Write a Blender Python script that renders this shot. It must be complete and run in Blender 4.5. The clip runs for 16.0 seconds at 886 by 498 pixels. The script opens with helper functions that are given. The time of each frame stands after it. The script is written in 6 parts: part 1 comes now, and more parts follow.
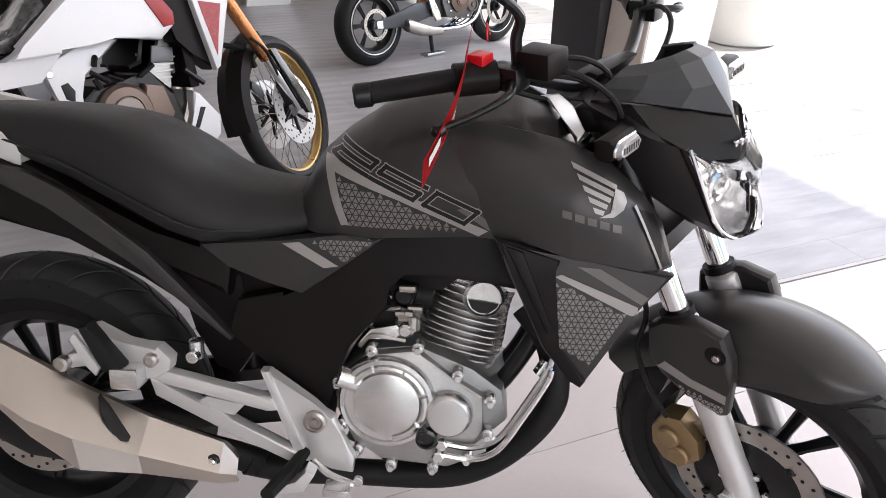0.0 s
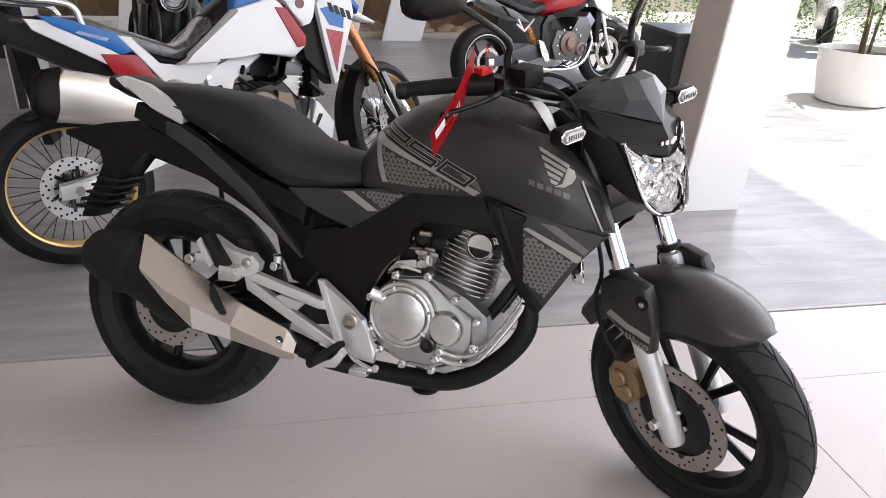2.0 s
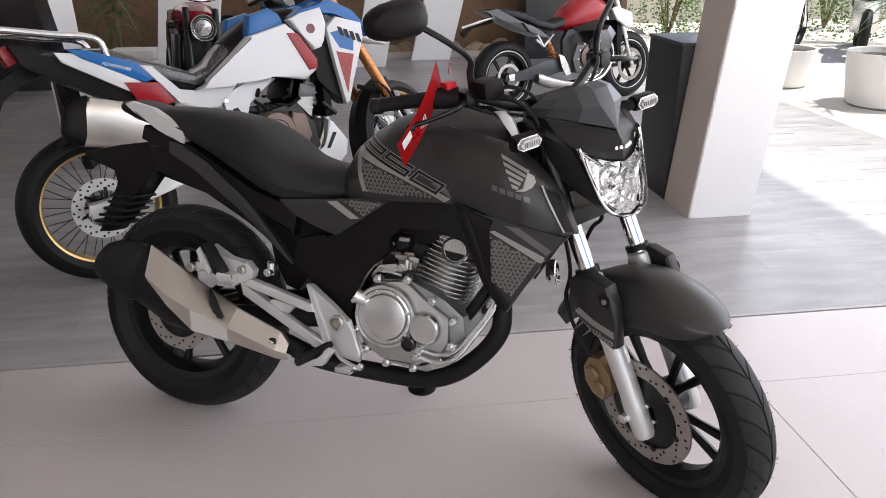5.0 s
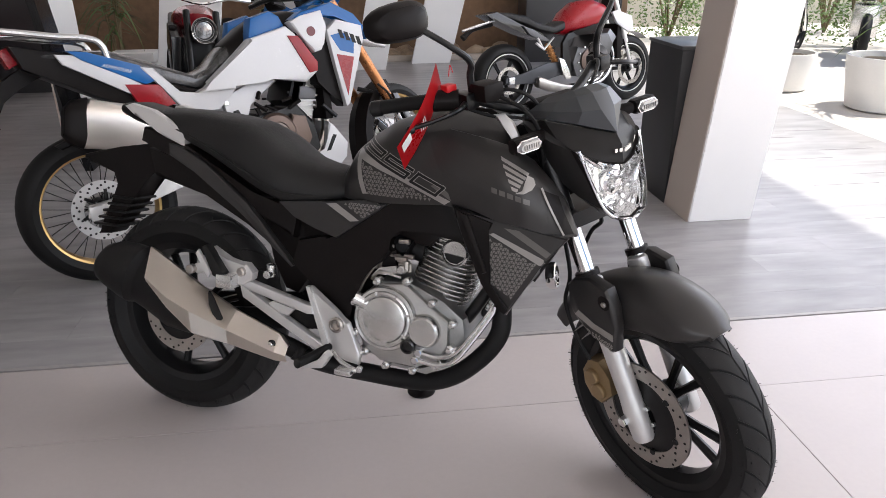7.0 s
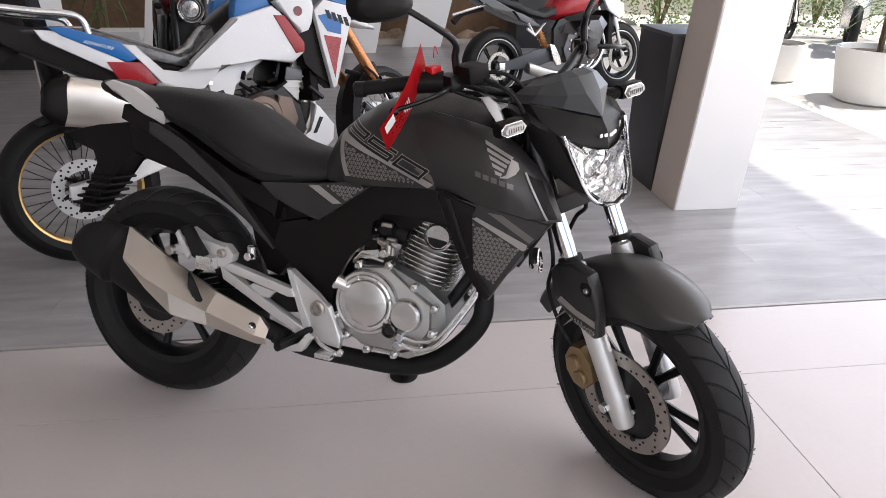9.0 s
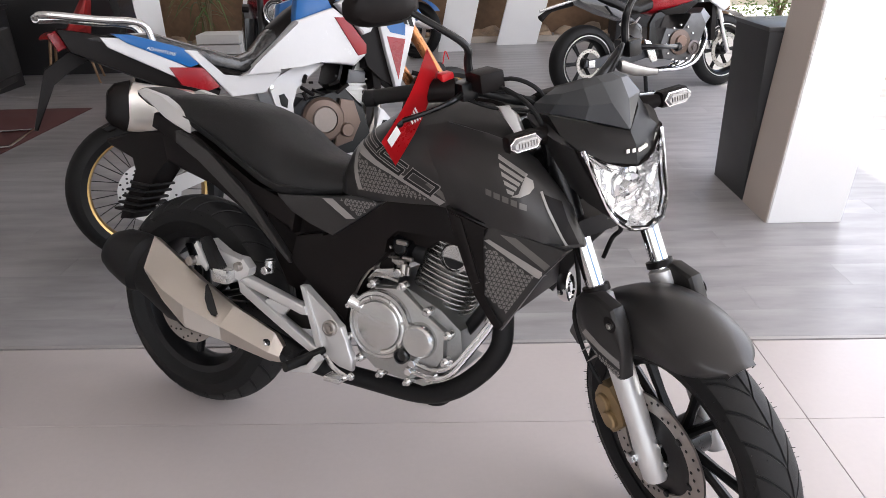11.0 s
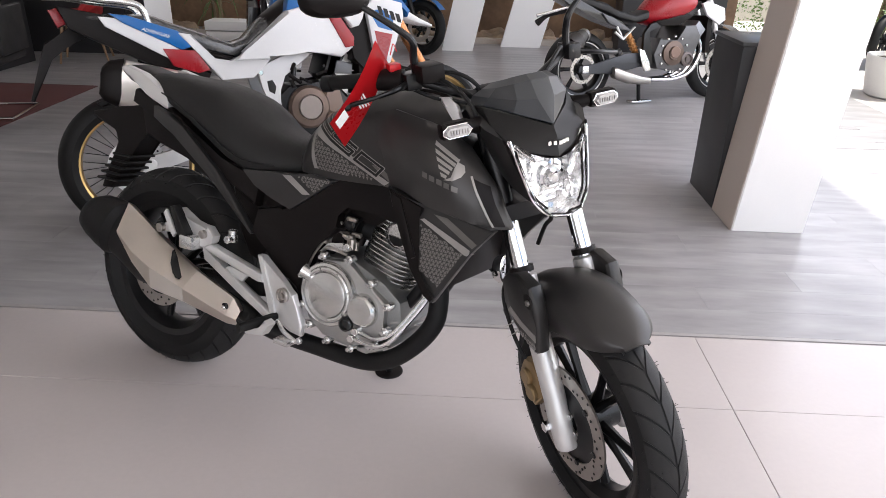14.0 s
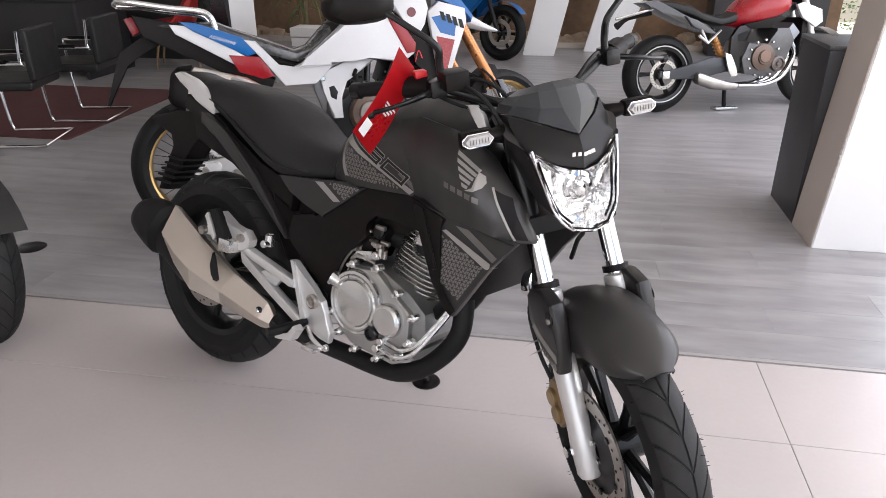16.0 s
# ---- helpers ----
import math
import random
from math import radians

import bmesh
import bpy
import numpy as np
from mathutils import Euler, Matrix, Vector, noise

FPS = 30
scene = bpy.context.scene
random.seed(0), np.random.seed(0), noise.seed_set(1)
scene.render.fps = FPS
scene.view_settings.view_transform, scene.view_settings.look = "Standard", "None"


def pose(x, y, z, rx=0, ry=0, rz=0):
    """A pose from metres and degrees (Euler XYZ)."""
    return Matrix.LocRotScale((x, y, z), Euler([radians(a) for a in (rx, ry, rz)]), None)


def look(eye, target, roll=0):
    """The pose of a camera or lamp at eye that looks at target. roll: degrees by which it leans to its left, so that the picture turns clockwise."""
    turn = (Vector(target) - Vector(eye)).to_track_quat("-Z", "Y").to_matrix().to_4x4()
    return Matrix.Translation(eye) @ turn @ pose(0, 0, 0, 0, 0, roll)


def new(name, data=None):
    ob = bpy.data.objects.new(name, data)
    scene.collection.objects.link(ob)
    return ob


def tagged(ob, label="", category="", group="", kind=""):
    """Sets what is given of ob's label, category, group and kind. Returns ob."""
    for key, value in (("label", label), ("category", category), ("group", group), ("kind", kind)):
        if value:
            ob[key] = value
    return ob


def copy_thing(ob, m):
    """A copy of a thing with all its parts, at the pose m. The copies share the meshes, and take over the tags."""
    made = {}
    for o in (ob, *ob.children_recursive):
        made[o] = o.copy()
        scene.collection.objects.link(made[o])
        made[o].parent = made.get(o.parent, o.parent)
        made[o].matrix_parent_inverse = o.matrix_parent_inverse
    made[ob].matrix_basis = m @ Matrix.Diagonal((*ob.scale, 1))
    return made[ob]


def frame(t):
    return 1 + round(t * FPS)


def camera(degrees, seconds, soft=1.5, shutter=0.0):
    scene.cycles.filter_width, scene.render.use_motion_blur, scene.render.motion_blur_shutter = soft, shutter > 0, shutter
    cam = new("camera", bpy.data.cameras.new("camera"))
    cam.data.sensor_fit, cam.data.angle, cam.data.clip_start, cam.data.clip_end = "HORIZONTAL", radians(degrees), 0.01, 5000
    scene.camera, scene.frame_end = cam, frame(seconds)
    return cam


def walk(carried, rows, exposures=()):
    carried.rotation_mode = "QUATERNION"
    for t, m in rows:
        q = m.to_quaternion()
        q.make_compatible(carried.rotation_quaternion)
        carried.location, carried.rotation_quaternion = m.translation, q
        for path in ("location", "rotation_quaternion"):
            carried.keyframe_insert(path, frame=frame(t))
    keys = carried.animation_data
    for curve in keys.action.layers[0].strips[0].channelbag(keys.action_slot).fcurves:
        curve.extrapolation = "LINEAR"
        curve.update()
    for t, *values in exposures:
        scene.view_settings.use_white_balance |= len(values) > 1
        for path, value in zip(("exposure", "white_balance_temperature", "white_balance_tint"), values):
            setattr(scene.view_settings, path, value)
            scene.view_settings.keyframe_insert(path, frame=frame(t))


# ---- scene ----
cam = camera(65.0, 16.0, soft=0.55)
PATH = [
    (0, (-1.451, 1.273, 1.257), (-0.789, 2.909, 0.316), 0.7),
    (0.5, (-1.361, 1.139, 1.265), (-0.868, 2.86, 0.372), 2.4),
    (1, (-1.302, 0.956, 1.288), (-1.028, 2.728, 0.401), 2.3),
    (1.5, (-1.341, 0.836, 1.306), (-1.032, 2.628, 0.475), 3.4),
    (2, (-1.38, 0.747, 1.304), (-1.024, 2.524, 0.458), 2.3),
    (2.5, (-1.36, 0.702, 1.317), (-0.979, 2.491, 0.507), 1.8),
    (3, (-1.309, 0.666, 1.315), (-1.015, 2.466, 0.494), 2.0),
    (3.5, (-1.256, 0.624, 1.319), (-0.991, 2.427, 0.494), 0.4),
    (6, (-1.229, 0.615, 1.322), (-1.018, 2.44, 0.531), 0.0),
    (6.5, (-1.228, 0.619, 1.326), (-1.023, 2.439, 0.524), 0.4),
    (7, (-1.231, 0.615, 1.319), (-1.001, 2.435, 0.524), -0.3),
    (7.5, (-1.225, 0.62, 1.318), (-0.997, 2.436, 0.512), -0.4),
    (8, (-1.224, 0.622, 1.317), (-0.995, 2.441, 0.517), -0.1),
    (8.5, (-1.222, 0.626, 1.317), (-0.985, 2.438, 0.504), -0.3),
    (9, (-1.214, 0.625, 1.308), (-0.955, 2.425, 0.477), 0.9),
    (9.2, (-1.208, 0.625, 1.306), (-0.952, 2.423, 0.469), 0.9),
    (11.3, (-0.903, 0.766, 1.302), (-1.025, 2.577, 0.462), 0.2),
    (11.5, (-0.837, 0.75, 1.302), (-1.007, 2.552, 0.451), 2.2),
    (12, (-0.752, 0.707, 1.303), (-0.955, 2.504, 0.45), 2.6),
    (12.5, (-0.746, 0.673, 1.302), (-0.917, 2.477, 0.455), 1.6),
    (13, (-0.808, 0.626, 1.309), (-0.959, 2.431, 0.461), 2.5),
    (13.5, (-0.824, 0.611, 1.318), (-0.929, 2.436, 0.506), 1.5),
    (14, (-0.837, 0.622, 1.312), (-0.899, 2.436, 0.473), 1.5),
    (14.5, (-0.828, 0.633, 1.315), (-0.93, 2.451, 0.488), 1.0),
    (15, (-0.757, 0.664, 1.317), (-0.908, 2.486, 0.506), 1.2),
    (15.5, (-0.709, 0.682, 1.313), (-0.95, 2.481, 0.473), 0.7),
    (16, (-0.698, 0.686, 1.31), (-1.008, 2.479, 0.479), -0.0),
]
walk(cam, [(t, look(eye, target, roll)) for t, eye, target, roll in PATH], [(0, .80), (1, .78), (2, .68), (3.5, .48), (9, .50), (11.5, .74), (12.5, .72), (14, .66), (16, .76)])

# ---- light ----
world = bpy.data.worlds.new("world")
scene.world = world
world.use_nodes = True
wn = world.node_tree
sky = wn.nodes.new("ShaderNodeTexSky")
sky.sky_type = "NISHITA"
sky.sun_disc = False
sky.sun_elevation, sky.sun_rotation = radians(66), radians(72)
bg = wn.nodes["Background"]
bg.inputs["Strength"].default_value = 0.13
wn.links.new(sky.outputs["Color"], bg.inputs["Color"])

sun_data = bpy.data.lights.new("sun", "SUN")
sun_data.energy, sun_data.angle, sun_data.color = 5.0, radians(2.0), (1.0, 0.95, 0.88)
sun = new("sun", sun_data)
sun.matrix_world = look((7, 0.5, 14), (1, 1, 0))


def window_or_fill_light(name, eye, target, w, h, power, color=(1, 0.957, 0.995)):
    """An area lamp: daylight at an opening, or added fill where there is none."""
    d = bpy.data.lights.new(name, "AREA")
    d.shape, d.size, d.size_y, d.energy, d.color = "RECTANGLE", w, h, power, color
    o = new(name, d)
    o.matrix_world = look(eye, target)
    return o


window_or_fill_light("daylight_side", (2.35, 3.5, 2.0), (0.0, 3.5, 1.6), 8.0, 2.6, 132)
# Added light from an assumed, unseen opening behind the camera.
window_or_fill_light("daylight_front", (-1.0, -3.4, 2.2), (-1.0, 2.0, 1.0), 5.5, 2.4, 68)
# Added fill for the rear: the north wall has no opening here.
window_or_fill_light("daylight_back", (-3.0, 9.3, 2.6), (-2.0, 5.0, 1.0), 4.0, 1.6, 15)

# ---- materials ----
def mat(name, color, rough=0.5, metal=0.0, vary=0.12, scale=6.0, fine=90.0, bump=0.0, bump_scale=250.0, coat=0.0, spec=0.5, stretch=(1, 1, 1)):
    """A surface with broad stains and fine grain in its colour and roughness, and a fine relief."""
    m = bpy.data.materials.new(name)
    m.use_nodes = True
    nt = m.node_tree
    b = nt.nodes["Principled BSDF"]
    b.inputs["Metallic"].default_value = metal
    b.inputs["Coat Weight"].default_value = coat
    b.inputs["Coat Roughness"].default_value = 0.12
    b.inputs["Specular IOR Level"].default_value = spec
    co = nt.nodes.new("ShaderNodeTexCoord")
    mp = nt.nodes.new("ShaderNodeMapping")
    mp.inputs["Scale"].default_value = stretch
    nt.links.new(co.outputs["Object"], mp.inputs["Vector"])
    n1, n2 = nt.nodes.new("ShaderNodeTexNoise"), nt.nodes.new("ShaderNodeTexNoise")
    n1.inputs["Scale"].default_value, n1.inputs["Detail"].default_value = scale, 4
    n2.inputs["Scale"].default_value, n2.inputs["Detail"].default_value = fine, 3
    for n in (n1, n2):
        nt.links.new(mp.outputs["Vector"], n.inputs["Vector"])
    add = nt.nodes.new("ShaderNodeMath")
    add.operation = "MULTIPLY_ADD"
    nt.links.new(n2.outputs["Fac"], add.inputs[0])
    add.inputs[1].default_value = 0.5
    nt.links.new(n1.outputs["Fac"], add.inputs[2])
    ramp = nt.nodes.new("ShaderNodeMapRange")
    ramp.inputs["From Min"].default_value, ramp.inputs["From Max"].default_value = 0.4, 1.1
    ramp.inputs["To Min"].default_value, ramp.inputs["To Max"].default_value = 1 - vary, 1 + vary
    nt.links.new(add.outputs[0], ramp.inputs["Value"])
    mul = nt.nodes.new("ShaderNodeVectorMath")
    mul.operation = "SCALE"
    mul.inputs[0].default_value = color
    nt.links.new(ramp.outputs["Result"], mul.inputs["Scale"])
    nt.links.new(mul.outputs["Vector"], b.inputs["Base Color"])
    rr = nt.nodes.new("ShaderNodeMapRange")
    rr.inputs["From Min"].default_value, rr.inputs["From Max"].default_value = 0.4, 1.1
    rr.inputs["To Min"].default_value, rr.inputs["To Max"].default_value = max(0.02, rough * 0.85), min(1, rough * 1.15)
    nt.links.new(add.outputs[0], rr.inputs["Value"])
    nt.links.new(rr.outputs["Result"], b.inputs["Roughness"])
    if bump:
        n3 = nt.nodes.new("ShaderNodeTexNoise")
        n3.inputs["Scale"].default_value, n3.inputs["Detail"].default_value = bump_scale, 4
        nt.links.new(mp.outputs["Vector"], n3.inputs["Vector"])
        bp = nt.nodes.new("ShaderNodeBump")
        bp.inputs["Strength"].default_value, bp.inputs["Distance"].default_value = bump, 0.002
        nt.links.new(n3.outputs["Fac"], bp.inputs["Height"])
        nt.links.new(bp.outputs["Normal"], b.inputs["Normal"])
    return m


def glass(name, color=(1, 1, 1), rough=0.02, ior=1.45):
    m = bpy.data.materials.new(name)
    m.use_nodes = True
    b = m.node_tree.nodes["Principled BSDF"]
    b.inputs["Base Color"].default_value = (*color, 1)
    b.inputs["Transmission Weight"].default_value = 1
    b.inputs["Roughness"].default_value, b.inputs["IOR"].default_value = rough, ior
    return m


MATT_GREY = mat("matt_graphite_paint", (0.046, 0.044, 0.043), 0.35, 0.55, 0.08, 4, 400, 0.03, 900, spec=.4)
BLACK_PLASTIC = mat("black_plastic", (0.0072, 0.0055, 0.0052), 0.42, 0, 0.15, 8, 300, 0.05, 900, spec=.14)
SEAT_VINYL = mat("seat_vinyl", (0.006, 0.0057, 0.0057), 0.52, 0, 0.12, 8, 500, 0.25, 1400, spec=.38)
# Lighter than the carcass rubber: light on the crown, put into the colour.
TREAD_RUBBER = mat("lit_tread_rubber", (0.017, 0.0165, 0.0165), 0.58, 0, 0.3, 30, 260, 0.2, 500, spec=.3)
RUBBER = mat("tyre_rubber", (0.0065, 0.0063, 0.0063), 0.60, 0, 0.25, 9, 200, 0.12, 500, spec=.28)
BLACK_METAL = mat("black_enamel", (0.007, 0.007, 0.0075), 0.3, 0.2, 0.1, 8, 300, spec=.4)
MATT_PIPE = mat("matt_black_pipe", (0.011, 0.0105, 0.0105), 0.55, 0.1, 0.2, 12, 300, 0.08, 500, spec=.2)
SILVER_PAINT = mat("silver_paint", (0.62, 0.61, 0.60), 0.34, 0.55, 0.06, 6, 500)
CAST_ALU = mat("cast_aluminium", (0.66, 0.655, 0.64), 0.24, 0.93, 0.14, 14, 260, 0.1, 700)
BARE_ALU = mat("raw_cast_aluminium", (0.40, 0.395, 0.38), 0.42, 0.85, 0.16, 16, 300, 0.2, 600)
CHROME = mat("chrome", (0.75, 0.75, 0.75), 0.08, 1.0, 0.04, 5, 100)
BRUSHED = mat("brushed_steel", (0.88, 0.82, 0.75), 0.30, 0.95, 0.05, 4, 18)
STEEL = mat("brake_disc_steel", (0.42, 0.39, 0.36), 0.32, 0.95, 0.12, 12, 200)
GOLD = mat("gold_anodised", (0.30, 0.21, 0.11), 0.45, 0.6, 0.12, 20, 300)
RED_TAG = mat("red_card", (0.55, 0.012, 0.018), 0.3, 0, 0.05, 5, 100)
DECAL_GREY = mat("grey_decal", (0.30, 0.285, 0.27), 0.4, 0.35, 0.05, 6, 300)
DECAL_NET = mat("pattern_decal", (0.19, 0.18, 0.17), 0.4, 0.35, 0.05, 6, 300)
DECAL_DARK = mat("black_decal", (0.006, 0.006, 0.006), 0.45, 0, 0.1, 8, 300, spec=.3)
DECAL_MID = mat("dark_grey_decal", (0.12, 0.112, 0.105), 0.42, 0.3, 0.08, 6, 300)
WHITE_PAINT = mat("white_paint", (0.8, 0.79, 0.78), 0.5, 0, 0.03, 3, 150, 0.03, 200)
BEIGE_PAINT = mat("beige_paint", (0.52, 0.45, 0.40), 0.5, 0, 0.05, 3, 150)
CHARCOAL = mat("charcoal_laminate", (0.022, 0.0215, 0.023), 0.45, 0, 0.1, 4, 150)
WHITE_GLOSS = mat("white_gloss_paint", (0.60, 0.60, 0.61), 0.25, 0, 0.03, 4, 100, coat=0.3)
BLUE_GLOSS = mat("blue_gloss_paint", (0.004, 0.105, 0.34), 0.3, 0, 0.05, 4, 100, coat=0.15, spec=.35)
RED_GLOSS = mat("red_gloss_paint", (0.27, 0.005, 0.011), 0.28, 0, 0.05, 4, 100, coat=0.15, spec=.35)
DARK_GLOSS = mat("black_gloss_paint", (0.006, 0.006, 0.0065), 0.18, 0, 0.05, 4, 100, coat=0.2)
RIM_GOLD = mat("gold_rim", (0.50, 0.33, 0.13), 0.3, 0.9, 0.05, 8, 100)
COPPER_FORK = mat("bronze_fork_tube", (0.40, 0.17, 0.07), 0.28, 0.9, 0.06, 8, 100)
BRONZE = mat("bronze_engine_cover", (0.12, 0.085, 0.068), 0.4, 0.6, 0.1, 10, 200)
# Strong colour variation paints highlight streaks along the film's wrinkles.
PLASTIC_FILM = mat("clear_plastic_film", (0.038, 0.038, 0.039), 0.2, 0, 0.9, 45, 190, 1.0, 38, spec=.7)
LEATHER = mat("black_leather", (0.010, 0.0095, 0.0095), 0.5, 0, 0.15, 10, 300, 0.15, 400)
CARPET = mat("red_brown_carpet", (0.095, 0.03, 0.028), 0.9, 0, 0.15, 5, 300, 0.3, 500)
LENS = glass("clear_lens", (1, 1, 1), 0.0, 1.12)
LIGHT_CHROME = mat("lamp_reflector", (0.86, 0.86, 0.86), 0.14, 0.85, 0.1, 30, 100)
BRIGHT_STEEL = mat("bright_disc_steel", (0.62, 0.61, 0.60), 0.4, 0.7, 0.08, 12, 200)

# ---- building helpers ----
def finish(bm, name, material, parent=None, label="", smooth=True, angle=35):
    bmesh.ops.recalc_face_normals(bm, faces=bm.faces)
    me = bpy.data.meshes.new(name)
    bm.to_mesh(me)
    bm.free()
    if smooth:
        me.shade_smooth()
        me.set_sharp_from_angle(angle=radians(angle))
    me.materials.append(material)
    ob = new(name, me)
    if parent:
        ob.parent = parent
    if label:
        ob["label"] = label
    return ob


def part(name, bm, material, parent, label="", smooth=True, angle=35):
    return finish(bm, name, material, parent, label, smooth, angle)


def thing(name, label, category, m=None, group="", kind=""):
    e = new(name)
    e.empty_display_size = 0.1
    if m is not None:
        e.matrix_basis = m
    return tagged(e, label, category, group, kind)


def box(x0, x1, y0, y1, z0, z1, bevel=0.0, bm=None, seg=2):
    bm = bm or bmesh.new()
    r = bmesh.ops.create_cube(bm, size=1.0)
    for v in r["verts"]:
        v.co = Vector(((x0 + x1) / 2 + v.co.x * (x1 - x0), (y0 + y1) / 2 + v.co.y * (y1 - y0), (z0 + z1) / 2 + v.co.z * (z1 - z0)))
    if bevel:
        es = list({e for v in r["verts"] for e in v.link_edges})
        bmesh.ops.bevel(bm, geom=es, offset=bevel, segments=seg, affect="EDGES", profile=0.6)
    return bm


def prism(pts, y0, y1, bevel=0.0, bm=None, seg=2):
    """A plate: an outline in x and z, from y0 to y1, with rounded edges."""
    bm = bm or bmesh.new()
    a = [bm.verts.new((x, y0, z)) for x, z in pts]
    b = [bm.verts.new((x, y1, z)) for x, z in pts]
    n = len(pts)
    faces = [bm.faces.new(a), bm.faces.new(b[::-1])]
    for i in range(n):
        faces.append(bm.faces.new((a[i], b[i], b[(i + 1) % n], a[(i + 1) % n])))
    if bevel:
        es = list({e for f in faces[:2] for e in f.edges})
        bmesh.ops.bevel(bm, geom=es, offset=bevel, segments=seg, affect="EDGES", profile=0.6, clamp_overlap=True)
    return bm


def loft(rings, bm=None, close=True, caps=True):
    """A skin over rings that have the same number of points."""
    bm = bm or bmesh.new()
    vs = [[bm.verts.new(p) for p in r] for r in rings]
    n = len(rings[0])
    for a, b in zip(vs, vs[1:]):
        for i in range(n if close else n - 1):
            j = (i + 1) % n
            bm.faces.new((a[i], a[j], b[j], b[i]))
    if caps and close:
        bm.faces.new(vs[0][::-1])
        bm.faces.new(vs[-1])
    return bm


def smooth_pts(pts, steps=6, closed=False):
    """A smooth line through points."""
    P = [Vector(p) for p in pts]
    n = len(P)
    out = []
    for i in range(n if closed else n - 1):
        p0 = P[(i - 1) % n] if closed or i else P[0] * 2 - P[1]
        p1, p2 = P[i], P[(i + 1) % n]
        p3 = P[(i + 2) % n] if closed or i + 2 < n else P[-1] * 2 - P[-2]
        for s in range(steps):
            t = s / steps
            out.append(0.5 * (2 * p1 + (p2 - p0) * t + (2 * p0 - 5 * p1 + 4 * p2 - p3) * t * t + (3 * p1 - p0 - 3 * p2 + p3) * t ** 3))
    if not closed:
        out.append(P[-1])
    return out


def tube(pts, r, sides=10, smooth=5, bm=None, closed=False, flat=1.0, caps=True):
    """A round bar along points; r may be a list that runs along it."""
    path = smooth_pts(pts, smooth, closed) if smooth else [Vector(p) for p in pts]
    rings = []
    n = len(path)
    ref = None
    for i, p in enumerate(path):
        d = (path[(i + 1) % n] - path[i - 1]) if closed or 0 < i < n - 1 else (path[1] - path[0] if i == 0 else path[-1] - path[-2])
        d.normalize()
        if ref is None:
            ref = d.orthogonal().normalized()
        ref = (ref - d * ref.dot(d)).normalized()
        s = d.cross(ref)
        rr = r if isinstance(r, (int, float)) else r[0] + (r[-1] - r[0]) * i / (n - 1) if len(r) == 2 else np.interp(i / (n - 1), np.linspace(0, 1, len(r)), r)
        rings.append([p + ref * (math.cos(a) * rr) + s * (math.sin(a) * rr * flat) for a in (2 * math.pi * k / sides for k in range(sides))])
    if closed:
        rings.append(rings[0])
        return loft(rings, bm, True, False)
    return loft(rings, bm, True, caps)


AXES = {"x": Matrix.Rotation(radians(90), 4, "Y"), "y": Matrix.Rotation(radians(-90), 4, "X"), "z": Matrix.Identity(4)}


def lathe(profile, axis="y", at=(0, 0, 0), steps=32, bm=None, m=None, arc=1.0):
    """Turns a line of (radius, height) round an axis through at."""
    bm = bm or bmesh.new()
    m = m or Matrix.Translation(at) @ AXES[axis]
    full = arc >= 1
    k = steps if full else steps + 1
    rows = []
    for r, h in profile:
        rows.append([bm.verts.new(m @ Vector((r * math.cos(2 * math.pi * arc * i / steps), r * math.sin(2 * math.pi * arc * i / steps), h))) for i in range(k)] if r > 1e-6 else [bm.verts.new(m @ Vector((0, 0, h)))])
    for a, b in zip(rows, rows[1:]):
        for i in range(steps):
            j = (i + 1) % k
            if len(a) == 1 and len(b) == 1:
                continue
            if len(a) == 1:
                bm.faces.new((a[0], b[j], b[i]))
            elif len(b) == 1:
                bm.faces.new((a[i], a[j], b[0]))
            else:
                bm.faces.new((a[i], a[j], b[j], b[i]))
    return bm


def cyl(r, h, axis="y", at=(0, 0, 0), steps=20, bevel=0.0, bm=None, m=None):
    b = min(bevel, r * 0.5, h * 0.5)
    prof = [(0, -h / 2), (r - b, -h / 2), (r, -h / 2 + b), (r, h / 2 - b), (r - b, h / 2), (0, h / 2)] if b else [(0, -h / 2), (r, -h / 2), (r, h / 2), (0, h / 2)]
    return lathe(prof, axis, at, steps, bm, m)


def ring_sect(cx, w, zs, n=20, p=2.4, zc=None):
    """A ring at x = cx: half width w, from zs[0] to zs[1], rounded as a superellipse."""
    z0, z1 = zs
    zc = (z0 + z1) / 2 if zc is None else zc
    out = []
    for i in range(n):
        a = 2 * math.pi * i / n
        c, s = math.cos(a), math.sin(a)
        y = w * math.copysign(abs(c) ** (2 / p), c)
        h = (z1 - zc) if s > 0 else (zc - z0)
        out.append(Vector((cx, y, zc + h * math.copysign(abs(s) ** (2 / p), s))))
    return out


def mirror_y(bm):
    """Adds the other half across y = 0."""
    g = bmesh.ops.duplicate(bm, geom=bm.verts[:] + bm.edges[:] + bm.faces[:])
    for v in g["geom"]:
        if isinstance(v, bmesh.types.BMVert):
            v.co.y = -v.co.y
    return bm


def tyre_mesh(R, r_in, half, tread=0, steps=56):
    """A round-shouldered motorcycle tyre on the y axis."""
    prof = []
    n = 14
    for i in range(n + 1):
        a = math.pi * (i / n)
        y = half * math.cos(a)
        d = (R - r_in) * (math.sin(a) ** 0.75)
        prof.append((r_in + d if 0 < i < n else r_in, y * (0.72 if i in (0, n) else 1)))
    return lathe(prof, "y", (0, 0, 0), steps)


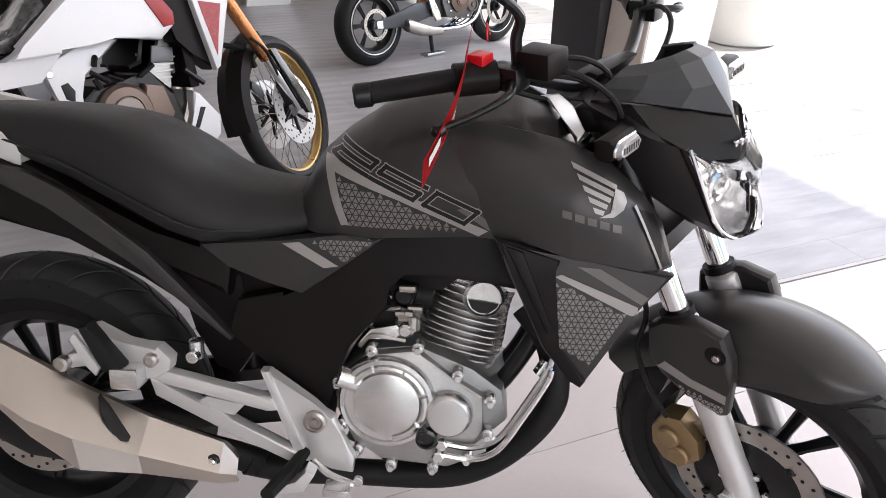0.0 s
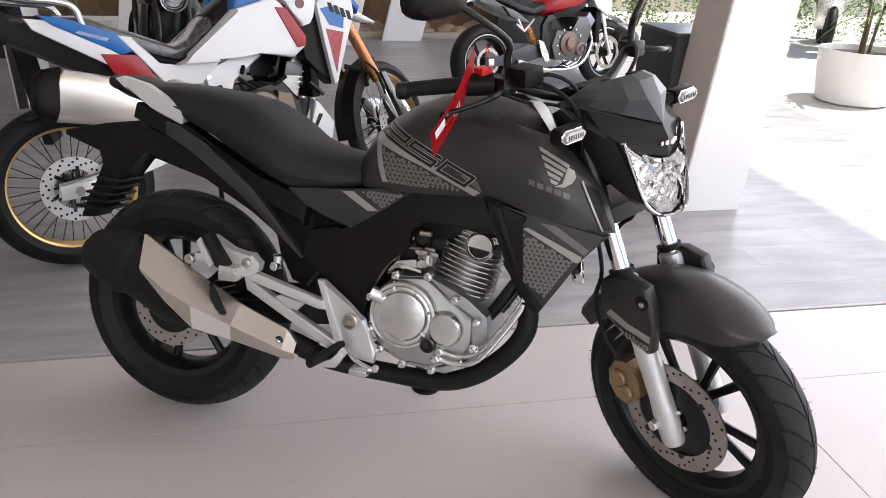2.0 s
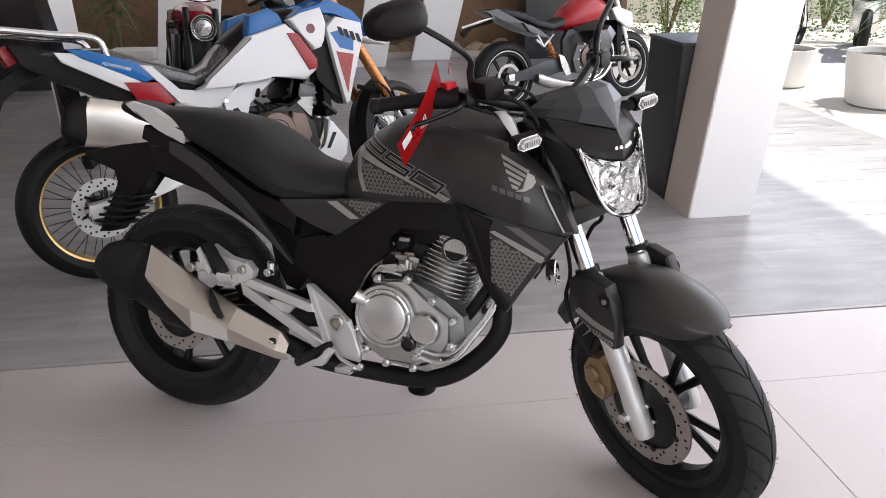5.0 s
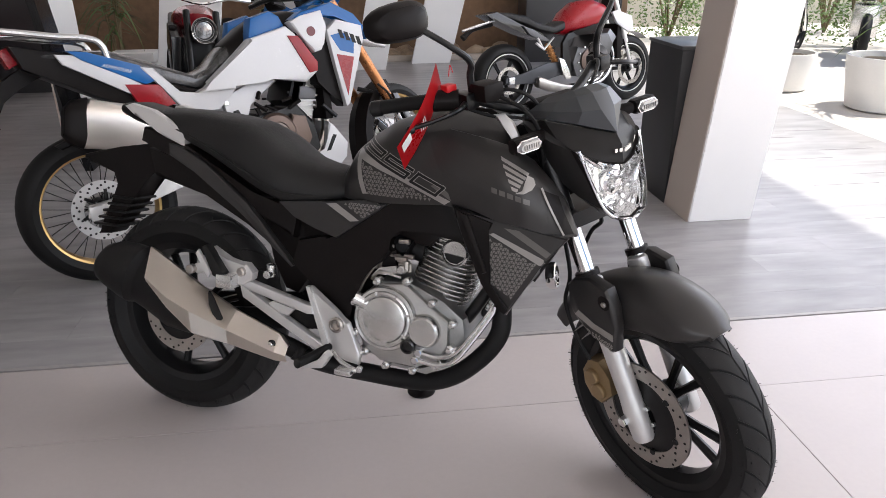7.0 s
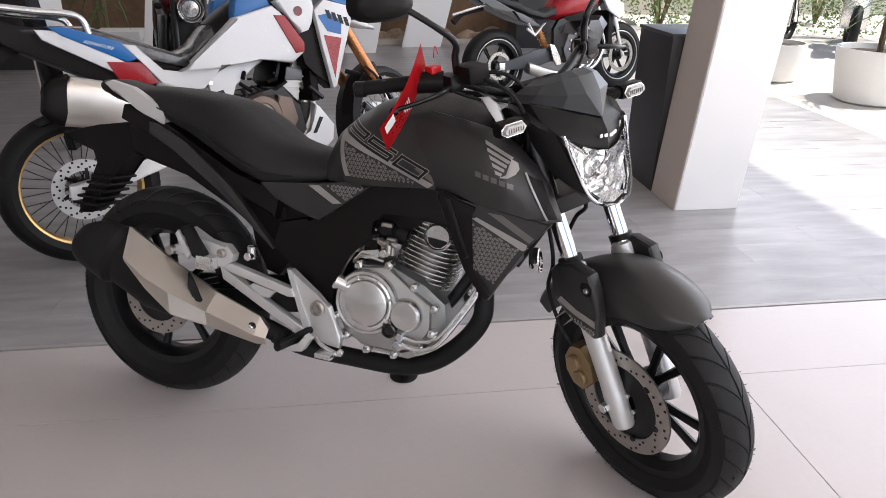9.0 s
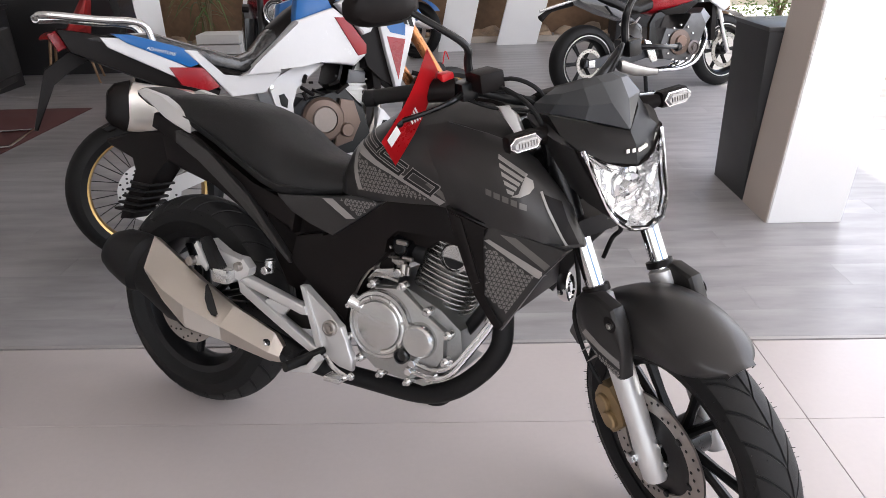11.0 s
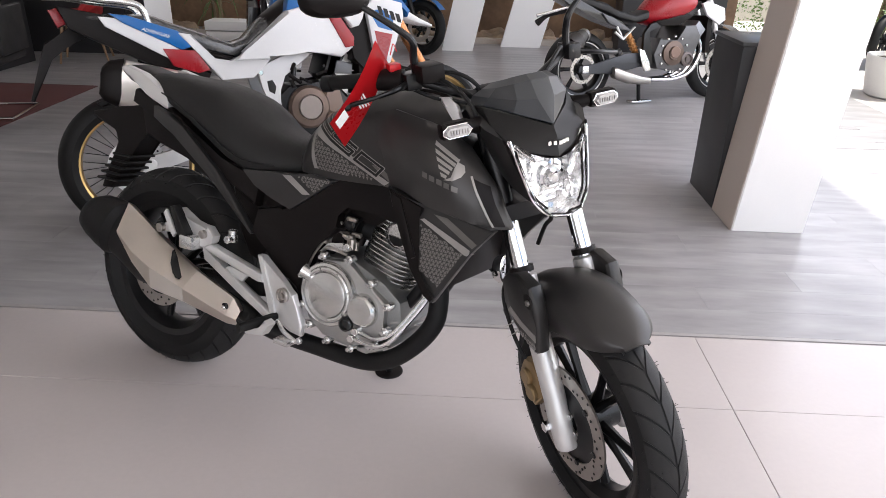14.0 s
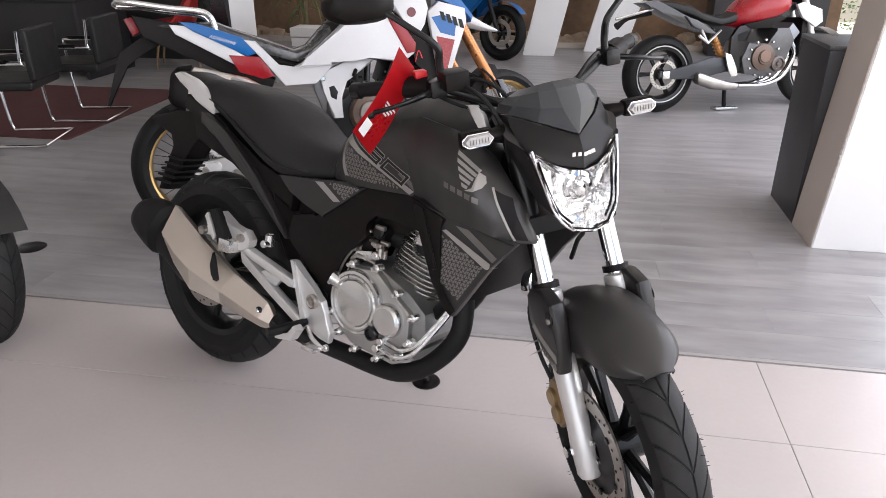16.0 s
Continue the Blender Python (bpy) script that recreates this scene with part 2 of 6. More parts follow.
def tread_mesh(R, r_in, half, pairs=14):
    """Long slanting tread blocks, proud of the carcass, with curved grooves between them."""
    bm = bmesh.new()
    def at(th, a, up):
        r = r_in + (R - r_in) * (math.sin(a) ** 0.75) + up
        y = (half + up) * math.cos(a)
        return Vector((r * math.cos(th), y, r * math.sin(th)))
    step = 2 * math.pi / pairs
    for k in range(pairs):
        for side in (0, 1):
            for u0, u1, w0, w1, off in ((0, 1, .475, .47, .0), (.03, .96, .475, .47, .5)):
                grid = []
                for i in range(9):
                    u = u0 + (u1 - u0) * i / 8
                    a = 1.545 - .96 * u
                    aa = math.pi - a if side else a
                    th = (k + .5 * side + off + .75 * u - .25 * u * u) * step
                    w = step * (w0 + (w1 - w0) * u) 
                    grid.append([at(th, aa, -.001), at(th + w * .04, aa, .0017), at(th + w * .5, aa, .0019), at(th + w * .96, aa, .0017), at(th + w, aa, -.001)])
                loft(grid, bm, False, False)
    return bm

# ---- the showroom ----
def slab(name, x0, x1, y0, y1, z0, z1, material, label="", category="", bevel=0.0):
    ob = finish(box(x0, x1, y0, y1, z0, z1, bevel), name, material, smooth=False)
    return tagged(ob, label, category, kind="structure")


BORDER = 2.80
VINYL = mat("grey_vinyl_plank", (0.315, 0.306, 0.308), 0.34, 0, 0.10, 3.0, 30, stretch=(0.5, 1.8, 1))

def plank_grain(m):
    """Streaky wood print, with each plank a little lighter or darker than the next."""
    nt = m.node_tree
    b = nt.nodes["Principled BSDF"]
    src = b.inputs["Base Color"].links[0].from_socket
    co, info = nt.nodes.new("ShaderNodeTexCoord"), nt.nodes.new("ShaderNodeObjectInfo")
    off = nt.nodes.new("ShaderNodeVectorMath")
    off.operation = "MULTIPLY_ADD"
    off.inputs[1].default_value = (1.1, 4.2, 1)
    nt.links.new(co.outputs["Object"], off.inputs[0])
    nt.links.new(info.outputs["Location"], off.inputs[2])
    n = nt.nodes.new("ShaderNodeTexNoise")
    n.inputs["Scale"].default_value, n.inputs["Detail"].default_value = 2.2, 6
    nt.links.new(off.outputs["Vector"], n.inputs["Vector"])
    mr = nt.nodes.new("ShaderNodeMapRange")
    mr.inputs["From Min"].default_value, mr.inputs["From Max"].default_value = .3, .7
    mr.inputs["To Min"].default_value, mr.inputs["To Max"].default_value = .74, 1.18
    nt.links.new(n.outputs["Fac"], mr.inputs["Value"])
    rv = nt.nodes.new("ShaderNodeMapRange")
    rv.inputs["To Min"].default_value, rv.inputs["To Max"].default_value = .93, 1.06
    nt.links.new(info.outputs["Random"], rv.inputs["Value"])
    k = nt.nodes.new("ShaderNodeMath")
    k.operation = "MULTIPLY"
    nt.links.new(mr.outputs["Result"], k.inputs[0])
    nt.links.new(rv.outputs["Result"], k.inputs[1])
    sc = nt.nodes.new("ShaderNodeVectorMath")
    sc.operation = "SCALE"
    nt.links.new(src, sc.inputs[0])
    nt.links.new(k.outputs[0], sc.inputs["Scale"])
    nt.links.new(sc.outputs["Vector"], b.inputs["Base Color"])


plank_grain(VINYL)
TILE = mat("cream_porcelain_tile", (0.50, 0.455, 0.44), 0.24, 0, 0.04, 2.5, 60)
GROUT = mat("tile_grout", (0.30, 0.27, 0.25), 0.8, 0, 0.15, 10, 200)
STONE_WALL = mat("brown_stone_wall", (0.22, 0.135, 0.08), 0.8, 0, 0.5, 1.6, 14, 0.7, 12)
CEILING_PAINT = mat("ceiling_paint", (0.75, 0.74, 0.72), 0.7, 0, 0.03, 2, 80)
SUN_CONCRETE = mat("pale_paving", (0.62, 0.58, 0.53), 0.8, 0, 0.1, 2, 60, 0.1, 80)

slab("ground", -400, 400, -400, 400, -0.5, -0.06, SUN_CONCRETE, "pale concrete paving around the showroom", "ground")
slab("floor_subbase", -8, 2.6, -4.2, BORDER, -0.05, -0.004, GROUT, "grout bed under the cream tiles", "floor")
slab("floor_vinyl", -8, 2.6, BORDER + 0.004, 10.4, -0.05, 0.0, VINYL, "grey wood-look vinyl plank floor", "floor")
slab("threshold_strip", -8, 2.6, BORDER - 0.004, BORDER + 0.014, -0.03, 0.003, mat("grey_strip", (0.36, 0.34, 0.33), 0.4), "thin grey strip between tile and vinyl floor", "trim")
slab("pavement", 2.6, 14, -8, 22, -0.055, -0.012, SUN_CONCRETE, "sunlit pale paving outside the showroom", "pavement")
slab("ceiling", -8.2, 2.6, -4.4, 10.6, 3.4, 3.6, CEILING_PAINT, "plain white showroom ceiling", "ceiling")
slab("wall_west", -8.2, -8.0, -4.4, 10.6, -0.05, 3.4, WHITE_PAINT, "white painted showroom wall", "wall")
slab("wall_north", -8.0, 2.6, 10.4, 10.6, -0.05, 3.4, STONE_WALL, "brown stone-clad wall behind the display", "wall")
# South wall pieces are unseen, added around the opening for the front light.
slab("wall_south_west", -8.0, -4.2, -4.4, -4.2, -0.05, 3.4, WHITE_PAINT, "white painted showroom wall", "wall")
slab("wall_south_east", 2.2, 2.6, -4.4, -4.2, -0.05, 3.4, WHITE_PAINT, "white painted showroom wall", "wall")
slab("wall_south_head", -4.2, 2.2, -4.4, -4.2, 3.0, 3.4, WHITE_PAINT, "unseen white lintel over the assumed front opening", "wall")
slab("beam_east", 2.3, 2.6, -4.2, 10.4, 3.0, 3.4, WHITE_PAINT, "white beam over the open side", "wall")
# ---- the matt graphite street motorcycle ----
BIKE = pose(-1.7776, 2.5248, 0, 0, 0, -26.0) @ pose(0, 0, 0, -12.4, 0, 0)
bike = thing("motorcycle", "matt graphite street motorcycle leaning on its side stand", "motorcycle", BIKE)
RAKE = radians(25.3)
STEER = Matrix.Translation((1.484, 0, 0)) @ Matrix.Rotation(radians(-41.9), 4, Vector((-math.sin(RAKE), 0, math.cos(RAKE)))) @ Matrix.Translation((-1.484, 0, 0))


def steered(ob):
    ob.matrix_basis = STEER @ ob.matrix_basis
    return ob


def cast_rim(r_rim, half, n, hub, spread=0.13, spoke_w=0.013):
    """A cast wheel on the y axis: rim, hub and paired spokes."""
    prof = [(r_rim, half), (r_rim + 0.004, half - 0.004), (r_rim - 0.012, half - 0.012), (r_rim - 0.026, half * 0.45), (r_rim - 0.03, 0), (r_rim - 0.026, -half * 0.45), (r_rim - 0.012, -half + 0.012), (r_rim + 0.004, -half + 0.004), (r_rim, -half), (r_rim - 0.022, -half + 0.004), (r_rim - 0.04, -half * 0.4), (r_rim - 0.042, 0), (r_rim - 0.04, half * 0.4), (r_rim - 0.022, half - 0.004), (r_rim, half)]
    bm = lathe(prof, "y", steps=56)
    cyl(hub, 0.11, "y", (0, 0, 0), 28, 0.008, bm)
    cyl(hub * 0.55, 0.15, "y", (0, 0, 0), 20, 0.004, bm)
    return bm


def cast_spokes(wheel, r_rim, n, hub, spread, spoke_w=0.013):
    """Paired spokes, each a part of the wheel."""
    for s in (-1, 1):
        p0 = Vector((math.cos(s * .10) * hub * .8, 0, math.sin(s * .10) * hub * .8))
        p1 = Vector((math.cos(s * spread) * (r_rim - .036), 0, math.sin(s * spread) * (r_rim - .036)))
        first = part("spoke", tube([p0, (p0 + p1) / 2, p1], [spoke_w * 1.15, spoke_w * .8, spoke_w * .95], 8, 0), BLACK_METAL, wheel)
        for i in range(1, n):
            o = new("spoke", first.data)
            o.parent = wheel
            o.matrix_basis = pose(0, 0, 0, 0, 360 * i / n, 0)


def disc_mesh(r0, r1, th):
    return lathe([(r1, -th / 2), (r0, -th / 2), (r0, th / 2), (r1, th / 2), (r1, -th / 2)], "y", steps=72)


def disc_holes(r_list, n, y, r=0.0035):
    bm = bmesh.new()
    for i in range(n):
        a = 2 * math.pi * i / n
        rr = r_list[i % len(r_list)]
        cyl(r, 0.0008, "y", (math.cos(a) * rr, y, math.sin(a) * rr), 8, 0, bm)
    return bm


def tyre_hairs(R, r_in, half, n, seed):
    bm = bmesh.new()
    rnd = random.Random(seed)
    for i in range(n):
        a = rnd.uniform(0, 2 * math.pi)
        th = rnd.choice((0.5, 0.75, 1.05, 2.1, 2.4, 2.65)) + rnd.uniform(-0.05, 0.05)
        y = half * math.cos(th)
        rad = r_in + (R - r_in) * (math.sin(th) ** 0.75)
        d = Vector((math.cos(a) * math.sin(th), math.cos(th), math.sin(a) * math.sin(th)))
        p = Vector((math.cos(a) * rad, y, math.sin(a) * rad))
        tube([p, p + d * rnd.uniform(0.005, 0.010)], 0.0006, 3, 0, bm, caps=False)
    return bm


# wheels
fw = part("front_wheel", cast_rim(0.218, 0.038, 5, 0.045, 0.20), BLACK_METAL, bike, "black cast five-spoke front wheel")
fw.matrix_basis = STEER @ pose(1.386, 0, .293, 0, 12, 0)
cast_spokes(fw, .218, 5, .045, .20)
tyre_f = part("tyre", tyre_mesh(.293, .213, .055), RUBBER, fw)
tagged(part("tread", tread_mesh(.293, .213, .055), TREAD_RUBBER, tyre_f), kind="stuff")
tagged(part("moulding_hair", tyre_hairs(.293, .213, .055, 260, 2), RUBBER, fw), kind="stuff")
d = part("brake_disc", disc_mesh(.138, .098, .005), STEEL, fw, "drilled steel brake disc")
d.location = (0, -.062, 0)
tagged(part("disc_hole", disc_holes((.131, .124, .112, .106), 44, -.0655), DECAL_DARK, fw), kind="stuff")
car = lathe([(.10, -.002), (.075, -.002), (.045, -.012), (.045, .012), (.075, .004), (.10, .002)], "y", (0, -.058, 0), 40)
for i in range(6):
    a = 2 * math.pi * i / 6
    cyl(.008, .012, "y", (math.cos(a) * .1, -.062, math.sin(a) * .1), 12, .002, car)
part("disc_carrier", car, BLACK_METAL, fw)
for i in range(6):
    a = 2 * math.pi * i / 6 + .2
    part("bolt", cyl(.006, .008, "y", (math.cos(a) * .04, -.072, math.sin(a) * .04), 6), CAST_ALU, fw)

rw = part("rear_wheel", cast_rim(0.218, 0.052, 5, 0.05, 0.20), BLACK_METAL, bike, "black cast five-spoke rear wheel")
rw.matrix_basis = pose(0, 0, .314, 0, 40, 0)
cast_spokes(rw, .218, 5, .05, .20)
tyre_r = part("tyre", tyre_mesh(.314, .213, .07), RUBBER, rw)
tagged(part("tread", tread_mesh(.314, .213, .07), TREAD_RUBBER, tyre_r), kind="stuff")
tagged(part("moulding_hair", tyre_hairs(.314, .213, .07, 160, 4), RUBBER, rw), kind="stuff")
d = part("brake_disc", disc_mesh(.112, .075, .005), STEEL, rw, "drilled steel brake disc")
d.location = (0, -.078, 0)
tagged(part("disc_hole", disc_holes((.105, .095, .085), 36, -.0815), DECAL_DARK, rw), kind="stuff")
part("disc_carrier", lathe([(.08, -.002), (.04, -.01), (.04, .01), (.08, .002)], "y", (0, -.076, 0), 36), BLACK_METAL, rw)

# fork
def fork_side(s):
    y = s * .084
    low = lathe([(0, -.02), (.022, -.02), (.027, -.01), (.028, .06), (.026, .10), (.028, .345), (.031, .370), (.031, .392), (.024, .397), (0, .397)], m=Matrix.Translation((1.402, y, .262)) @ Matrix.Rotation(radians(-24.3), 4, "Y"), steps=24)
    o = steered(part("fork_lower", low, SILVER_PAINT, bike, "silver fork lower leg"))
    st = steered(part("fork_tube", tube([(1.25, y, .60), (1.180, y, .755)], .0205, 20, 0), CHROME, bike, "polished steel fork tube"))
    up = steered(part("fork_shroud", tube([(1.182, y, .75), (1.085, y, .965)], .0215, 20, 0), BLACK_METAL, bike, "black upper fork tube"))
    seal = steered(part("dust_seal", cyl(.029, .014, m=Matrix.Translation((1.2335, y, .634)) @ Matrix.Rotation(radians(-24.3), 4, "Y")), BLACK_PLASTIC, bike))
    ax = steered(part("axle_nut", cyl(.013, .02, "y", (1.372, y + s * .03, .293), 6, .002), CHROME, bike))
    return o


fork_side(-1), fork_side(1)
steered(part("axle", cyl(.009, .22, "y", (1.386, 0, .293), 16), STEEL, bike))
steered(part("triple_clamp", prism([(1.02, .92), (1.13, .95), (1.14, .975), (1.05, .975), (1.01, .95)], -.11, .11, .01), BLACK_METAL, bike))
steered(part("lower_clamp", prism([(1.10, .735), (1.21, .745), (1.21, .785), (1.10, .775)], -.105, .105, .01), BLACK_METAL, bike))

# front mudguard: a hood over the tyre with a skirt on each side, and covers down the fork legs
def mudguard():
    rings = []
    n = 37
    for k in range(n):
        u = 1 - (1 - k / (n - 1)) ** 1.9
        tip = max(.42, math.sqrt(max(0, 1 - (max(0, u - .78) / .22) ** 2.6)))
        a = radians(150 - 90 * u)
        r = .350 - .004 * u - .020 * u ** 3
        w = (.076 + .010 * math.sin(math.pi * u)) * tip
        drop = np.interp(u, [0, .25, .45, .7, .9, 1], [.06, .08, .115, .088, .06, .04]) * tip
        c, s = math.cos(a), math.sin(a)
        row = []
        for y, dr in ((-w, drop), (-w * .98, drop * .4), (-w * .8, .012 * tip), (-w * .4, .001), (0, -.004 * tip), (w * .4, .001), (w * .8, .012 * tip), (w * .98, drop * .4), (w, drop)):
            row.append(Vector((1.386 + c * (r - dr), y, .293 + s * (r - dr))))
        inner = [Vector((p.x - c * .004, p.y * .955, p.z - s * .004)) for p in row[::-1]]
        rings.append(row + inner)
    return loft(rings)


mg = steered(part("front_mudguard", mudguard(), MATT_GREY, bike, "matt graphite front mudguard", angle=60))
for s in (-1, 1):
    y0, y1 = (s * .082, s * .118)
    cov = prism([(1.196, .606), (1.222, .632), (1.27, .646), (1.325, .637), (1.345, .59), (1.350, .545), (1.350, .480), (1.338, .472), (1.28, .492), (1.225, .515), (1.200, .545)], y0, y1, .018, seg=3)
    part("fork_cover", cov, MATT_GREY, mg)
    part("cover_stripe", prism([(1.222, .532), (1.279, .516), (1.345, .508), (1.345, .526), (1.285, .532), (1.235, .548)], s * .1175, s * .1192), DECAL_GREY, mg)
    part("cover_recess", lathe([(0, .004), (.012, .004), (.017, .001), (.018, -.002), (0, -.002)], m=Matrix.Translation((1.318, s * .1165, .600)) @ Matrix.Rotation(radians(-90 * s * -1), 4, "X"), steps=18), BLACK_PLASTIC, mg)
    part("cover_bolt", cyl(.007, .008, "y", (1.320, s * .120, .598), 6, .001), STEEL, mg)

# brake caliper and hose
cal = prism([(1.205, .345), (1.225, .385), (1.262, .395), (1.30, .36), (1.308, .315), (1.27, .27), (1.235, .275), (1.21, .305)], -.088, -.04, .010)
cyl(.022, .02, "y", (1.245, -.090, .345), 18, .004, cal)
cyl(.022, .02, "y", (1.268, -.090, .312), 18, .004, cal)
steered(part("brake_caliper", cal, GOLD, bike, "gold painted brake caliper"))
steered(part("brake_hose", tube([(1.235, -.088, .39), (1.205, -.10, .45), (1.175, -.105, .54), (1.18, -.09, .62), (1.12, -.06, .74)], .005, 8), RUBBER, bike))

# headlamp unit
def in_poly(poly):
    def test(x, z):
        c = False
        for (x0, z0), (x1, z1) in zip(poly, poly[1:] + poly[:1]):
            if (z0 > z) != (z1 > z) and x < (x1 - x0) * (z - z0) / (z1 - z0) + x0:
                c = not c
        return c
    return test


def face_ring(x, k=1.0, bulge=0.0):
    """The lamp's outline: the upper corners sweep back and the chin stands forward."""
    pts = [(-.101, .937, -.034), (-.058, .909, -.006), (-.030, .897, .008), (0, .893, .014), (.030, .897, .008), (.058, .909, -.006), (.101, .937, -.034), (.081, .868, -.008), (.066, .808, .012), (.038, .776, .026), (0, .770, .034), (-.038, .776, .026), (-.066, .808, .012), (-.081, .868, -.008)]
    cz = .85
    return [Vector((x + dx * k + bulge * (1 - (y / .1) ** 2), y * k, cz + (z - cz) * k)) for y, z, dx in pts]


def cowl_ring(x, w, z0, z1, lean):
    """The lamp's outline, widened and lifted, for the fairing behind it."""
    base = face_ring(0)
    out = []
    for p in base:
        u = (p.z - .770) / (.936 - .770)
        top = abs(p.y) < .06 and p.z > .88
        z = z1 + (.006 if top else 0) if p.z > .88 else z0 + (z1 - z0) * u
        out.append(Vector((x - lean * (1 - (z - z0) / (z1 - z0)), p.y * w / .094, z)))
    return out


def cowl():
    return loft([cowl_ring(1.035, .080, .905, .985, 0), cowl_ring(1.080, .112, .860, .984, .01), cowl_ring(1.135, .120, .815, .972, -.01), cowl_ring(1.180, .114, .782, .955, -.04), face_ring(1.246, 1.06), face_ring(1.254, 1.05)], caps=False)


steered(part("headlamp_cowl", cowl(), MATT_GREY, bike, "matt graphite headlamp cowl", angle=24))


lamp = steered(part("headlamp", loft([face_ring(1.240, 1.03), face_ring(1.257, 1.03), face_ring(1.262, .985), face_ring(1.250, .955)], caps=False), BLACK_PLASTIC, bike, "clear multi-reflector headlamp"))


def reflector():
    """A bowl of many small flat mirrors, each tilted its own way."""
    bm = bmesh.new()
    rnd = random.Random(5)
    base = face_ring(1.250, .95)
    poly = [(p.y, p.z) for p in base]
    test = in_poly(poly)
    step_y, step_z = .0125, .017
    for i in range(-8, 8):
        for k in range(13):
            y, z = (i + .5) * step_y, .766 + (k + .5) * step_z
            if not test(y, z):
                continue
            d = (y / .09) ** 2 + ((z - .84) / .10) ** 2
            x = 1.208 + .026 * min(1.2, d) + .22 * (.86 - z)
            ty, tz = rnd.uniform(-.28, .28), rnd.uniform(-.22, .34)
            hy, hz = step_y * .5, step_z * .5
            bm.faces.new([bm.verts.new((x + ty * a * hy + tz * b * hz, y + a * hy, z + b * hz)) for a, b in ((-1, -1), (1, -1), (1, 1), (-1, 1))])
    loft([face_ring(1.254, .96), [Vector((p.x - .022, p.y * .97, .85 + (p.z - .85) * .97)) for p in base], [Vector((p.x - .044, p.y * .9, .85 + (p.z - .85) * .9)) for p in base]], bm, True, False)
    bm.faces.new([bm.verts.new((p.x - .0445, p.y * .9, .85 + (p.z - .85) * .9)) for p in base])
    return bm


part("reflector", reflector(), LIGHT_CHROME, lamp, "faceted chrome reflector", smooth=False)
bulb = lathe([(0, .03), (.010, .028), (.013, .015), (.013, -.01), (0, -.018)], "x", (1.222, 0, .838), 20)
part("bulb_shield", bulb, CAST_ALU, lamp)
for s in (-1, 1):
    part("inner_bezel", tube([(1.226, s * .080, .915), (1.242, s * .072, .868), (1.262, s * .058, .815), (1.276, s * .034, .786)], .0028, 6, 3), BLACK_PLASTIC, lamp)
    part("position_lamp", tube([(1.228, s * .084, .926), (1.244, s * .058, .902), (1.252, s * .045, .888)], [.003, .007, .004], 8, 2), CAST_ALU, lamp)
part("bulb_ring", lathe([(.024, -.003), (.030, 0), (.024, .003), (.021, 0), (.024, -.003)], "x", (1.236, 0, .838), 28), CHROME, lamp)
lens_ob = part("lens", loft([face_ring(1.258, .985), face_ring(1.266, .97, .012), face_ring(1.272, .8, .022), face_ring(1.275, .5, .026), face_ring(1.276, .15, .028)], caps=False), LENS, lamp, "clear plastic lens")
lens_ob.visible_shadow = False
sw = bmesh.new()
for s in (-1, 1):
    tube([(1.232, s * .094, .937), (1.254, s * .0815, .868), (1.274, s * .0665, .807), (1.289, s * .038, .775), (1.298, 0, .769)], .0034, 6, 3, sw)
part("lens_rim", sw, CHROME, lamp)

# fly screen: flat facets that meet in a ridge
def fly_screen():
    bm = bmesh.new()
    half = [
        [(1.070, .104, .988), (1.138, .104, .997), (1.197, .062, .984), (1.2535, .0015, .962), (1.254, 0, .962)],
        [(1.082, .100, 1.008), (1.150, .094, 1.014), (1.212, .060, 1.014), (1.228, .020, 1.012), (1.230, 0, 1.012)],
        [(1.096, .084, 1.022), (1.150, .076, 1.032), (1.186, .052, 1.042), (1.204, .022, 1.048), (1.206, 0, 1.047)],
        [(1.104, .062, 1.034), (1.142, .056, 1.044), (1.166, .040, 1.052), (1.178, .018, 1.056), (1.180, 0, 1.056)],
    ]
    rows = [[(x, -y, z) for x, y, z in r] + [(x, y, z) for x, y, z in r[-2::-1]] for r in half]
    loft([[Vector(p) for p in r] + [Vector((x - .004, y * .95, z - .004)) for x, y, z in r[::-1]] for r in rows], bm)
    return bm


steered(part("fly_screen", fly_screen(), mat("tinted_screen", (0.05, 0.053, 0.056), 0.30, 0.2, 0.05, 5, 40), bike, "dark grey faceted fly screen", angle=13))
NOSE = [[(1.070, .107, .987), (1.140, .107, .994), (1.198, .066, .980), (1.254, 0, .957)], [(1.090, .112, .958), (1.180, .106, .955), (1.226, .066, .946), (1.268, 0, .936)], [(1.120, .115, .944), (1.216, .097, .938), (1.250, .054, .908), (1.272, 0, .894)], [(1.120, .112, .940), (1.210, .094, .932), (1.242, .052, .904), (1.262, 0, .890)]]
nose = loft([[Vector((x, -y, z)) for x, y, z in r] + [Vector((x, y, z)) for x, y, z in r[-2::-1]] for r in NOSE], None, False, False)
bmesh.ops.solidify(nose, geom=nose.faces[:], thickness=.003)
steered(part("nose_panel", nose, MATT_GREY, bike))
bars = bmesh.new()
for i, y in enumerate((-.021, -.0105, 0, .0105, .021)):
    xx = 1.2795 - abs(y) * .42
    box(xx - .004, xx + .002, y - .0042, y + .0042, .922, .931, .001, bars, 1)
steered(part("name_badge", bars, CHROME, bike, "row of small silver badge shapes"))
steered(part("instrument", prism([(.99, .975), (1.04, .988), (1.06, 1.014), (1.04, 1.018), (.98, .992)], -.065, .065, .008), BLACK_PLASTIC, bike, "black instrument pod"))


def aside(ob):
    ob.matrix_basis = STEER @ pose(-.022, 0, .015)
    return ob


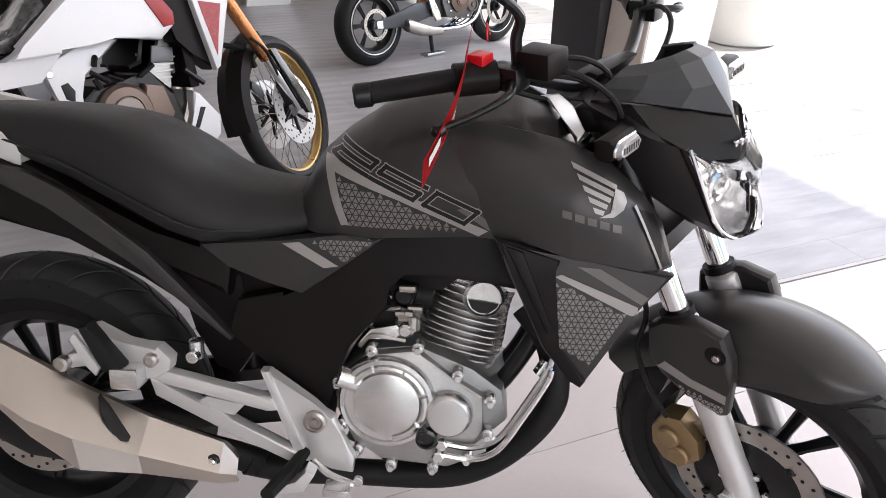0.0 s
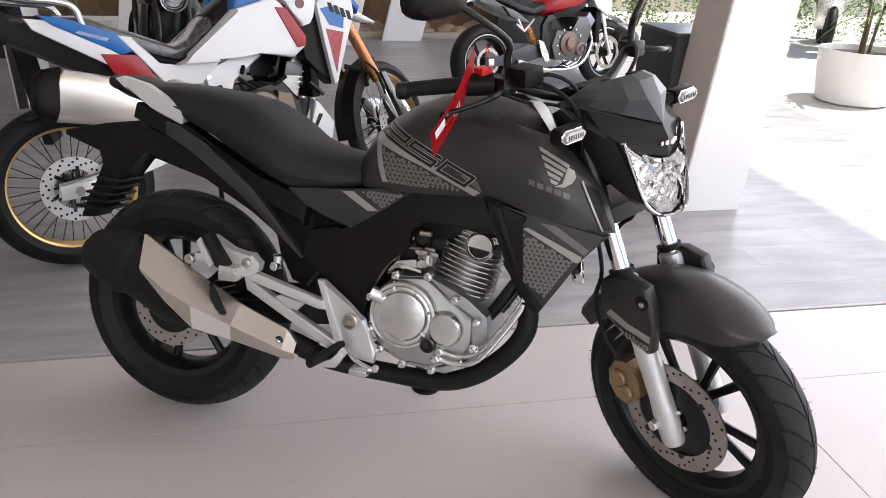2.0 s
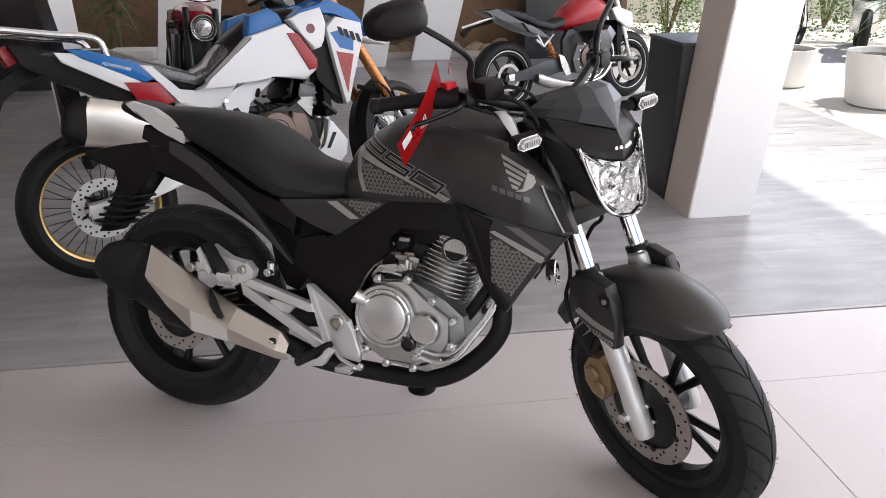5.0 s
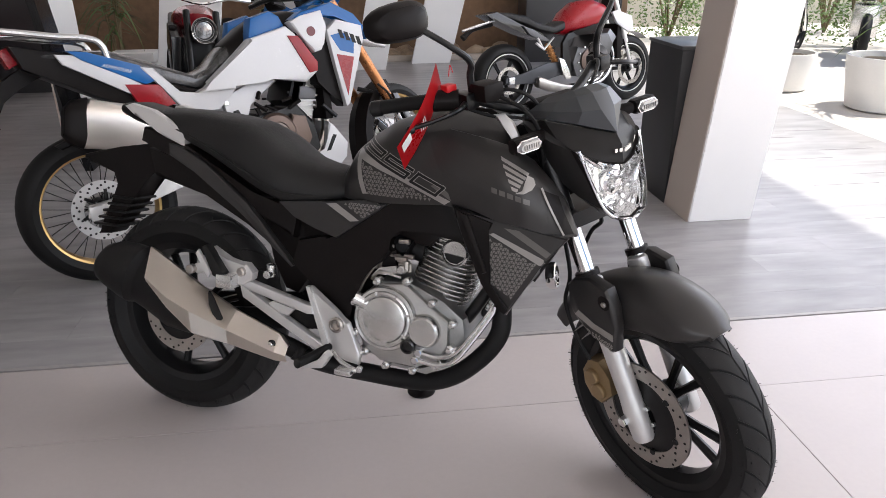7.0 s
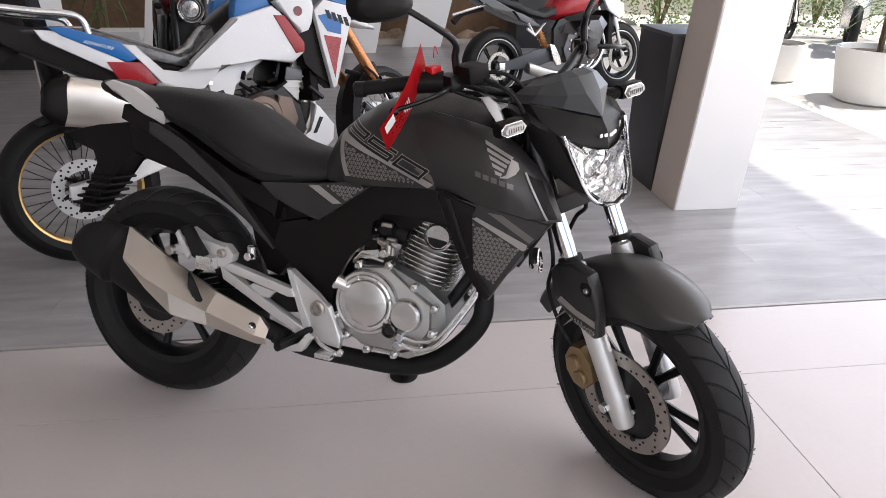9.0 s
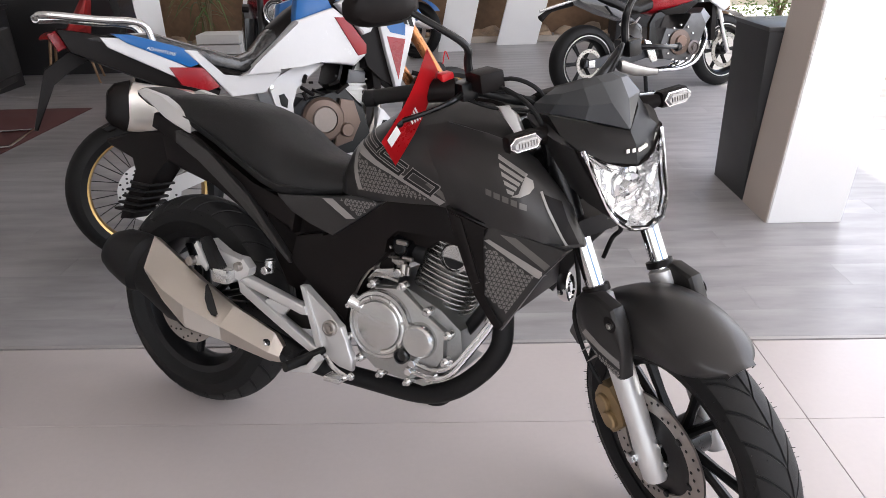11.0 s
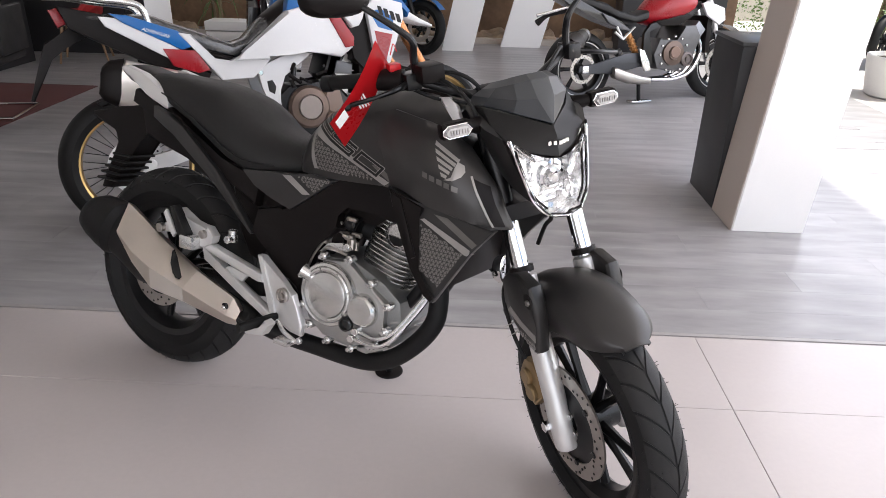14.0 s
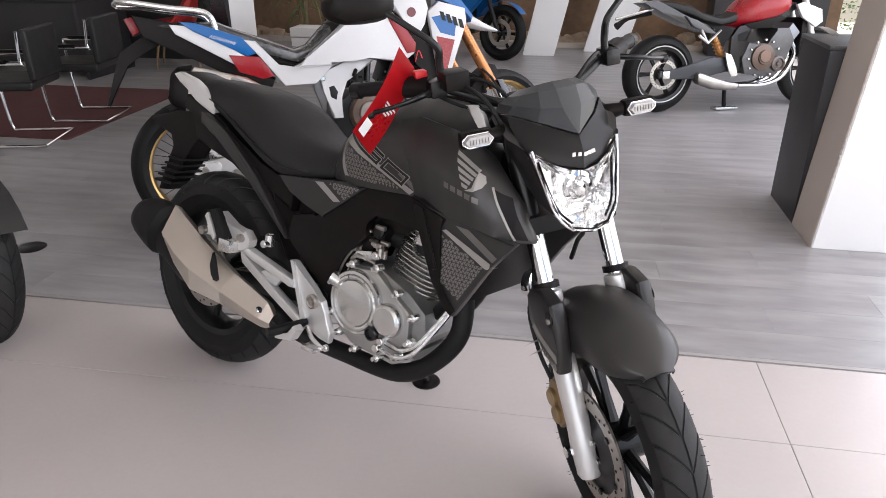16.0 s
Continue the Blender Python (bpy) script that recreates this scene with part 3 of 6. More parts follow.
def indicator(s):
    o = aside(part("indicator", prism([(1.165, .940), (1.172, .934), (1.19, .934), (1.197, .940), (1.197, .962), (1.19, .968), (1.172, .968), (1.165, .962)], s * .150, s * .218, .006), BLACK_PLASTIC, bike, "slim clear-lens indicator"))
    hexa = [(.152, .951), (.162, .938), (.206, .938), (.217, .947), (.217, .955), (.206, .964), (.162, .964)]
    bm = bmesh.new()
    a = [bm.verts.new((1.199, s * y, z)) for y, z in hexa]
    b = [bm.verts.new((1.207, s * (.184 + (y - .184) * .86), .951 + (z - .951) * .75)) for y, z in hexa]
    bm.faces.new(b)
    for i in range(7):
        bm.faces.new((a[i], a[(i + 1) % 7], b[(i + 1) % 7], b[i]))
    part("lens", bm, mat("frosted_lens", (0.42, 0.42, 0.42), 0.12, 0.5, 0.3, 60, 200), o)
    part("lens_rim", tube([(1.199, s * y, z) for y, z in hexa], .0022, 6, 0, closed=True), CHROME, o)
    slits = bmesh.new()
    for k in range(7):
        yy = .165 + k * .0065
        box(1.207, 1.2085, s * yy - .0008, s * yy + .0008, .946, .956, 0, slits)
    part("lens_slit", slits, DECAL_MID, o)
    aside(part("indicator_stalk", tube([(1.13, s * .10, .935), (1.165, s * .13, .945), (1.18, s * .155, .951)], [.024, .017, .012], 14, 4), BLACK_PLASTIC, bike))


indicator(-1), indicator(1)

# tank, seat and side panels
def tank_ring(x, half):
    right = [Vector((x, -y, z)) for y, z in half]
    left = [Vector((x, y, z)) for y, z in half[::-1] if y > 0]
    return right + left


TANK = [
    (.525, [(0, .795), (.045, .792), (.075, .775), (.088, .75), (.092, .725), (.0, .715)]),
    (.555, [(0, .852), (.05, .847), (.095, .815), (.115, .765), (.115, .722), (.0, .705)]),
    (.60, [(0, .893), (.055, .886), (.115, .845), (.140, .785), (.130, .722), (.0, .70)]),
    (.66, [(0, .932), (.06, .924), (.13, .872), (.156, .798), (.140, .724), (.0, .70)]),
    (.74, [(0, .960), (.068, .951), (.142, .895), (.166, .812), (.148, .730), (.0, .70)]),
    (.82, [(0, .970), (.07, .960), (.150, .900), (.176, .820), (.160, .738), (.0, .70)]),
    (.89, [(0, .966), (.07, .956), (.150, .890), (.178, .815), (.165, .735), (.0, .70)]),
    (.95, [(0, .938), (.07, .926), (.140, .865), (.165, .795), (.155, .725), (.0, .70)]),
    (.985, [(0, .885), (.06, .875), (.12, .825), (.14, .775), (.135, .72), (.0, .70)]),
]


def tank_mesh():
    xs = [s[0] for s in TANK]
    rings = []
    for k in range(33):
        u = k / 32 * (len(TANK) - 1)
        i = min(int(u), len(TANK) - 2)
        f = u - i
        f = f * f * (3 - 2 * f) * .35 + f * .65
        prof = [((1 - f) * a[0] + f * b[0], (1 - f) * a[1] + f * b[1]) for a, b in zip(TANK[i][1], TANK[i + 1][1])]
        dense = smooth_pts([(y, z, 0) for y, z in prof[:-1]], 5) + [Vector((prof[-1][0], prof[-1][1], 0))]
        rings.append(tank_ring((1 - f) * xs[i] + f * xs[i + 1], [(max(0, p.x), p.y) for p in dense[:-1]]))
    return loft(rings)


tank = part("fuel_tank", tank_mesh(), MATT_GREY, bike, "matt graphite fuel tank")


def skin(sections, thick, side):
    """A thin curved panel: sections along x, each a line of (half width, z), given a thickness inwards."""
    rings = []
    m = len(sections)
    for k in range((m - 1) * 4 + 1):
        u = k / 4
        i = min(int(u), m - 2)
        f = u - i
        x = (1 - f) * sections[i][0] + f * sections[i + 1][0]
        prof = [((1 - f) * a[0] + f * b[0], (1 - f) * a[1] + f * b[1]) for a, b in zip(sections[i][1], sections[i + 1][1])]
        dense = smooth_pts([(y, z, 0) for y, z in prof], 3)
        sl = max(0, (.97 - x) / .195) * .48
        rings.append([Vector((x + sl * (.905 - p.y), side * p.x, p.y)) for p in dense] + [Vector((x + sl * (.905 - p.y), side * (p.x - thick), p.y)) for p in dense[::-1]])
    return loft(rings)


SHROUD = [
    (.775, [(.150, .905), (.160, .885), (.174, .83), (.170, .74)]),
    (.83, [(.142, .918), (.172, .885), (.190, .82), (.183, .745)]),
    (.90, [(.140, .905), (.184, .868), (.205, .81), (.194, .732)]),
    (.97, [(.146, .890), (.195, .855), (.213, .80), (.200, .72)]),
    (1.03, [(.150, .862), (.196, .835), (.212, .775), (.200, .713)]),
    (1.08, [(.162, .818), (.184, .79), (.194, .745), (.190, .702)]),
    (1.115, [(.148, .775), (.160, .75), (.166, .72), (.164, .695)]),
    (1.145, [(.124, .702), (.126, .700), (.128, .698), (.127, .695)]),
]
LOWER = [(.855, .745), (.96, .715), (1.135, .698), (1.083, .635), (1.006, .50), (.985, .512), (.94, .566), (.905, .64), (.88, .69)]
shrouds = {}
for s in (-1, 1):
    shrouds[s] = part("tank_shroud", skin(SHROUD, .014, s), MATT_GREY, bike, "matt graphite tank shroud")
    part("lower_shroud", prism(LOWER, s * .165, s * .190, .006), MATT_GREY, bike, "black lower shroud with a wire pattern")
    part("frame_cover", prism([(.600, .725), (.70, .735), (.86, .745), (.905, .668), (.895, .64), (.85, .66), (.764, .660), (.705, .668), (.672, .635), (.69, .602), (.64, .555), (.607, .53), (.590, .46), (.577, .40), (.53, .44), (.469, .484), (.402, .535), (.42, .60), (.50, .62), (.543, .62), (.602, .668)], s * .09, s * .128, .009), BLACK_PLASTIC, bike, "black plastic frame cover")
    part("side_cover", prism([(.36, .70), (.43, .705), (.511, .712), (.60, .725), (.679, .724), (.604, .67), (.535, .618), (.47, .64), (.41, .66)], s * .10, s * .138, .010), MATT_GREY, bike, "matt graphite side cover")
    part("tail_strut", prism([(.02, .822), (.075, .808), (.135, .778), (.27, .68), (.412, .530), (.404, .526), (.24, .660), (.10, .752), (.02, .79)], s * .112, s * .135, .007), MATT_GREY, bike)
    part("tail_panel", prism([(-.08, .86), (.03, .838), (.12, .79), (.27, .70), (.36, .70), (.41, .66), (.40, .60), (.27, .665), (.13, .75), (.0, .79), (-.09, .82)], s * .07, s * .118, .012), BLACK_PLASTIC, bike, "black tail panel")
    part("grab_rail", prism([(-.145, .914), (-.12, .922), (-.05, .908), (.06, .852), (.058, .815), (.04, .812), (-.03, .858), (-.11, .888)], s * .088, s * .118, .009), SILVER_PAINT, bike, "silver painted grab rail")
part("tail_lamp", loft([ring_sect(-.215, .05, (.885, .92)), ring_sect(-.16, .075, (.865, .925)), ring_sect(-.05, .085, (.84, .905))]), BLACK_PLASTIC, bike, "black tail end with a red lamp")
part("tail_lens", loft([ring_sect(-.222, .04, (.885, .91)), ring_sect(-.214, .045, (.88, .915))]), RED_GLOSS, bike)


def seat_mesh():
    S = [(-.12, .082, .872, .898), (-.06, .098, .858, .913), (.05, .118, .835, .916), (.15, .135, .800, .910), (.24, .146, .758, .893), (.31, .148, .722, .858), (.37, .142, .700, .820), (.45, .125, .700, .797), (.53, .105, .716, .792), (.575, .092, .735, .805), (.59, .075, .755, .80)]
    rings = []
    for p in smooth_pts([(x, w, z1) for x, w, z0, z1 in S], 3):
        z0 = np.interp(p.x, [q[0] for q in S], [q[2] for q in S])
        x, w, z1 = p
        h = z1 - z0
        half = [(0, z1), (w * .45, z1 - .004), (w * .78, z1 - .018), (w * .93, z1 - .045 * min(1, h / .08)), (w, z1 - h * .7), (w * .98, z0 + .006), (w * .93, z0), (0, z0)]
        rings.append(tank_ring(x, [(a, b) for a, b in half[:-1]]))
    return loft(rings)


seat = part("seat", seat_mesh(), SEAT_VINYL, bike, "black vinyl one-piece seat", angle=50)
seam = bmesh.new()
for s in (-1, 1):
    tube([(-.08, s * .097, .878), (.05, s * .119, .855), (.15, s * .136, .822), (.24, s * .147, .782), (.31, s * .149, .748), (.37, s * .143, .725), (.46, s * .122, .722)], .0025, 5, 3, seam)
part("seam", seam, SEAT_VINYL, seat)

part("head_cover", prism([(.918, .958), (.945, .962), (.968, .945), (.990, .905), (.978, .885), (.955, .930)], -.118, -.098, .005), SILVER_PAINT, bike, "pale trim beside the steering head")
part("filler_cap", lathe([(0, .012), (.03, .012), (.035, .006), (.035, -.01), (0, -.01)], m=Matrix.Translation((.84, 0, .968)), steps=28), CAST_ALU, bike)
part("tank_spine", prism([(.70, .945), (.80, .972), (.90, .972), (.95, .945), (.90, .955), (.80, .955)], -.055, .055, .010), BLACK_PLASTIC, bike)

# rear number-plate carrier
carrier = prism([(-.05, .82), (-.06, .755), (-.15, .70), (-.20, .62), (-.285, .52), (-.325, .515), (-.30, .58), (-.235, .675), (-.25, .72), (-.37, .742), (-.37, .758), (-.23, .79)], -.04, .04, .010)
part("plate_carrier", carrier, BLACK_PLASTIC, bike, "black plate carrier with ribbed flap")
ribs = bmesh.new()
for i in range(5):
    box(-.335 + .018 * i, -.235 + .014 * i, -.05, .05, .545 + .022 * i, .553 + .022 * i, .003, ribs, 1)
part("ribbed_flap", ribs, RUBBER, bike)
part("inner_mudguard", prism([(-.10, .80), (.12, .75), (.28, .66), (.36, .55), (.34, .53), (.24, .62), (.10, .69), (-.08, .72)], -.075, .075, .01), BLACK_PLASTIC, bike)

part("inner_panel", prism([(.28, .655), (.42, .63), (.44, .50), (.40, .44), (.36, .45), (.325, .52)], -.085, .085, .008), BLACK_PLASTIC, bike)

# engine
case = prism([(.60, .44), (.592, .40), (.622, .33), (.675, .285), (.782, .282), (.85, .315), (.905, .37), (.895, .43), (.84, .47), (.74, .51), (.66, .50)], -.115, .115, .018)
# Casting colour darkened to paint in the shade between the engine covers.
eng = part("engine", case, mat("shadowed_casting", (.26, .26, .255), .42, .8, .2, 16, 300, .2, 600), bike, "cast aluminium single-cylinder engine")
clutch = lathe([(.086, .0), (.086, -.022), (.082, -.030), (.075, -.031), (.073, -.027), (.060, -.027), (.058, -.034), (.053, -.036), (.0, -.036)], "y", (.692, -.115, .408), 48)
eng.matrix_basis = pose(-.010, 0, .019)
part("clutch_cover", clutch, CAST_ALU, eng, "round cast clutch cover")
for a0, a1 in ((20, 62), (66, 108), (112, 150), (-30, 14), (-80, -36)):
    pts = []
    for k in range(7):
        a = radians(a0 + (a1 - a0) * k / 6)
        pts.append((.692 + .067 * math.cos(a), -.1435, .408 + .067 * math.sin(a)))
    part("cover_rib", tube(pts, .0065, 8, 2), CAST_ALU, eng)
part("oil_filter_cover", lathe([(.044, 0), (.044, -.02), (.040, -.03), (.034, -.036), (0, -.038)], "y", (.800, -.118, .392), 36), CAST_ALU, eng)
part("sight_glass", lathe([(.019, 0), (.019, -.012), (.014, -.014), (.013, -.008), (0, -.008)], "y", (.764, -.146, .350), 20), DARK_GLOSS, eng)
part("filler_neck", tube([(.670, -.115, .428), (.622, -.135, .447), (.606, -.140, .454)], [.026, .0185, .0195], 16, 0), CAST_ALU, eng)
for (x, z) in ((.612, .36), (.64, .31), (.70, .283), (.775, .282), (.835, .305), (.87, .355), (.872, .42), (.815, .465), (.745, .512), (.665, .503), (.606, .44)):
    lug = cyl(.0105, .028, "y", (x, -.128, z), 14, .003)
    part("case_bolt", cyl(.006, .012, "y", (x, -.146, z), 6, 0, lug), CAST_ALU, eng)
cover2 = prism([(.605, .43), (.60, .39), (.63, .325), (.68, .29), (.78, .288), (.835, .312), (.862, .36), (.86, .425), (.80, .46), (.74, .505), (.67, .495)], -.132, -.10, .008)
part("side_case", cover2, BARE_ALU, eng)
CYLM = Matrix.Translation((.800, 0, .455)) @ Matrix.Rotation(radians(14), 4, "Y")
for i in range(14):
    z = .012 + i * .0125
    hx = .078 + .004 * math.sin(i * .5)
    hy = .088 if i < 10 else .08
    out = []
    for k in range(24):
        a = 2 * math.pi * k / 24
        c, s = math.cos(a), math.sin(a)
        out.append((hx * math.copysign(abs(c) ** .55, c), hy * math.copysign(abs(s) ** .55, s)))
    rings = [[CYLM @ Vector((x * q, y * q, z + dz)) for x, y in out] for q, dz in ((.96, -.002), (1, -.001), (1, .001), (.96, .002))]
    part("cooling_fin", loft(rings), CAST_ALU, eng)
cylb = bmesh.new()
loft([[CYLM @ Vector((.064 * math.cos(a) , .07 * math.sin(a), z)) for a in (2 * math.pi * k / 24 for k in range(24))] for z in (-.03, .0, .18)], cylb)
part("cylinder_barrel", cylb, BARE_ALU, eng)
head = prism([(.765, .63), (.79, .655), (.88, .672), (.93, .645), (.935, .60), (.90, .595), (.80, .61)], -.072, .072, .012)
part("cylinder_head", head, CAST_ALU, eng)
HM = Matrix.Translation((.853, -.088, .592)) @ AXES["y"]
part("head_cap", lathe([(.036, .01), (.036, -.006), (.031, -.010), (.029, -.004), (0, -.003)], m=HM, steps=28), CAST_ALU, eng)
part("head_cap_plate", prism([(.826, .590), (.832, .575), (.845, .566), (.862, .566), (.876, .577), (.879, .584)], -.0955, -.092), DECAL_DARK, eng)
part("spark_lead", tube([(.88, -.08, .62), (.84, -.10, .635), (.78, -.095, .665), (.70, -.06, .68)], .0045, 8), RUBBER, eng)
inj = tube([(.755, -.04, .575), (.71, -.05, .585), (.665, -.05, .60)], [.03, .026, .03], 16, 3)
part("intake_rubber", inj, RUBBER, eng)
thr = tube([(.69, -.065, .598), (.735, -.07, .585)], .030, 18, 0)
cyl(.017, .03, "y", (.715, -.095, .595), 16, .004, thr)
part("throttle_body", thr, BLACK_METAL, eng)
clut = bmesh.new()
tube([(.60, -.115, .448), (.625, -.12, .50), (.655, -.115, .545), (.68, -.10, .575)], .0035, 6, 3, clut)
tube([(.64, -.11, .50), (.665, -.118, .525), (.72, -.11, .515)], .005, 6, 3, clut)
tube([(.62, -.12, .53), (.65, -.12, .56)], .0045, 6, 0, clut)
part("clutch_cable", clut, STEEL, eng)
arm = prism([(.635, .505), (.66, .535), (.705, .545), (.72, .53), (.69, .515), (.66, .52)], -.118, -.108, .003)
cyl(.012, .02, "y", (.72, -.112, .535), 14, .003, arm)
cyl(.010, .02, "y", (.655, -.112, .555), 14, .003, arm)
part("clutch_arm", arm, CAST_ALU, eng)
box_e = box(.63, .70, -.10, -.05, .52, .60, .008)
part("starter_relay", box_e, BLACK_PLASTIC, eng)
junk = bmesh.new()
rnd = random.Random(11)
for i in range(26):
    x, z = rnd.uniform(.61, .74), rnd.uniform(.53, .61)
    cyl(rnd.uniform(.004, .009), rnd.uniform(.01, .03), rnd.choice("xyz"), (x, rnd.uniform(-.11, -.09), z), 8, .0015, junk)
tagged(part("carburettor_fitting", junk, STEEL, eng), kind="stuff")
pipes = bmesh.new()
for dy, dz in ((-.140, 0), (-.148, -.018)):
    tube([(.79, dy, .335 + dz), (.845, dy, .330 + dz), (.89, dy, .352 + dz), (.93, dy + .01, .41 + dz), (.968, dy + .02, .475 + dz), (.975, dy + .02, .50 + dz)], .0058, 8, 4, pipes)
part("oil_pipe", pipes, CHROME, eng, "pair of polished oil pipes")
hx = cyl(.012, .03, m=Matrix.Translation((.962, -.104, .475)) @ Matrix.Rotation(radians(30), 4, "Y"), steps=6)
cyl(.011, .03, "y", (.79, -.138, .335), 6, .002, hx), cyl(.011, .03, "y", (.785, -.146, .317), 6, .002, hx)
tagged(part("pipe_union", hx, CHROME, eng), kind="stuff")
part("down_tube", tube([(.865, -.06, .42), (.90, -.065, .47), (.955, -.06, .57), (.99, -.05, .66)], .016, 12, 3), BLACK_METAL, bike, "black frame down tube")
part("down_tube", tube([(.885, .06, .42), (.92, .065, .47), (.965, .06, .57), (1.0, .05, .66)], .016, 12, 3), BLACK_METAL, bike, "black frame down tube")
part("skid_plate", prism([(.60, .328), (.635, .313), (.68, .290), (.79, .282), (.86, .318), (.84, .323), (.77, .293), (.67, .296)], -.10, .10, .004), BARE_ALU, bike)
part("main_frame", tube([(1.05, 0, .86), (.93, 0, .80), (.75, 0, .70), (.62, 0, .60), (.57, 0, .42)], .04, 14), BLACK_METAL, bike)
part("air_box", prism([(.66, .70), (.78, .70), (.80, .64), (.77, .615), (.70, .62), (.665, .655)], -.085, .085, .016), BLACK_PLASTIC, bike)
part("radiator_core", box(.97, 1.02, -.16, .16, .53, .70, .006), BLACK_PLASTIC, bike)
part("battery_box", box(.40, .60, -.085, .085, .50, .70, .015), BLACK_PLASTIC, bike)
part("horn", lathe([(0, -.018), (.03, -.018), (.036, -.008), (.036, .006), (.030, .008), (.028, .003), (.014, .004), (.012, .008), (0, .008)], m=Matrix.Translation((1.075, .05, .555)) @ Matrix.Rotation(radians(80), 4, "Y"), steps=28), CHROME, bike, "round chrome-ringed horn")

# exhaust
part("exhaust_pipe", tube([(.915, -.05, .585), (.958, -.075, .535), (.976, -.09, .47), (.972, -.095, .415), (.932, -.095, .352), (.862, -.09, .288), (.775, -.085, .254), (.62, -.09, .252), (.50, -.115, .266), (.43, -.150, .300)], .0245, 16, 6), MATT_PIPE, bike, "matt black exhaust pipe")
def silencer():
    """A tapered oval body that swings outwards to the rear, with a domed end."""
    rings = []
    tilt = radians(19)
    for x, y, z, hz, hy in ((-.150, -.212, .484, .012, .012), (-.146, -.212, .485, .034, .030), (-.128, -.212, .487, .055, .046), (-.098, -.212, .484, .069, .056), (-.052, -.211, .472, .080, .061), (-.022, -.210, .462, .084, .060), (-.010, -.204, .452, .074, .046), (.030, -.203, .436, .076, .046), (.10, -.204, .398, .074, .046), (.16, -.204, .378, .060, .044), (.22, -.200, .362, .046, .038), (.28, -.176, .345, .034, .026), (.35, -.154, .325, .028, .020), (.41, -.146, .308, .026, .020), (.46, -.144, .292, .024, .024)):
        ring = []
        for k in range(28):
            a = 2 * math.pi * k / 28
            c, sn = math.cos(a), math.sin(a)
            v = hz * sn
            ring.append(Vector((x + v * math.sin(tilt), y + hy * math.copysign(abs(c) ** .9, c), z + v * math.cos(tilt))))
        rings.append(ring)
    return loft(rings)


muf = part("silencer", silencer(), MATT_PIPE, bike, "matt black silencer with brushed steel shield")
def shield():
    """A folded steel sheet: a narrow rolled top edge, a broad upper face and a slimmer lower face."""
    roll = [(.014, -.186, .536), (.080, -.184, .500), (.170, -.180, .448), (.280, -.172, .392), (.400, -.160, .344), (.424, -.158, .318)]
    top = [(.014, -.206, .545), (.070, -.206, .516), (.166, -.202, .460), (.278, -.192, .402), (.400, -.178, .352), (.424, -.174, .318)]
    fold = [(.050, -.274, .478), (.125, -.286, .438), (.200, -.290, .412), (.286, -.254, .366), (.400, -.206, .308), (.426, -.192, .298)]
    low = [(.052, -.272, .468), (.130, -.288, .410), (.208, -.290, .356), (.286, -.246, .326), (.398, -.196, .282), (.426, -.184, .280)]
    under = [(.058, -.258, .452), (.140, -.268, .388), (.214, -.266, .340), (.290, -.226, .316), (.398, -.178, .274), (.426, -.170, .274)]
    rows = [[Vector(p) for p in r] for r in (roll, top, fold, low, under)]
    bm = loft(rows, None, False, False)
    bmesh.ops.solidify(bm, geom=bm.faces[:], thickness=.002)
    return bm


part("heat_shield", shield(), BRUSHED, muf, "brushed steel heat shield", angle=14)
def shield_slot():
    """A dark louvre cut slantwise into the shield's upper face."""
    bm = bmesh.new()
    a, b = [Vector((.206, -.2175, .447)), Vector((.224, -.2235, .430)), Vector((.268, -.2465, .386)), Vector((.250, -.2505, .388)), Vector((.222, -.237, .420))], Vector((0, .008, .004))
    loft([a, [p + b for p in a]], bm)
    return bm


part("shield_slot", shield_slot(), DECAL_DARK, muf)
part("shield_bolt", lathe([(.013, .004), (.013, -.006), (.009, -.009), (.006, -.005), (0, -.005)], "y", (.386, -.1905, .324), 20), BLACK_METAL, muf)
part("bolt_head", lathe([(.007, .003), (.007, -.004), (.004, -.006), (0, -.004)], "y", (.386, -.1965, .324), 12), CHROME, muf)

# foot controls
brk = prism([(.470, .490), (.484, .490), (.556, .428), (.594, .408), (.606, .374), (.630, .330), (.626, .300), (.590, .304), (.545, .322), (.520, .372), (.494, .440)], -.168, -.148, .006)
prism([(.470, .490), (.484, .490), (.552, .322), (.530, .322)], -.174, -.160, .004, brk)
prism([(.262, .494), (.288, .486), (.490, .442), (.498, .420), (.480, .418), (.286, .462)], -.180, -.156, .005, brk)
prism([(.276, .474), (.296, .462), (.420, .396), (.548, .334), (.536, .314), (.420, .370), (.286, .436)], -.180, -.156, .005, brk)
prism([(.360, .428), (.374, .436), (.440, .424), (.420, .402), (.390, .408)], -.172, -.158, .003, brk)
prism([(.170, .556), (.192, .562), (.240, .528), (.300, .530), (.322, .508), (.318, .488), (.290, .470), (.262, .468), (.236, .494)], -.186, -.156, .006, brk)
prism([(.134, .498), (.146, .512), (.178, .520), (.196, .506), (.186, .494), (.152, .486)], -.196, -.160, .005, brk)
bk = part("footrest_bracket", brk, SILVER_PAINT, bike, "silver cast footrest bracket")
part("pivot_cap", lathe([(.020, .004), (.020, -.006), (.015, -.008), (.012, -.003), (.007, -.003), (.006, -.008), (0, -.008)], "y", (.562, -.170, .400), 24), STEEL, bk)
part("hanger_bolt", lathe([(.013, .004), (.013, -.010), (.008, -.012), (0, -.010)], "y", (.142, -.200, .499), 18), STEEL, bk)
part("node_bolt", lathe([(.012, .004), (.012, -.008), (.007, -.010), (0, -.008)], "y", (.290, -.188, .508), 14), STEEL, bk)
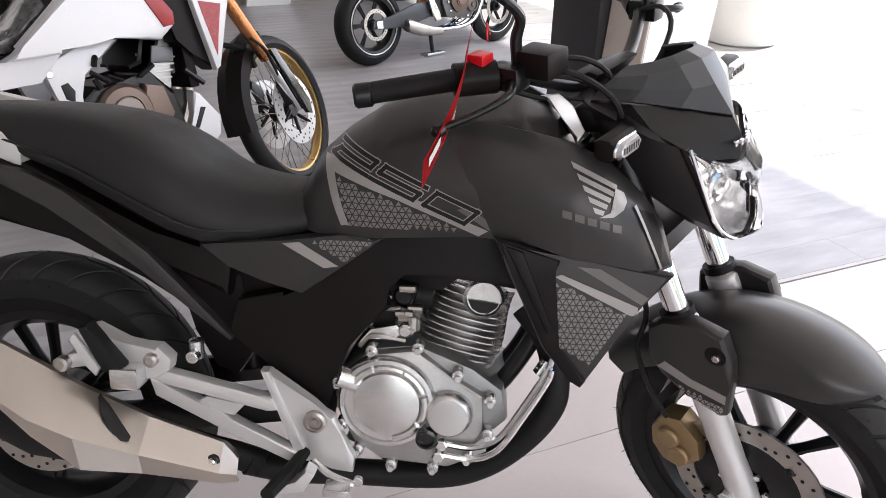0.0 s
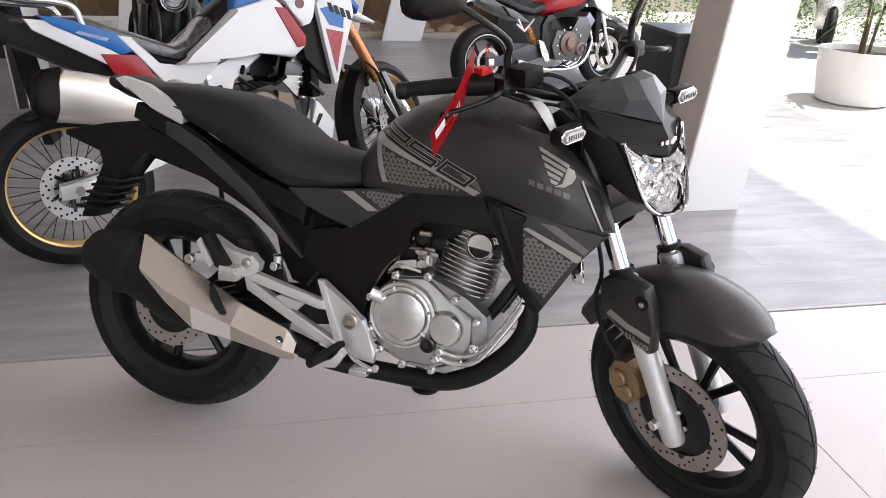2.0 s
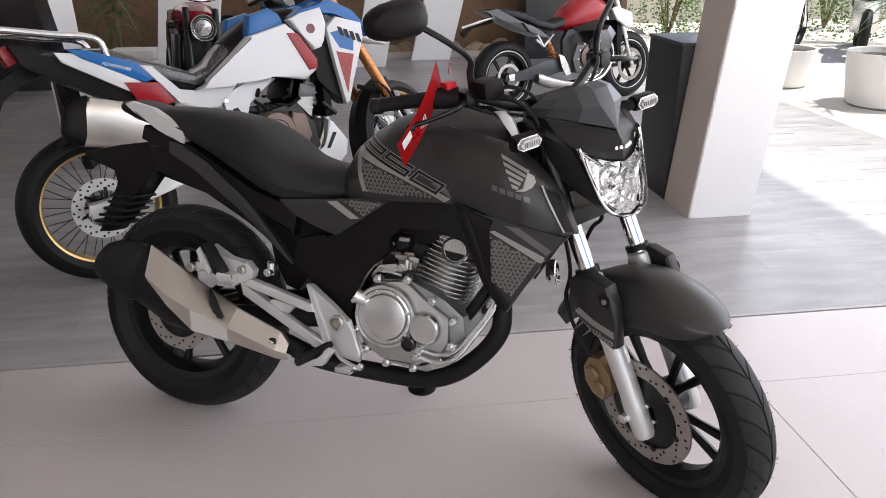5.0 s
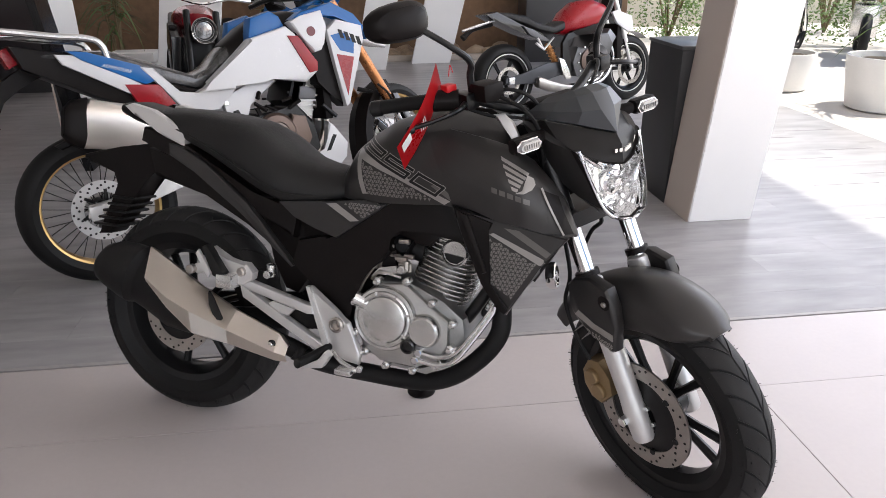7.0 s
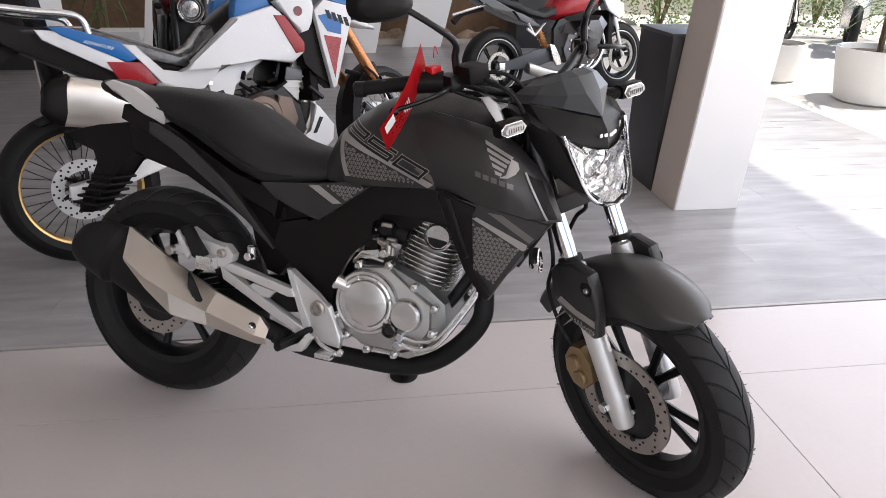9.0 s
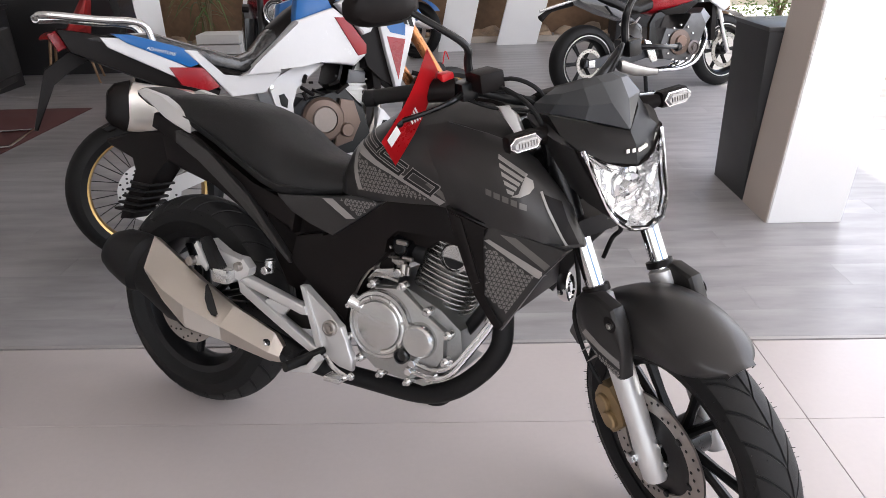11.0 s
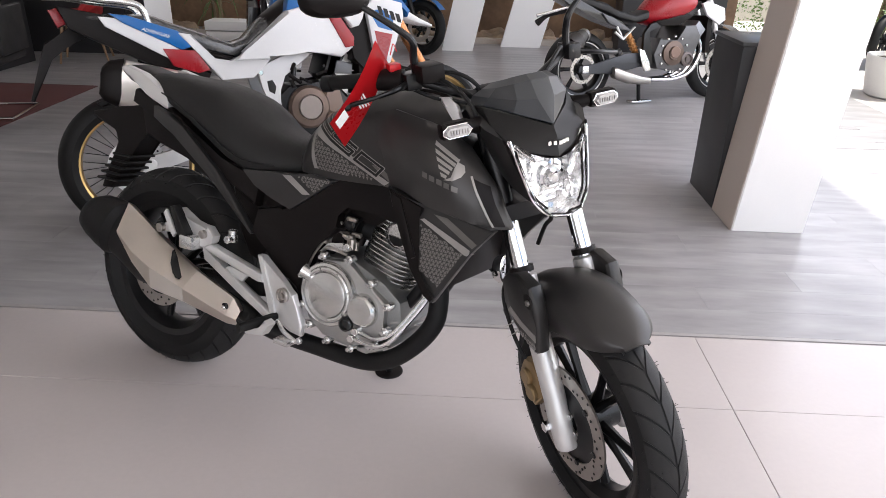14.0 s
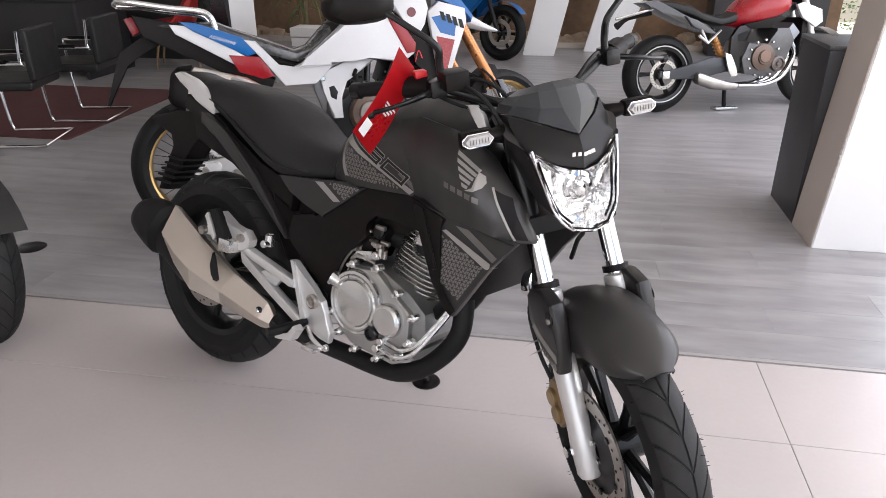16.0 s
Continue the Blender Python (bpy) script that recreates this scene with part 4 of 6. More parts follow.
part("footrest_side", prism([(.166, .548), (.176, .560), (.214, .500), (.206, .486), (.190, .506)], -.218, -.208, .003), SILVER_PAINT, bk)
part("passenger_footrest", prism([(.180, .566), (.196, .574), (.250, .502), (.242, .480), (.214, .492)], -.214, -.182, .009), RUBBER, bk, "folded rubber passenger footrest")
part("footrest_clamp", box(.228, .276, -.218, -.165, .462, .500, .006), CAST_ALU, bk)
pg = tube([(.54, -.165, .335), (.525, -.215, .325), (.505, -.268, .317)], [.014, .017, .016], 12, 0, flat=.75)
part("footrest", pg, RUBBER, bk, "rubber-topped rider footrest")
part("footrest_plate", prism([(.49, .304), (.545, .318), (.56, .345), (.575, .335), (.555, .302), (.50, .292)], -.235, -.205, .003), SILVER_PAINT, bk)
ped = tube([(.56, -.18, .33), (.59, -.19, .31), (.635, -.195, .296)], .006, 8, 3)
box(.585, .63, -.225, -.19, .288, .302, .003, ped)
cyl(.009, .012, "y", (.64, -.19, .30), 14, .002, ped)
part("brake_pedal", ped, CAST_ALU, bike, "cast brake pedal")
mc = lathe([(0, -.02), (.013, -.02), (.013, .012), (.010, .014), (0, .014)], "z", (.345, -.135, .512), 18)
cyl(.011, .02, "y", (.345, -.15, .50), 12, .002, mc)
part("master_cylinder", mc, CAST_ALU, bike)
part("swingarm", prism([(-.05, .30), (.02, .285), (.58, .37), (.59, .43), (.10, .36), (-.04, .345)], -.105, -.085, .006), BLACK_METAL, bike, "black swingarm")
part("swingarm", prism([(-.05, .30), (.02, .285), (.58, .37), (.59, .43), (.10, .36), (-.04, .345)], .085, .105, .006), BLACK_METAL, bike, "black swingarm")
part("shock_absorber", tube([(.36, -.0, .66), (.40, 0, .42)], .03, 12, 0), BLACK_METAL, bike)
part("rear_axle", cyl(.012, .26, "y", (0, 0, .314), 16), STEEL, bike)
st = tube([(.60, .11, .30), (.64, .20, .17), (.659, .268, .075)], .012, 10, 0)
part("side_stand", st, BLACK_METAL, bike, "black side stand")

# handlebar and controls
bar = tube([(.846, -.345, 1.042), (.93, -.27, 1.05), (.985, -.20, 1.046), (1.025, -.09, 1.0), (1.03, 0, .99), (1.025, .09, 1.0), (.985, .20, 1.046), (.93, .27, 1.05), (.846, .345, 1.042)], .0112, 12, 5)
hb = steered(part("handlebar", bar, BLACK_METAL, bike, "black tubular handlebar"))
for s in (-1, 1):
    part("grip", tube([(.838, s * .353, 1.041), (.85, s * .342, 1.043), (.94, s * .262, 1.051)], [.0165, .0165, .017], 16, 3), RUBBER, hb, "ribbed rubber grip")
    part("bar_end", cyl(.019, .03, m=Matrix.Translation((.832, s * .359, 1.040)) @ Matrix.Rotation(radians(s * 42), 4, "Z") @ AXES["y"], steps=18, bevel=.004), BLACK_METAL, hb)
    sg = tube([(.935, s * .268, 1.05), (.975, s * .218, 1.047)], .025, 14, 0)
    part("switchgear", sg, BLACK_PLASTIC, hb)
    lv = tube([(1.0, s * .215, 1.045), (1.03, s * .26, 1.04), (1.015, s * .31, 1.028), (.984, s * .358, 1.016)], [.009, .0075, .006, .007], 10, 5, flat=.8)
    cyl(.010, .02, "y", (.984, s * .362, 1.014), 12, .006, lv)
    part("brake_lever" if s < 0 else "clutch_lever", lv, BLACK_METAL, hb, "black control lever")
    part("lever_clamp", box(.965, 1.02, s * .21 - .018, s * .21 + .018, 1.028, 1.065, .006), BLACK_METAL, hb)
    part("mirror_stalk", tube([(1.0, s * .197, 1.06), (1.0, s * .198, 1.10), (1.010, s * .202, 1.136), (1.0, s * .25, 1.18), (.975, s * .30, 1.222)], [.009, .009, .008, .007, .007], 10, 5), BLACK_METAL, hb)
    mir = []
    for k, (x, q) in enumerate(((.992, .45), (.985, .8), (.968, 1.0), (.952, 1.03), (.946, .97))):
        ring = []
        for i in range(20):
            a = 2 * math.pi * i / 20
            c, sn = math.cos(a), math.sin(a)
            ring.append(Vector((x, s * .345 + .075 * q * math.copysign(abs(c) ** .75, c), 1.24 + (.04 * q + s * 0 - .006 * c * s) * math.copysign(abs(sn) ** .75, sn))))
        mir.append(ring)
    part("mirror", loft(mir), BLACK_PLASTIC, hb, "black rear-view mirror")
part("reservoir", box(.995, 1.06, -.205, -.150, 1.045, 1.085, .006), BLACK_PLASTIC, hb, "black brake fluid reservoir")
part("kill_switch", box(.945, .975, -.248, -.220, 1.068, 1.085, .004), RED_TAG, hb, "red engine stop switch")
cab = bmesh.new()
tube([(1.0, -.18, 1.045), (1.05, -.13, 1.06), (1.09, -.09, 1.03), (1.08, -.06, .96), (1.02, -.05, .88)], .0045, 7, 4, cab)
tube([(.97, -.20, 1.04), (1.03, -.15, 1.035), (1.07, -.10, 1.01), (1.07, -.05, .94)], .0038, 7, 4, cab)
tube([(.97, .20, 1.04), (1.05, .15, 1.07), (1.10, .09, 1.05), (1.09, .02, .96)], .0045, 7, 4, cab)
tube([(.96, -.22, 1.035), (1.01, -.16, 1.0), (1.05, -.10, .985), (1.05, -.06, .95)], .004, 7, 4, cab)
tube([(1.0, -.19, 1.05), (1.06, -.16, 1.05), (1.12, -.13, 1.01), (1.13, -.11, .94), (1.11, -.09, .80), (1.13, -.07, .70)], .005, 7, 4, cab)
tube([(1.16, .02, .76), (1.15, .05, .70), (1.11, .055, .66), (1.08, .05, .60)], .0055, 7, 4, cab)
part("control_cable", cab, RUBBER, hb)
lower = bmesh.new()
rnd = random.Random(8)
for i in range(14):
    box(*(lambda x, y, z, q: (x - q, x + q, y - q, y + q, z - q, z + q))(rnd.uniform(1.02, 1.10), rnd.uniform(-.10, .06), rnd.uniform(.70, .80), rnd.uniform(.006, .018)), .003, lower, 1)
tagged(part("wiring_connector", lower, BLACK_PLASTIC, bike), kind="stuff")

# tank decals: flat outlines pressed on to the panels
def pressed(name, polys, target, material, parent, lift=.0022, side=-1, cut=.004):
    """Lays thin outlines, given in x and z, on a panel's outer face."""
    from mathutils.bvhtree import BVHTree
    tm = target.data
    bvh = BVHTree.FromPolygons([v.co for v in tm.vertices], [p.vertices for p in tm.polygons])
    bm = bmesh.new()
    for pts in polys:
        f = bm.faces.new([bm.verts.new((x, 0, z)) for x, z in pts])
    bmesh.ops.triangulate(bm, faces=bm.faces[:])
    for _ in range(4):
        es = [e for e in bm.edges if e.calc_length() > cut * 2]
        if not es:
            break
        bmesh.ops.subdivide_edges(bm, edges=es, cuts=1, use_grid_fill=False)
        bmesh.ops.triangulate(bm, faces=bm.faces[:])
    for v in bm.verts:
        hit = bvh.ray_cast(Vector((v.co.x, side * .6, v.co.z)), Vector((0, -side, 0)))
        v.co.y = (hit[0].y if hit[0] else side * .15) + side * lift
    return part(name, bm, material, parent)


def stroke(path, w):
    """A band of width w along a broken line, as quads."""
    out = []
    P = [Vector((x, z)) for x, z in path]
    for a, b in zip(P, P[1:]):
        d = (b - a).normalized()
        n = Vector((-d.y, d.x)) * w / 2
        e = d * w / 2
        out.append([tuple(a - e + n), tuple(b + e + n), tuple(b + e - n), tuple(a - e - n)])
    return out


def tri_net(inside, x0, x1, z0, z1, pitch, keep=.74):
    """Small triangles, point up and point down by turns, with thin gaps between them."""
    out, h, r, z = [], pitch * .866, 0, z0
    while z < z1:
        x = x0 + (pitch / 2 if r % 2 else 0)
        while x < x1:
            for tri in (((x, z), (x + pitch, z), (x + pitch / 2, z + h)), ((x + pitch / 2, z + h), (x + pitch * 1.5, z + h), (x + pitch, z))):
                cx, cz = sum(q[0] for q in tri) / 3, sum(q[1] for q in tri) / 3
                if inside(cx, cz):
                    out.append([(cx + (a - cx) * keep, cz + (b - cz) * keep) for a, b in tri])
            x += pitch
        z += h
        r += 1
    return out


pressed("tank_stripe", [[(.566, .852), (.585, .850), (.70, .808), (.845, .750), (.83, .740), (.70, .793), (.592, .828)], [(.566, .852), (.592, .828), (.618, .744), (.605, .742)]], tank, DECAL_GREY, tank)
TRI = [(.596, .822), (.70, .788), (.80, .748), (.62, .742)]
tagged(pressed("tank_pattern", tri_net(in_poly(TRI), .59, .83, .742, .83, .0118), tank, DECAL_NET, tank), kind="stuff")
pressed("tank_stripe", [[(.795, .783), (.812, .790), (.850, .763), (.856, .748), (.845, .752)]], tank, DECAL_MID, tank)
def digits():
    """The figures 250, slanted along the tank."""
    o, ex, ez = Vector((.578, .858)), Vector((.0775, -.033)), Vector((.0215, .0205))
    def at(u, v):
        p = o + ex * u + ez * v
        return (p.x, p.y)
    shapes = [[(0, 1), (.86, 1), (.86, .5), (.12, .5), (.05, 0), (.92, 0)], [(1.9, 1), (1.05, 1), (1.05, .52), (1.9, .52), (1.9, 0), (1.0, 0)], [(2.12, 0), (2.12, 1), (2.95, 1), (2.95, 0), (2.12, 0)]]
    return [[at(u, v) for u, v in s] for s in shapes]


for s in digits():
    pressed("digit_outline", stroke(s, .0100), tank, DECAL_GREY, tank, .0026)
    pressed("digit", stroke(s, .0066), tank, DECAL_DARK, tank, .0034)
WING = [[(1.030, .832), (1.044, .825), (1.0495, .812), (1.044, .800), (1.028, .790), (1.008, .789), (1.024, .797), (1.036, .805), (1.040, .813), (1.037, .820)]]
for i in range(5):
    a, b, c, d = .963 + .0085 * i, .868 - .0158 * i, 1.033 - .0045 * i, .836 - .0092 * i
    WING.append([(a, b), (c, d), (c - .002, d - .0066), (a + .004, b - .0088)])
WORD = [[(.953 + i * .0188, .799 - i * .0046), (.967 + i * .0188, .796 - i * .0046), (.968 + i * .0188, .784 - i * .0046), (.954 + i * .0188, .787 - i * .0046)] for i in range(5)]
for cv in [o for o in mg.children if o.name.startswith("fork_cover")][:1]:
    tagged(pressed("cover_pattern", tri_net(in_poly([(1.235, .512), (1.345, .502), (1.345, .478), (1.29, .492)]), 1.22, 1.36, .475, .52, .0105), cv, DECAL_GREY, mg), kind="stuff")
for feather in WING:
    pressed("badge_feather", [feather], shrouds[-1], DECAL_GREY, shrouds[-1])
pressed("badge_bar", WORD, shrouds[-1], DECAL_MID, shrouds[-1])
pressed("front_panel", [[(1.066, .802), (1.098, .788), (1.138, .702), (1.120, .702)]], shrouds[-1], BLACK_PLASTIC, shrouds[-1], .003)
pressed("panel_edge", stroke([(1.064, .804), (1.118, .702)], .004), shrouds[-1], DECAL_GREY, shrouds[-1], .004)
low_r = next(o for o in bike.children if o.name.startswith("lower_shroud"))
pressed("shroud_stripe", [[(.951, .688), (.962, .692), (1.083, .644), (1.083, .630), (1.072, .630)]], low_r, DECAL_GREY, low_r)
pressed("shroud_stripe", [[(.985, .706), (1.02, .704), (1.098, .660), (1.088, .648)]], low_r, DECAL_MID, low_r)
NET = [(.953, .678), (1.068, .630), (1.015, .545), (.965, .575)]
tagged(pressed("shroud_pattern", tri_net(in_poly(NET), .95, 1.08, .54, .69, .0108), low_r, DECAL_NET, low_r), kind="stuff")
part("shroud_trim", prism([(.862, .742), (.958, .714), (.948, .69), (.962, .57), (1.012, .515), (1.004, .503), (.985, .514), (.943, .567), (.908, .64), (.884, .69)], -.197, -.186, .004), BLACK_PLASTIC, low_r, "black inner trim")
part("trim_ridge", prism([(.872, .737), (.90, .728), (.955, .60), (.945, .595)], -.204, -.194, .005), BLACK_PLASTIC, low_r)
side_r = next(o for o in bike.children if o.name.startswith("side_cover"))
pressed("side_stripe", [[(.505, .708), (.535, .711), (.60, .672), (.575, .668)]], side_r, DECAL_GREY, side_r)
tagged(pressed("side_pattern", tri_net(in_poly([(.55, .712), (.665, .722), (.61, .68)]), .55, .67, .68, .725, .0108), side_r, DECAL_NET, side_r), kind="stuff")

# the stand's rest and the price tag
puck = tagged(finish(lathe([(0, .008), (.035, .008), (.043, .004), (.045, 0), (0, 0)], "z", (-1.066, 2.498, .0005), 32), "stand_pad", BLACK_PLASTIC), "black round rubber pad under the side stand", "stand pad")
tag = thing("hang_tag", "red card hang tag on the handlebar", "tag", BIKE)
tb = bmesh.new()
rows = []
TL, TR, BLc, BRc = Vector((.812, -.235, 1.062)), Vector((.80, -.155, 1.020)), Vector((.752, -.290, .874)), Vector((.743, -.212, .819))
for i in range(9):
    u = i / 8
    bow = .012 * math.sin(u * math.pi)
    rows.append([TL.lerp(BLc, u) + Vector((bow, 0, 0)), TL.lerp(BLc, u).lerp(TR.lerp(BRc, u), .5) + Vector((bow * 1.2, 0, 0)), TR.lerp(BRc, u) + Vector((bow, 0, 0))])
loft(rows, tb, False, False)
bmesh.ops.solidify(tb, geom=tb.faces[:], thickness=.0012)
part("card", tb, RED_TAG, tag)
tp = bmesh.new()
def tag_quad(u0, u1, v0, v1):
    vs = []
    for u, v in ((u0, v0), (u1, v0), (u1, v1), (u0, v1)):
        p = TL.lerp(BLc, u).lerp(TR.lerp(BRc, u), v) + Vector((.012 * math.sin(u * math.pi), 0, 0))
        vs.append(tp.verts.new(p + Vector((.003, -.003, -.001))))
    tp.faces.new(vs)


for i in range(4):
    tag_quad(.50 + .035 * i, .52 + .035 * i, .42, .92 - .08 * i)
tag_quad(.78, .94, .12, .42)
tagged(part("print_bar", tp, WHITE_PAINT, tag), kind="stuff")
part("string", tube([(.832, -.20, 1.035), (.83, -.19, 1.06), (.835, -.18, 1.045)], .0012, 5), RED_TAG, tag)

# ---- the white, blue and red adventure motorcycle ----
def spoked_wheel(name, R, r_rim, half, parent, at, rim_mat, disc_r, spin=None, n=36):
    bm = lathe([(r_rim + .004, half * .62), (r_rim - .010, half * .55), (r_rim - .016, half * .25), (r_rim - .018, 0), (r_rim - .016, -half * .25), (r_rim - .010, -half * .55), (r_rim + .004, -half * .62), (r_rim + .002, 0), (r_rim + .004, half * .62)], "y", steps=56)
    w = part(name, bm, rim_mat, parent, "wire-spoked wheel with a gold rim")
    w.matrix_basis = at
    part("tyre", tyre_mesh(R, r_rim - .002, half), RUBBER, w)
    part("hub", cyl(.04, .11, "y", (0, 0, 0), 24, .008), BLACK_METAL, w)
    sp = bmesh.new()
    for i in range(n):
        a = 2 * math.pi * i / n
        b = a + (.35 if i % 2 else -.35)
        s = .04 if i % 4 < 2 else -.04
        tube([(.04 * math.cos(b), s, .04 * math.sin(b)), ((r_rim - .012) * math.cos(a), 0, (r_rim - .012) * math.sin(a))], .0018, 5, 0, sp, caps=False)
    tagged(part("spoke", sp, BLACK_METAL if n == 36 else CHROME, w), kind="stuff")
    for s in ((-1, 1) if disc_r > .14 else (-1,)):
        dd = part("brake_disc", disc_mesh(disc_r, disc_r * .62, .005), BRIGHT_STEEL, w)
        dd.location = (0, s * .065, 0)
        tagged(part("disc_hole", disc_holes((disc_r * .94, disc_r * .84, disc_r * .76), 42, s * .0682, .005), DECAL_DARK, w), kind="stuff")
        car = bmesh.new()
        for i in range(6):
            a = 2 * math.pi * i / 6
            tube([(.035 * math.cos(a), s * .06, .035 * math.sin(a)), (disc_r * .72 * math.cos(a + .3), s * .065, disc_r * .72 * math.sin(a + .3))], .008, 6, 0, car)
        part("disc_carrier", car, BLACK_METAL, w)
    return w


ATM = pose(-2.30, 3.52, 0, 0, 0, 30) @ pose(0, 0, 0, -8, 0, 0)
at = thing("adventure_motorcycle", "white, blue and red adventure motorcycle with gold spoked wheels", "motorcycle", ATM)
AT_STEER = Matrix.Translation((1.68, 0, 0)) @ Matrix.Rotation(radians(23), 4, Vector((-math.sin(radians(27)), 0, math.cos(radians(27))))) @ Matrix.Translation((-1.68, 0, 0))
spoked_wheel("rear_wheel", .315, .238, .07, at, pose(0, 0, .315), RIM_GOLD, .125)
spoked_wheel("front_wheel", .335, .275, .045, at, AT_STEER @ pose(1.56, 0, .335), RIM_GOLD, .155, n=40)
for s in (-1, 1):
    o = part("fork_tube", tube([(1.13, s * .10, 1.06), (1.41, s * .10, .57)], .027, 16, 0), COPPER_FORK, at, "bronze anodised fork tube")
    o.matrix_basis = AT_STEER
    o = part("fork_slider", tube([(1.405, s * .10, .58), (1.545, s * .10, .335)], .021, 14, 0), CHROME, at)
    o.matrix_basis = AT_STEER
    o = part("fork_guard", prism([(1.40, .60), (1.44, .60), (1.58, .36), (1.57, .30), (1.53, .31)], s * .125, s * .14, .004), DARK_GLOSS, at)
    o.matrix_basis = AT_STEER
    o = part("brake_caliper", prism([(1.46, .45), (1.50, .50), (1.56, .46), (1.54, .38), (1.50, .36)], s * .06, s * .10, .01), BLACK_METAL, at)
    o.matrix_basis = AT_STEER
    # bodywork
    part("tail_white", prism([(-.06, .945), (.02, .935), (.24, .80), (.19, .765), (-.04, .905)], s * .12, s * .150, .006), WHITE_GLOSS, at)
    part("tail_blue", prism([(-.02, .955), (.05, .945), (.235, .878), (.30, .815), (.245, .80), (.03, .915)], s * .125, s * .158, .006), BLUE_GLOSS, at, "blue tail panel with white lettering")
    part("tail_red", prism([(.165, .81), (.30, .795), (.35, .71), (.30, .70), (.20, .735)], s * .125, s * .155, .006), RED_GLOSS, at)
    part("side_white", prism([(.23, .872), (.285, .862), (.37, .752), (.44, .745), (.62, .745), (.53, .665), (.39, .665), (.30, .79)], s * .125, s * .160, .006), WHITE_GLOSS, at)
    tankp = part("tank_white", prism([(.43, .745), (.50, .77), (.70, .945), (.87, .985), (.91, .95), (.995, .775), (.935, .735), (.78, .765), (.70, .77), (.60, .742)], s * .13, s * .205, .02, seg=3), WHITE_GLOSS, at, "white tank panel")
    part("tank_blue", prism([(.70, .93), (.725, 1.03), (.82, 1.055), (.86, 1.03), (.88, .985)], s * .09, s * .17, .012), BLUE_GLOSS, at)
    part("tank_red", prism([(.868, .945), (.92, .94), (1.0, .82), (.995, .78), (.955, .775)], s * .15, s * .212, .005), RED_GLOSS, at)
    part("fairing_frame", prism([(.905, .985), (.95, .90), (1.0, .80), (.99, .72), (1.06, .68), (1.12, .60), (1.14, .62), (1.10, .80), (1.07, .95)], s * .10, s * .185, .012), BLACK_PLASTIC, at)
    part("fairing_white", prism([(.885, 1.0), (.94, 1.025), (1.05, 1.045), (1.07, .97), (1.05, .90), (1.03, .87), (.99, .86), (.95, .92)], s * .15, s * .212, .012), WHITE_GLOSS, at)
    fr = part("fairing_side", prism([(1.065, .955), (1.12, 1.0), (1.25, .965), (1.255, .90), (1.14, .61), (1.12, .60), (1.09, .78)], s * .17, s * .215, .010), WHITE_GLOSS, at, "white fairing with blue and red graphics")
    part("fairing_blue", prism([(.90, 1.01), (.95, 1.04), (1.11, 1.075), (1.22, 1.02), (1.295, .93), (1.28, .90), (1.25, .965), (1.12, 1.02), (1.0, 1.035)], s * .13, s * .205, .010), BLUE_GLOSS, at)
    part("fairing_graphic", prism([(1.08, .93), (1.14, .94), (1.20, .90), (1.19, .84), (1.12, .86)], s * .2145, s * .2165), BLUE_GLOSS, fr)
    part("fairing_graphic", prism([(1.10, .845), (1.19, .825), (1.155, .72), (1.135, .65)], s * .2145, s * .2165), RED_GLOSS, fr)
    wb = bmesh.new()
    for i in range(4):
        prism([(1.12 + .03 * i, .955 - .012 * i), (1.14 + .03 * i, .95 - .012 * i), (1.15 + .03 * i, .91 - .012 * i), (1.13 + .03 * i, .915 - .012 * i)], s * .2155, s * .2175, 0, wb)
    part("graphic_bar", wb, DECAL_DARK, fr)
    part("badge", cyl(.021, .004, "y", (.985, s * .2135, .955), 24), mat("badge_red", (.12, .01, .015), .3), at, "small round dark red badge")
    part("main_frame", prism([(.545, .695), (.58, .715), (.72, .775), (.82, .755), (.67, .67), (.64, .60), (.65, .50), (.60, .50), (.575, .62)], s * .11, s * .14, .008), WHITE_GLOSS, at, "white painted frame spar")
    part("frame_hole", prism([(.59, .645), (.615, .65), (.63, .62), (.62, .585), (.595, .60)], s * .1385, s * .142, .004), DECAL_DARK, at)
    part("frame_bolt", cyl(.012, .012, "y", (.565, s * .143, .685), 16, .003), CHROME, at)
    part("hand_guard", tube([(1.02, s * .26, 1.13), (1.10, s * .33, 1.12), (1.06, s * .40, 1.11)], [.03, .045, .03], 12, 4, flat=.4), BLACK_PLASTIC, at)
    part("rack_rail", tube([(-.26, s * .06, 1.035), (-.22, s * .13, 1.04), (-.05, s * .14, 1.01), (.06, s * .145, .995), (.11, s * .145, .97), (.13, s * .14, .90)], .013, 10, 5), CAST_ALU, at, "bare aluminium luggage rail")
    part("fog_bracket", tube([(1.02, s * .16, .62), (1.08, s * .17, .56)], .01, 8, 0), BLACK_METAL, at)
    part("swingarm", prism([(-.07, .30), (.0, .28), (.10, .30), (.52, .40), (.52, .47), (.10, .36), (-.06, .35)], s * .085, s * .115, .008), SILVER_PAINT, at, "silver swingarm")
    part("axle_plate", prism([(-.065, .29), (.065, .285), (.075, .335), (.06, .35), (-.065, .345)], s * .112, s * .128, .006), SILVER_PAINT, at)
    part("axle_nut", cyl(.018, .02, "y", (0, s * .132, .318), 6, .002), STEEL, at)
    part("axle_plate", box(-.045, .045, s * .115 - .006, s * .115 + .006, .29, .34, .005), CAST_ALU, at)
    part("axle_nut", cyl(.017, .02, "y", (0, s * .128, .315), 6, .002), CHROME, at)
word = bpy.data.curves.new("word", "FONT")
word.body, word.size, word.extrude, word.shear = "ADVENTURE", .019, .0008, .3
word.align_x = "CENTER"
tmp = new("lettering_source", word)
bpy.context.view_layer.update()
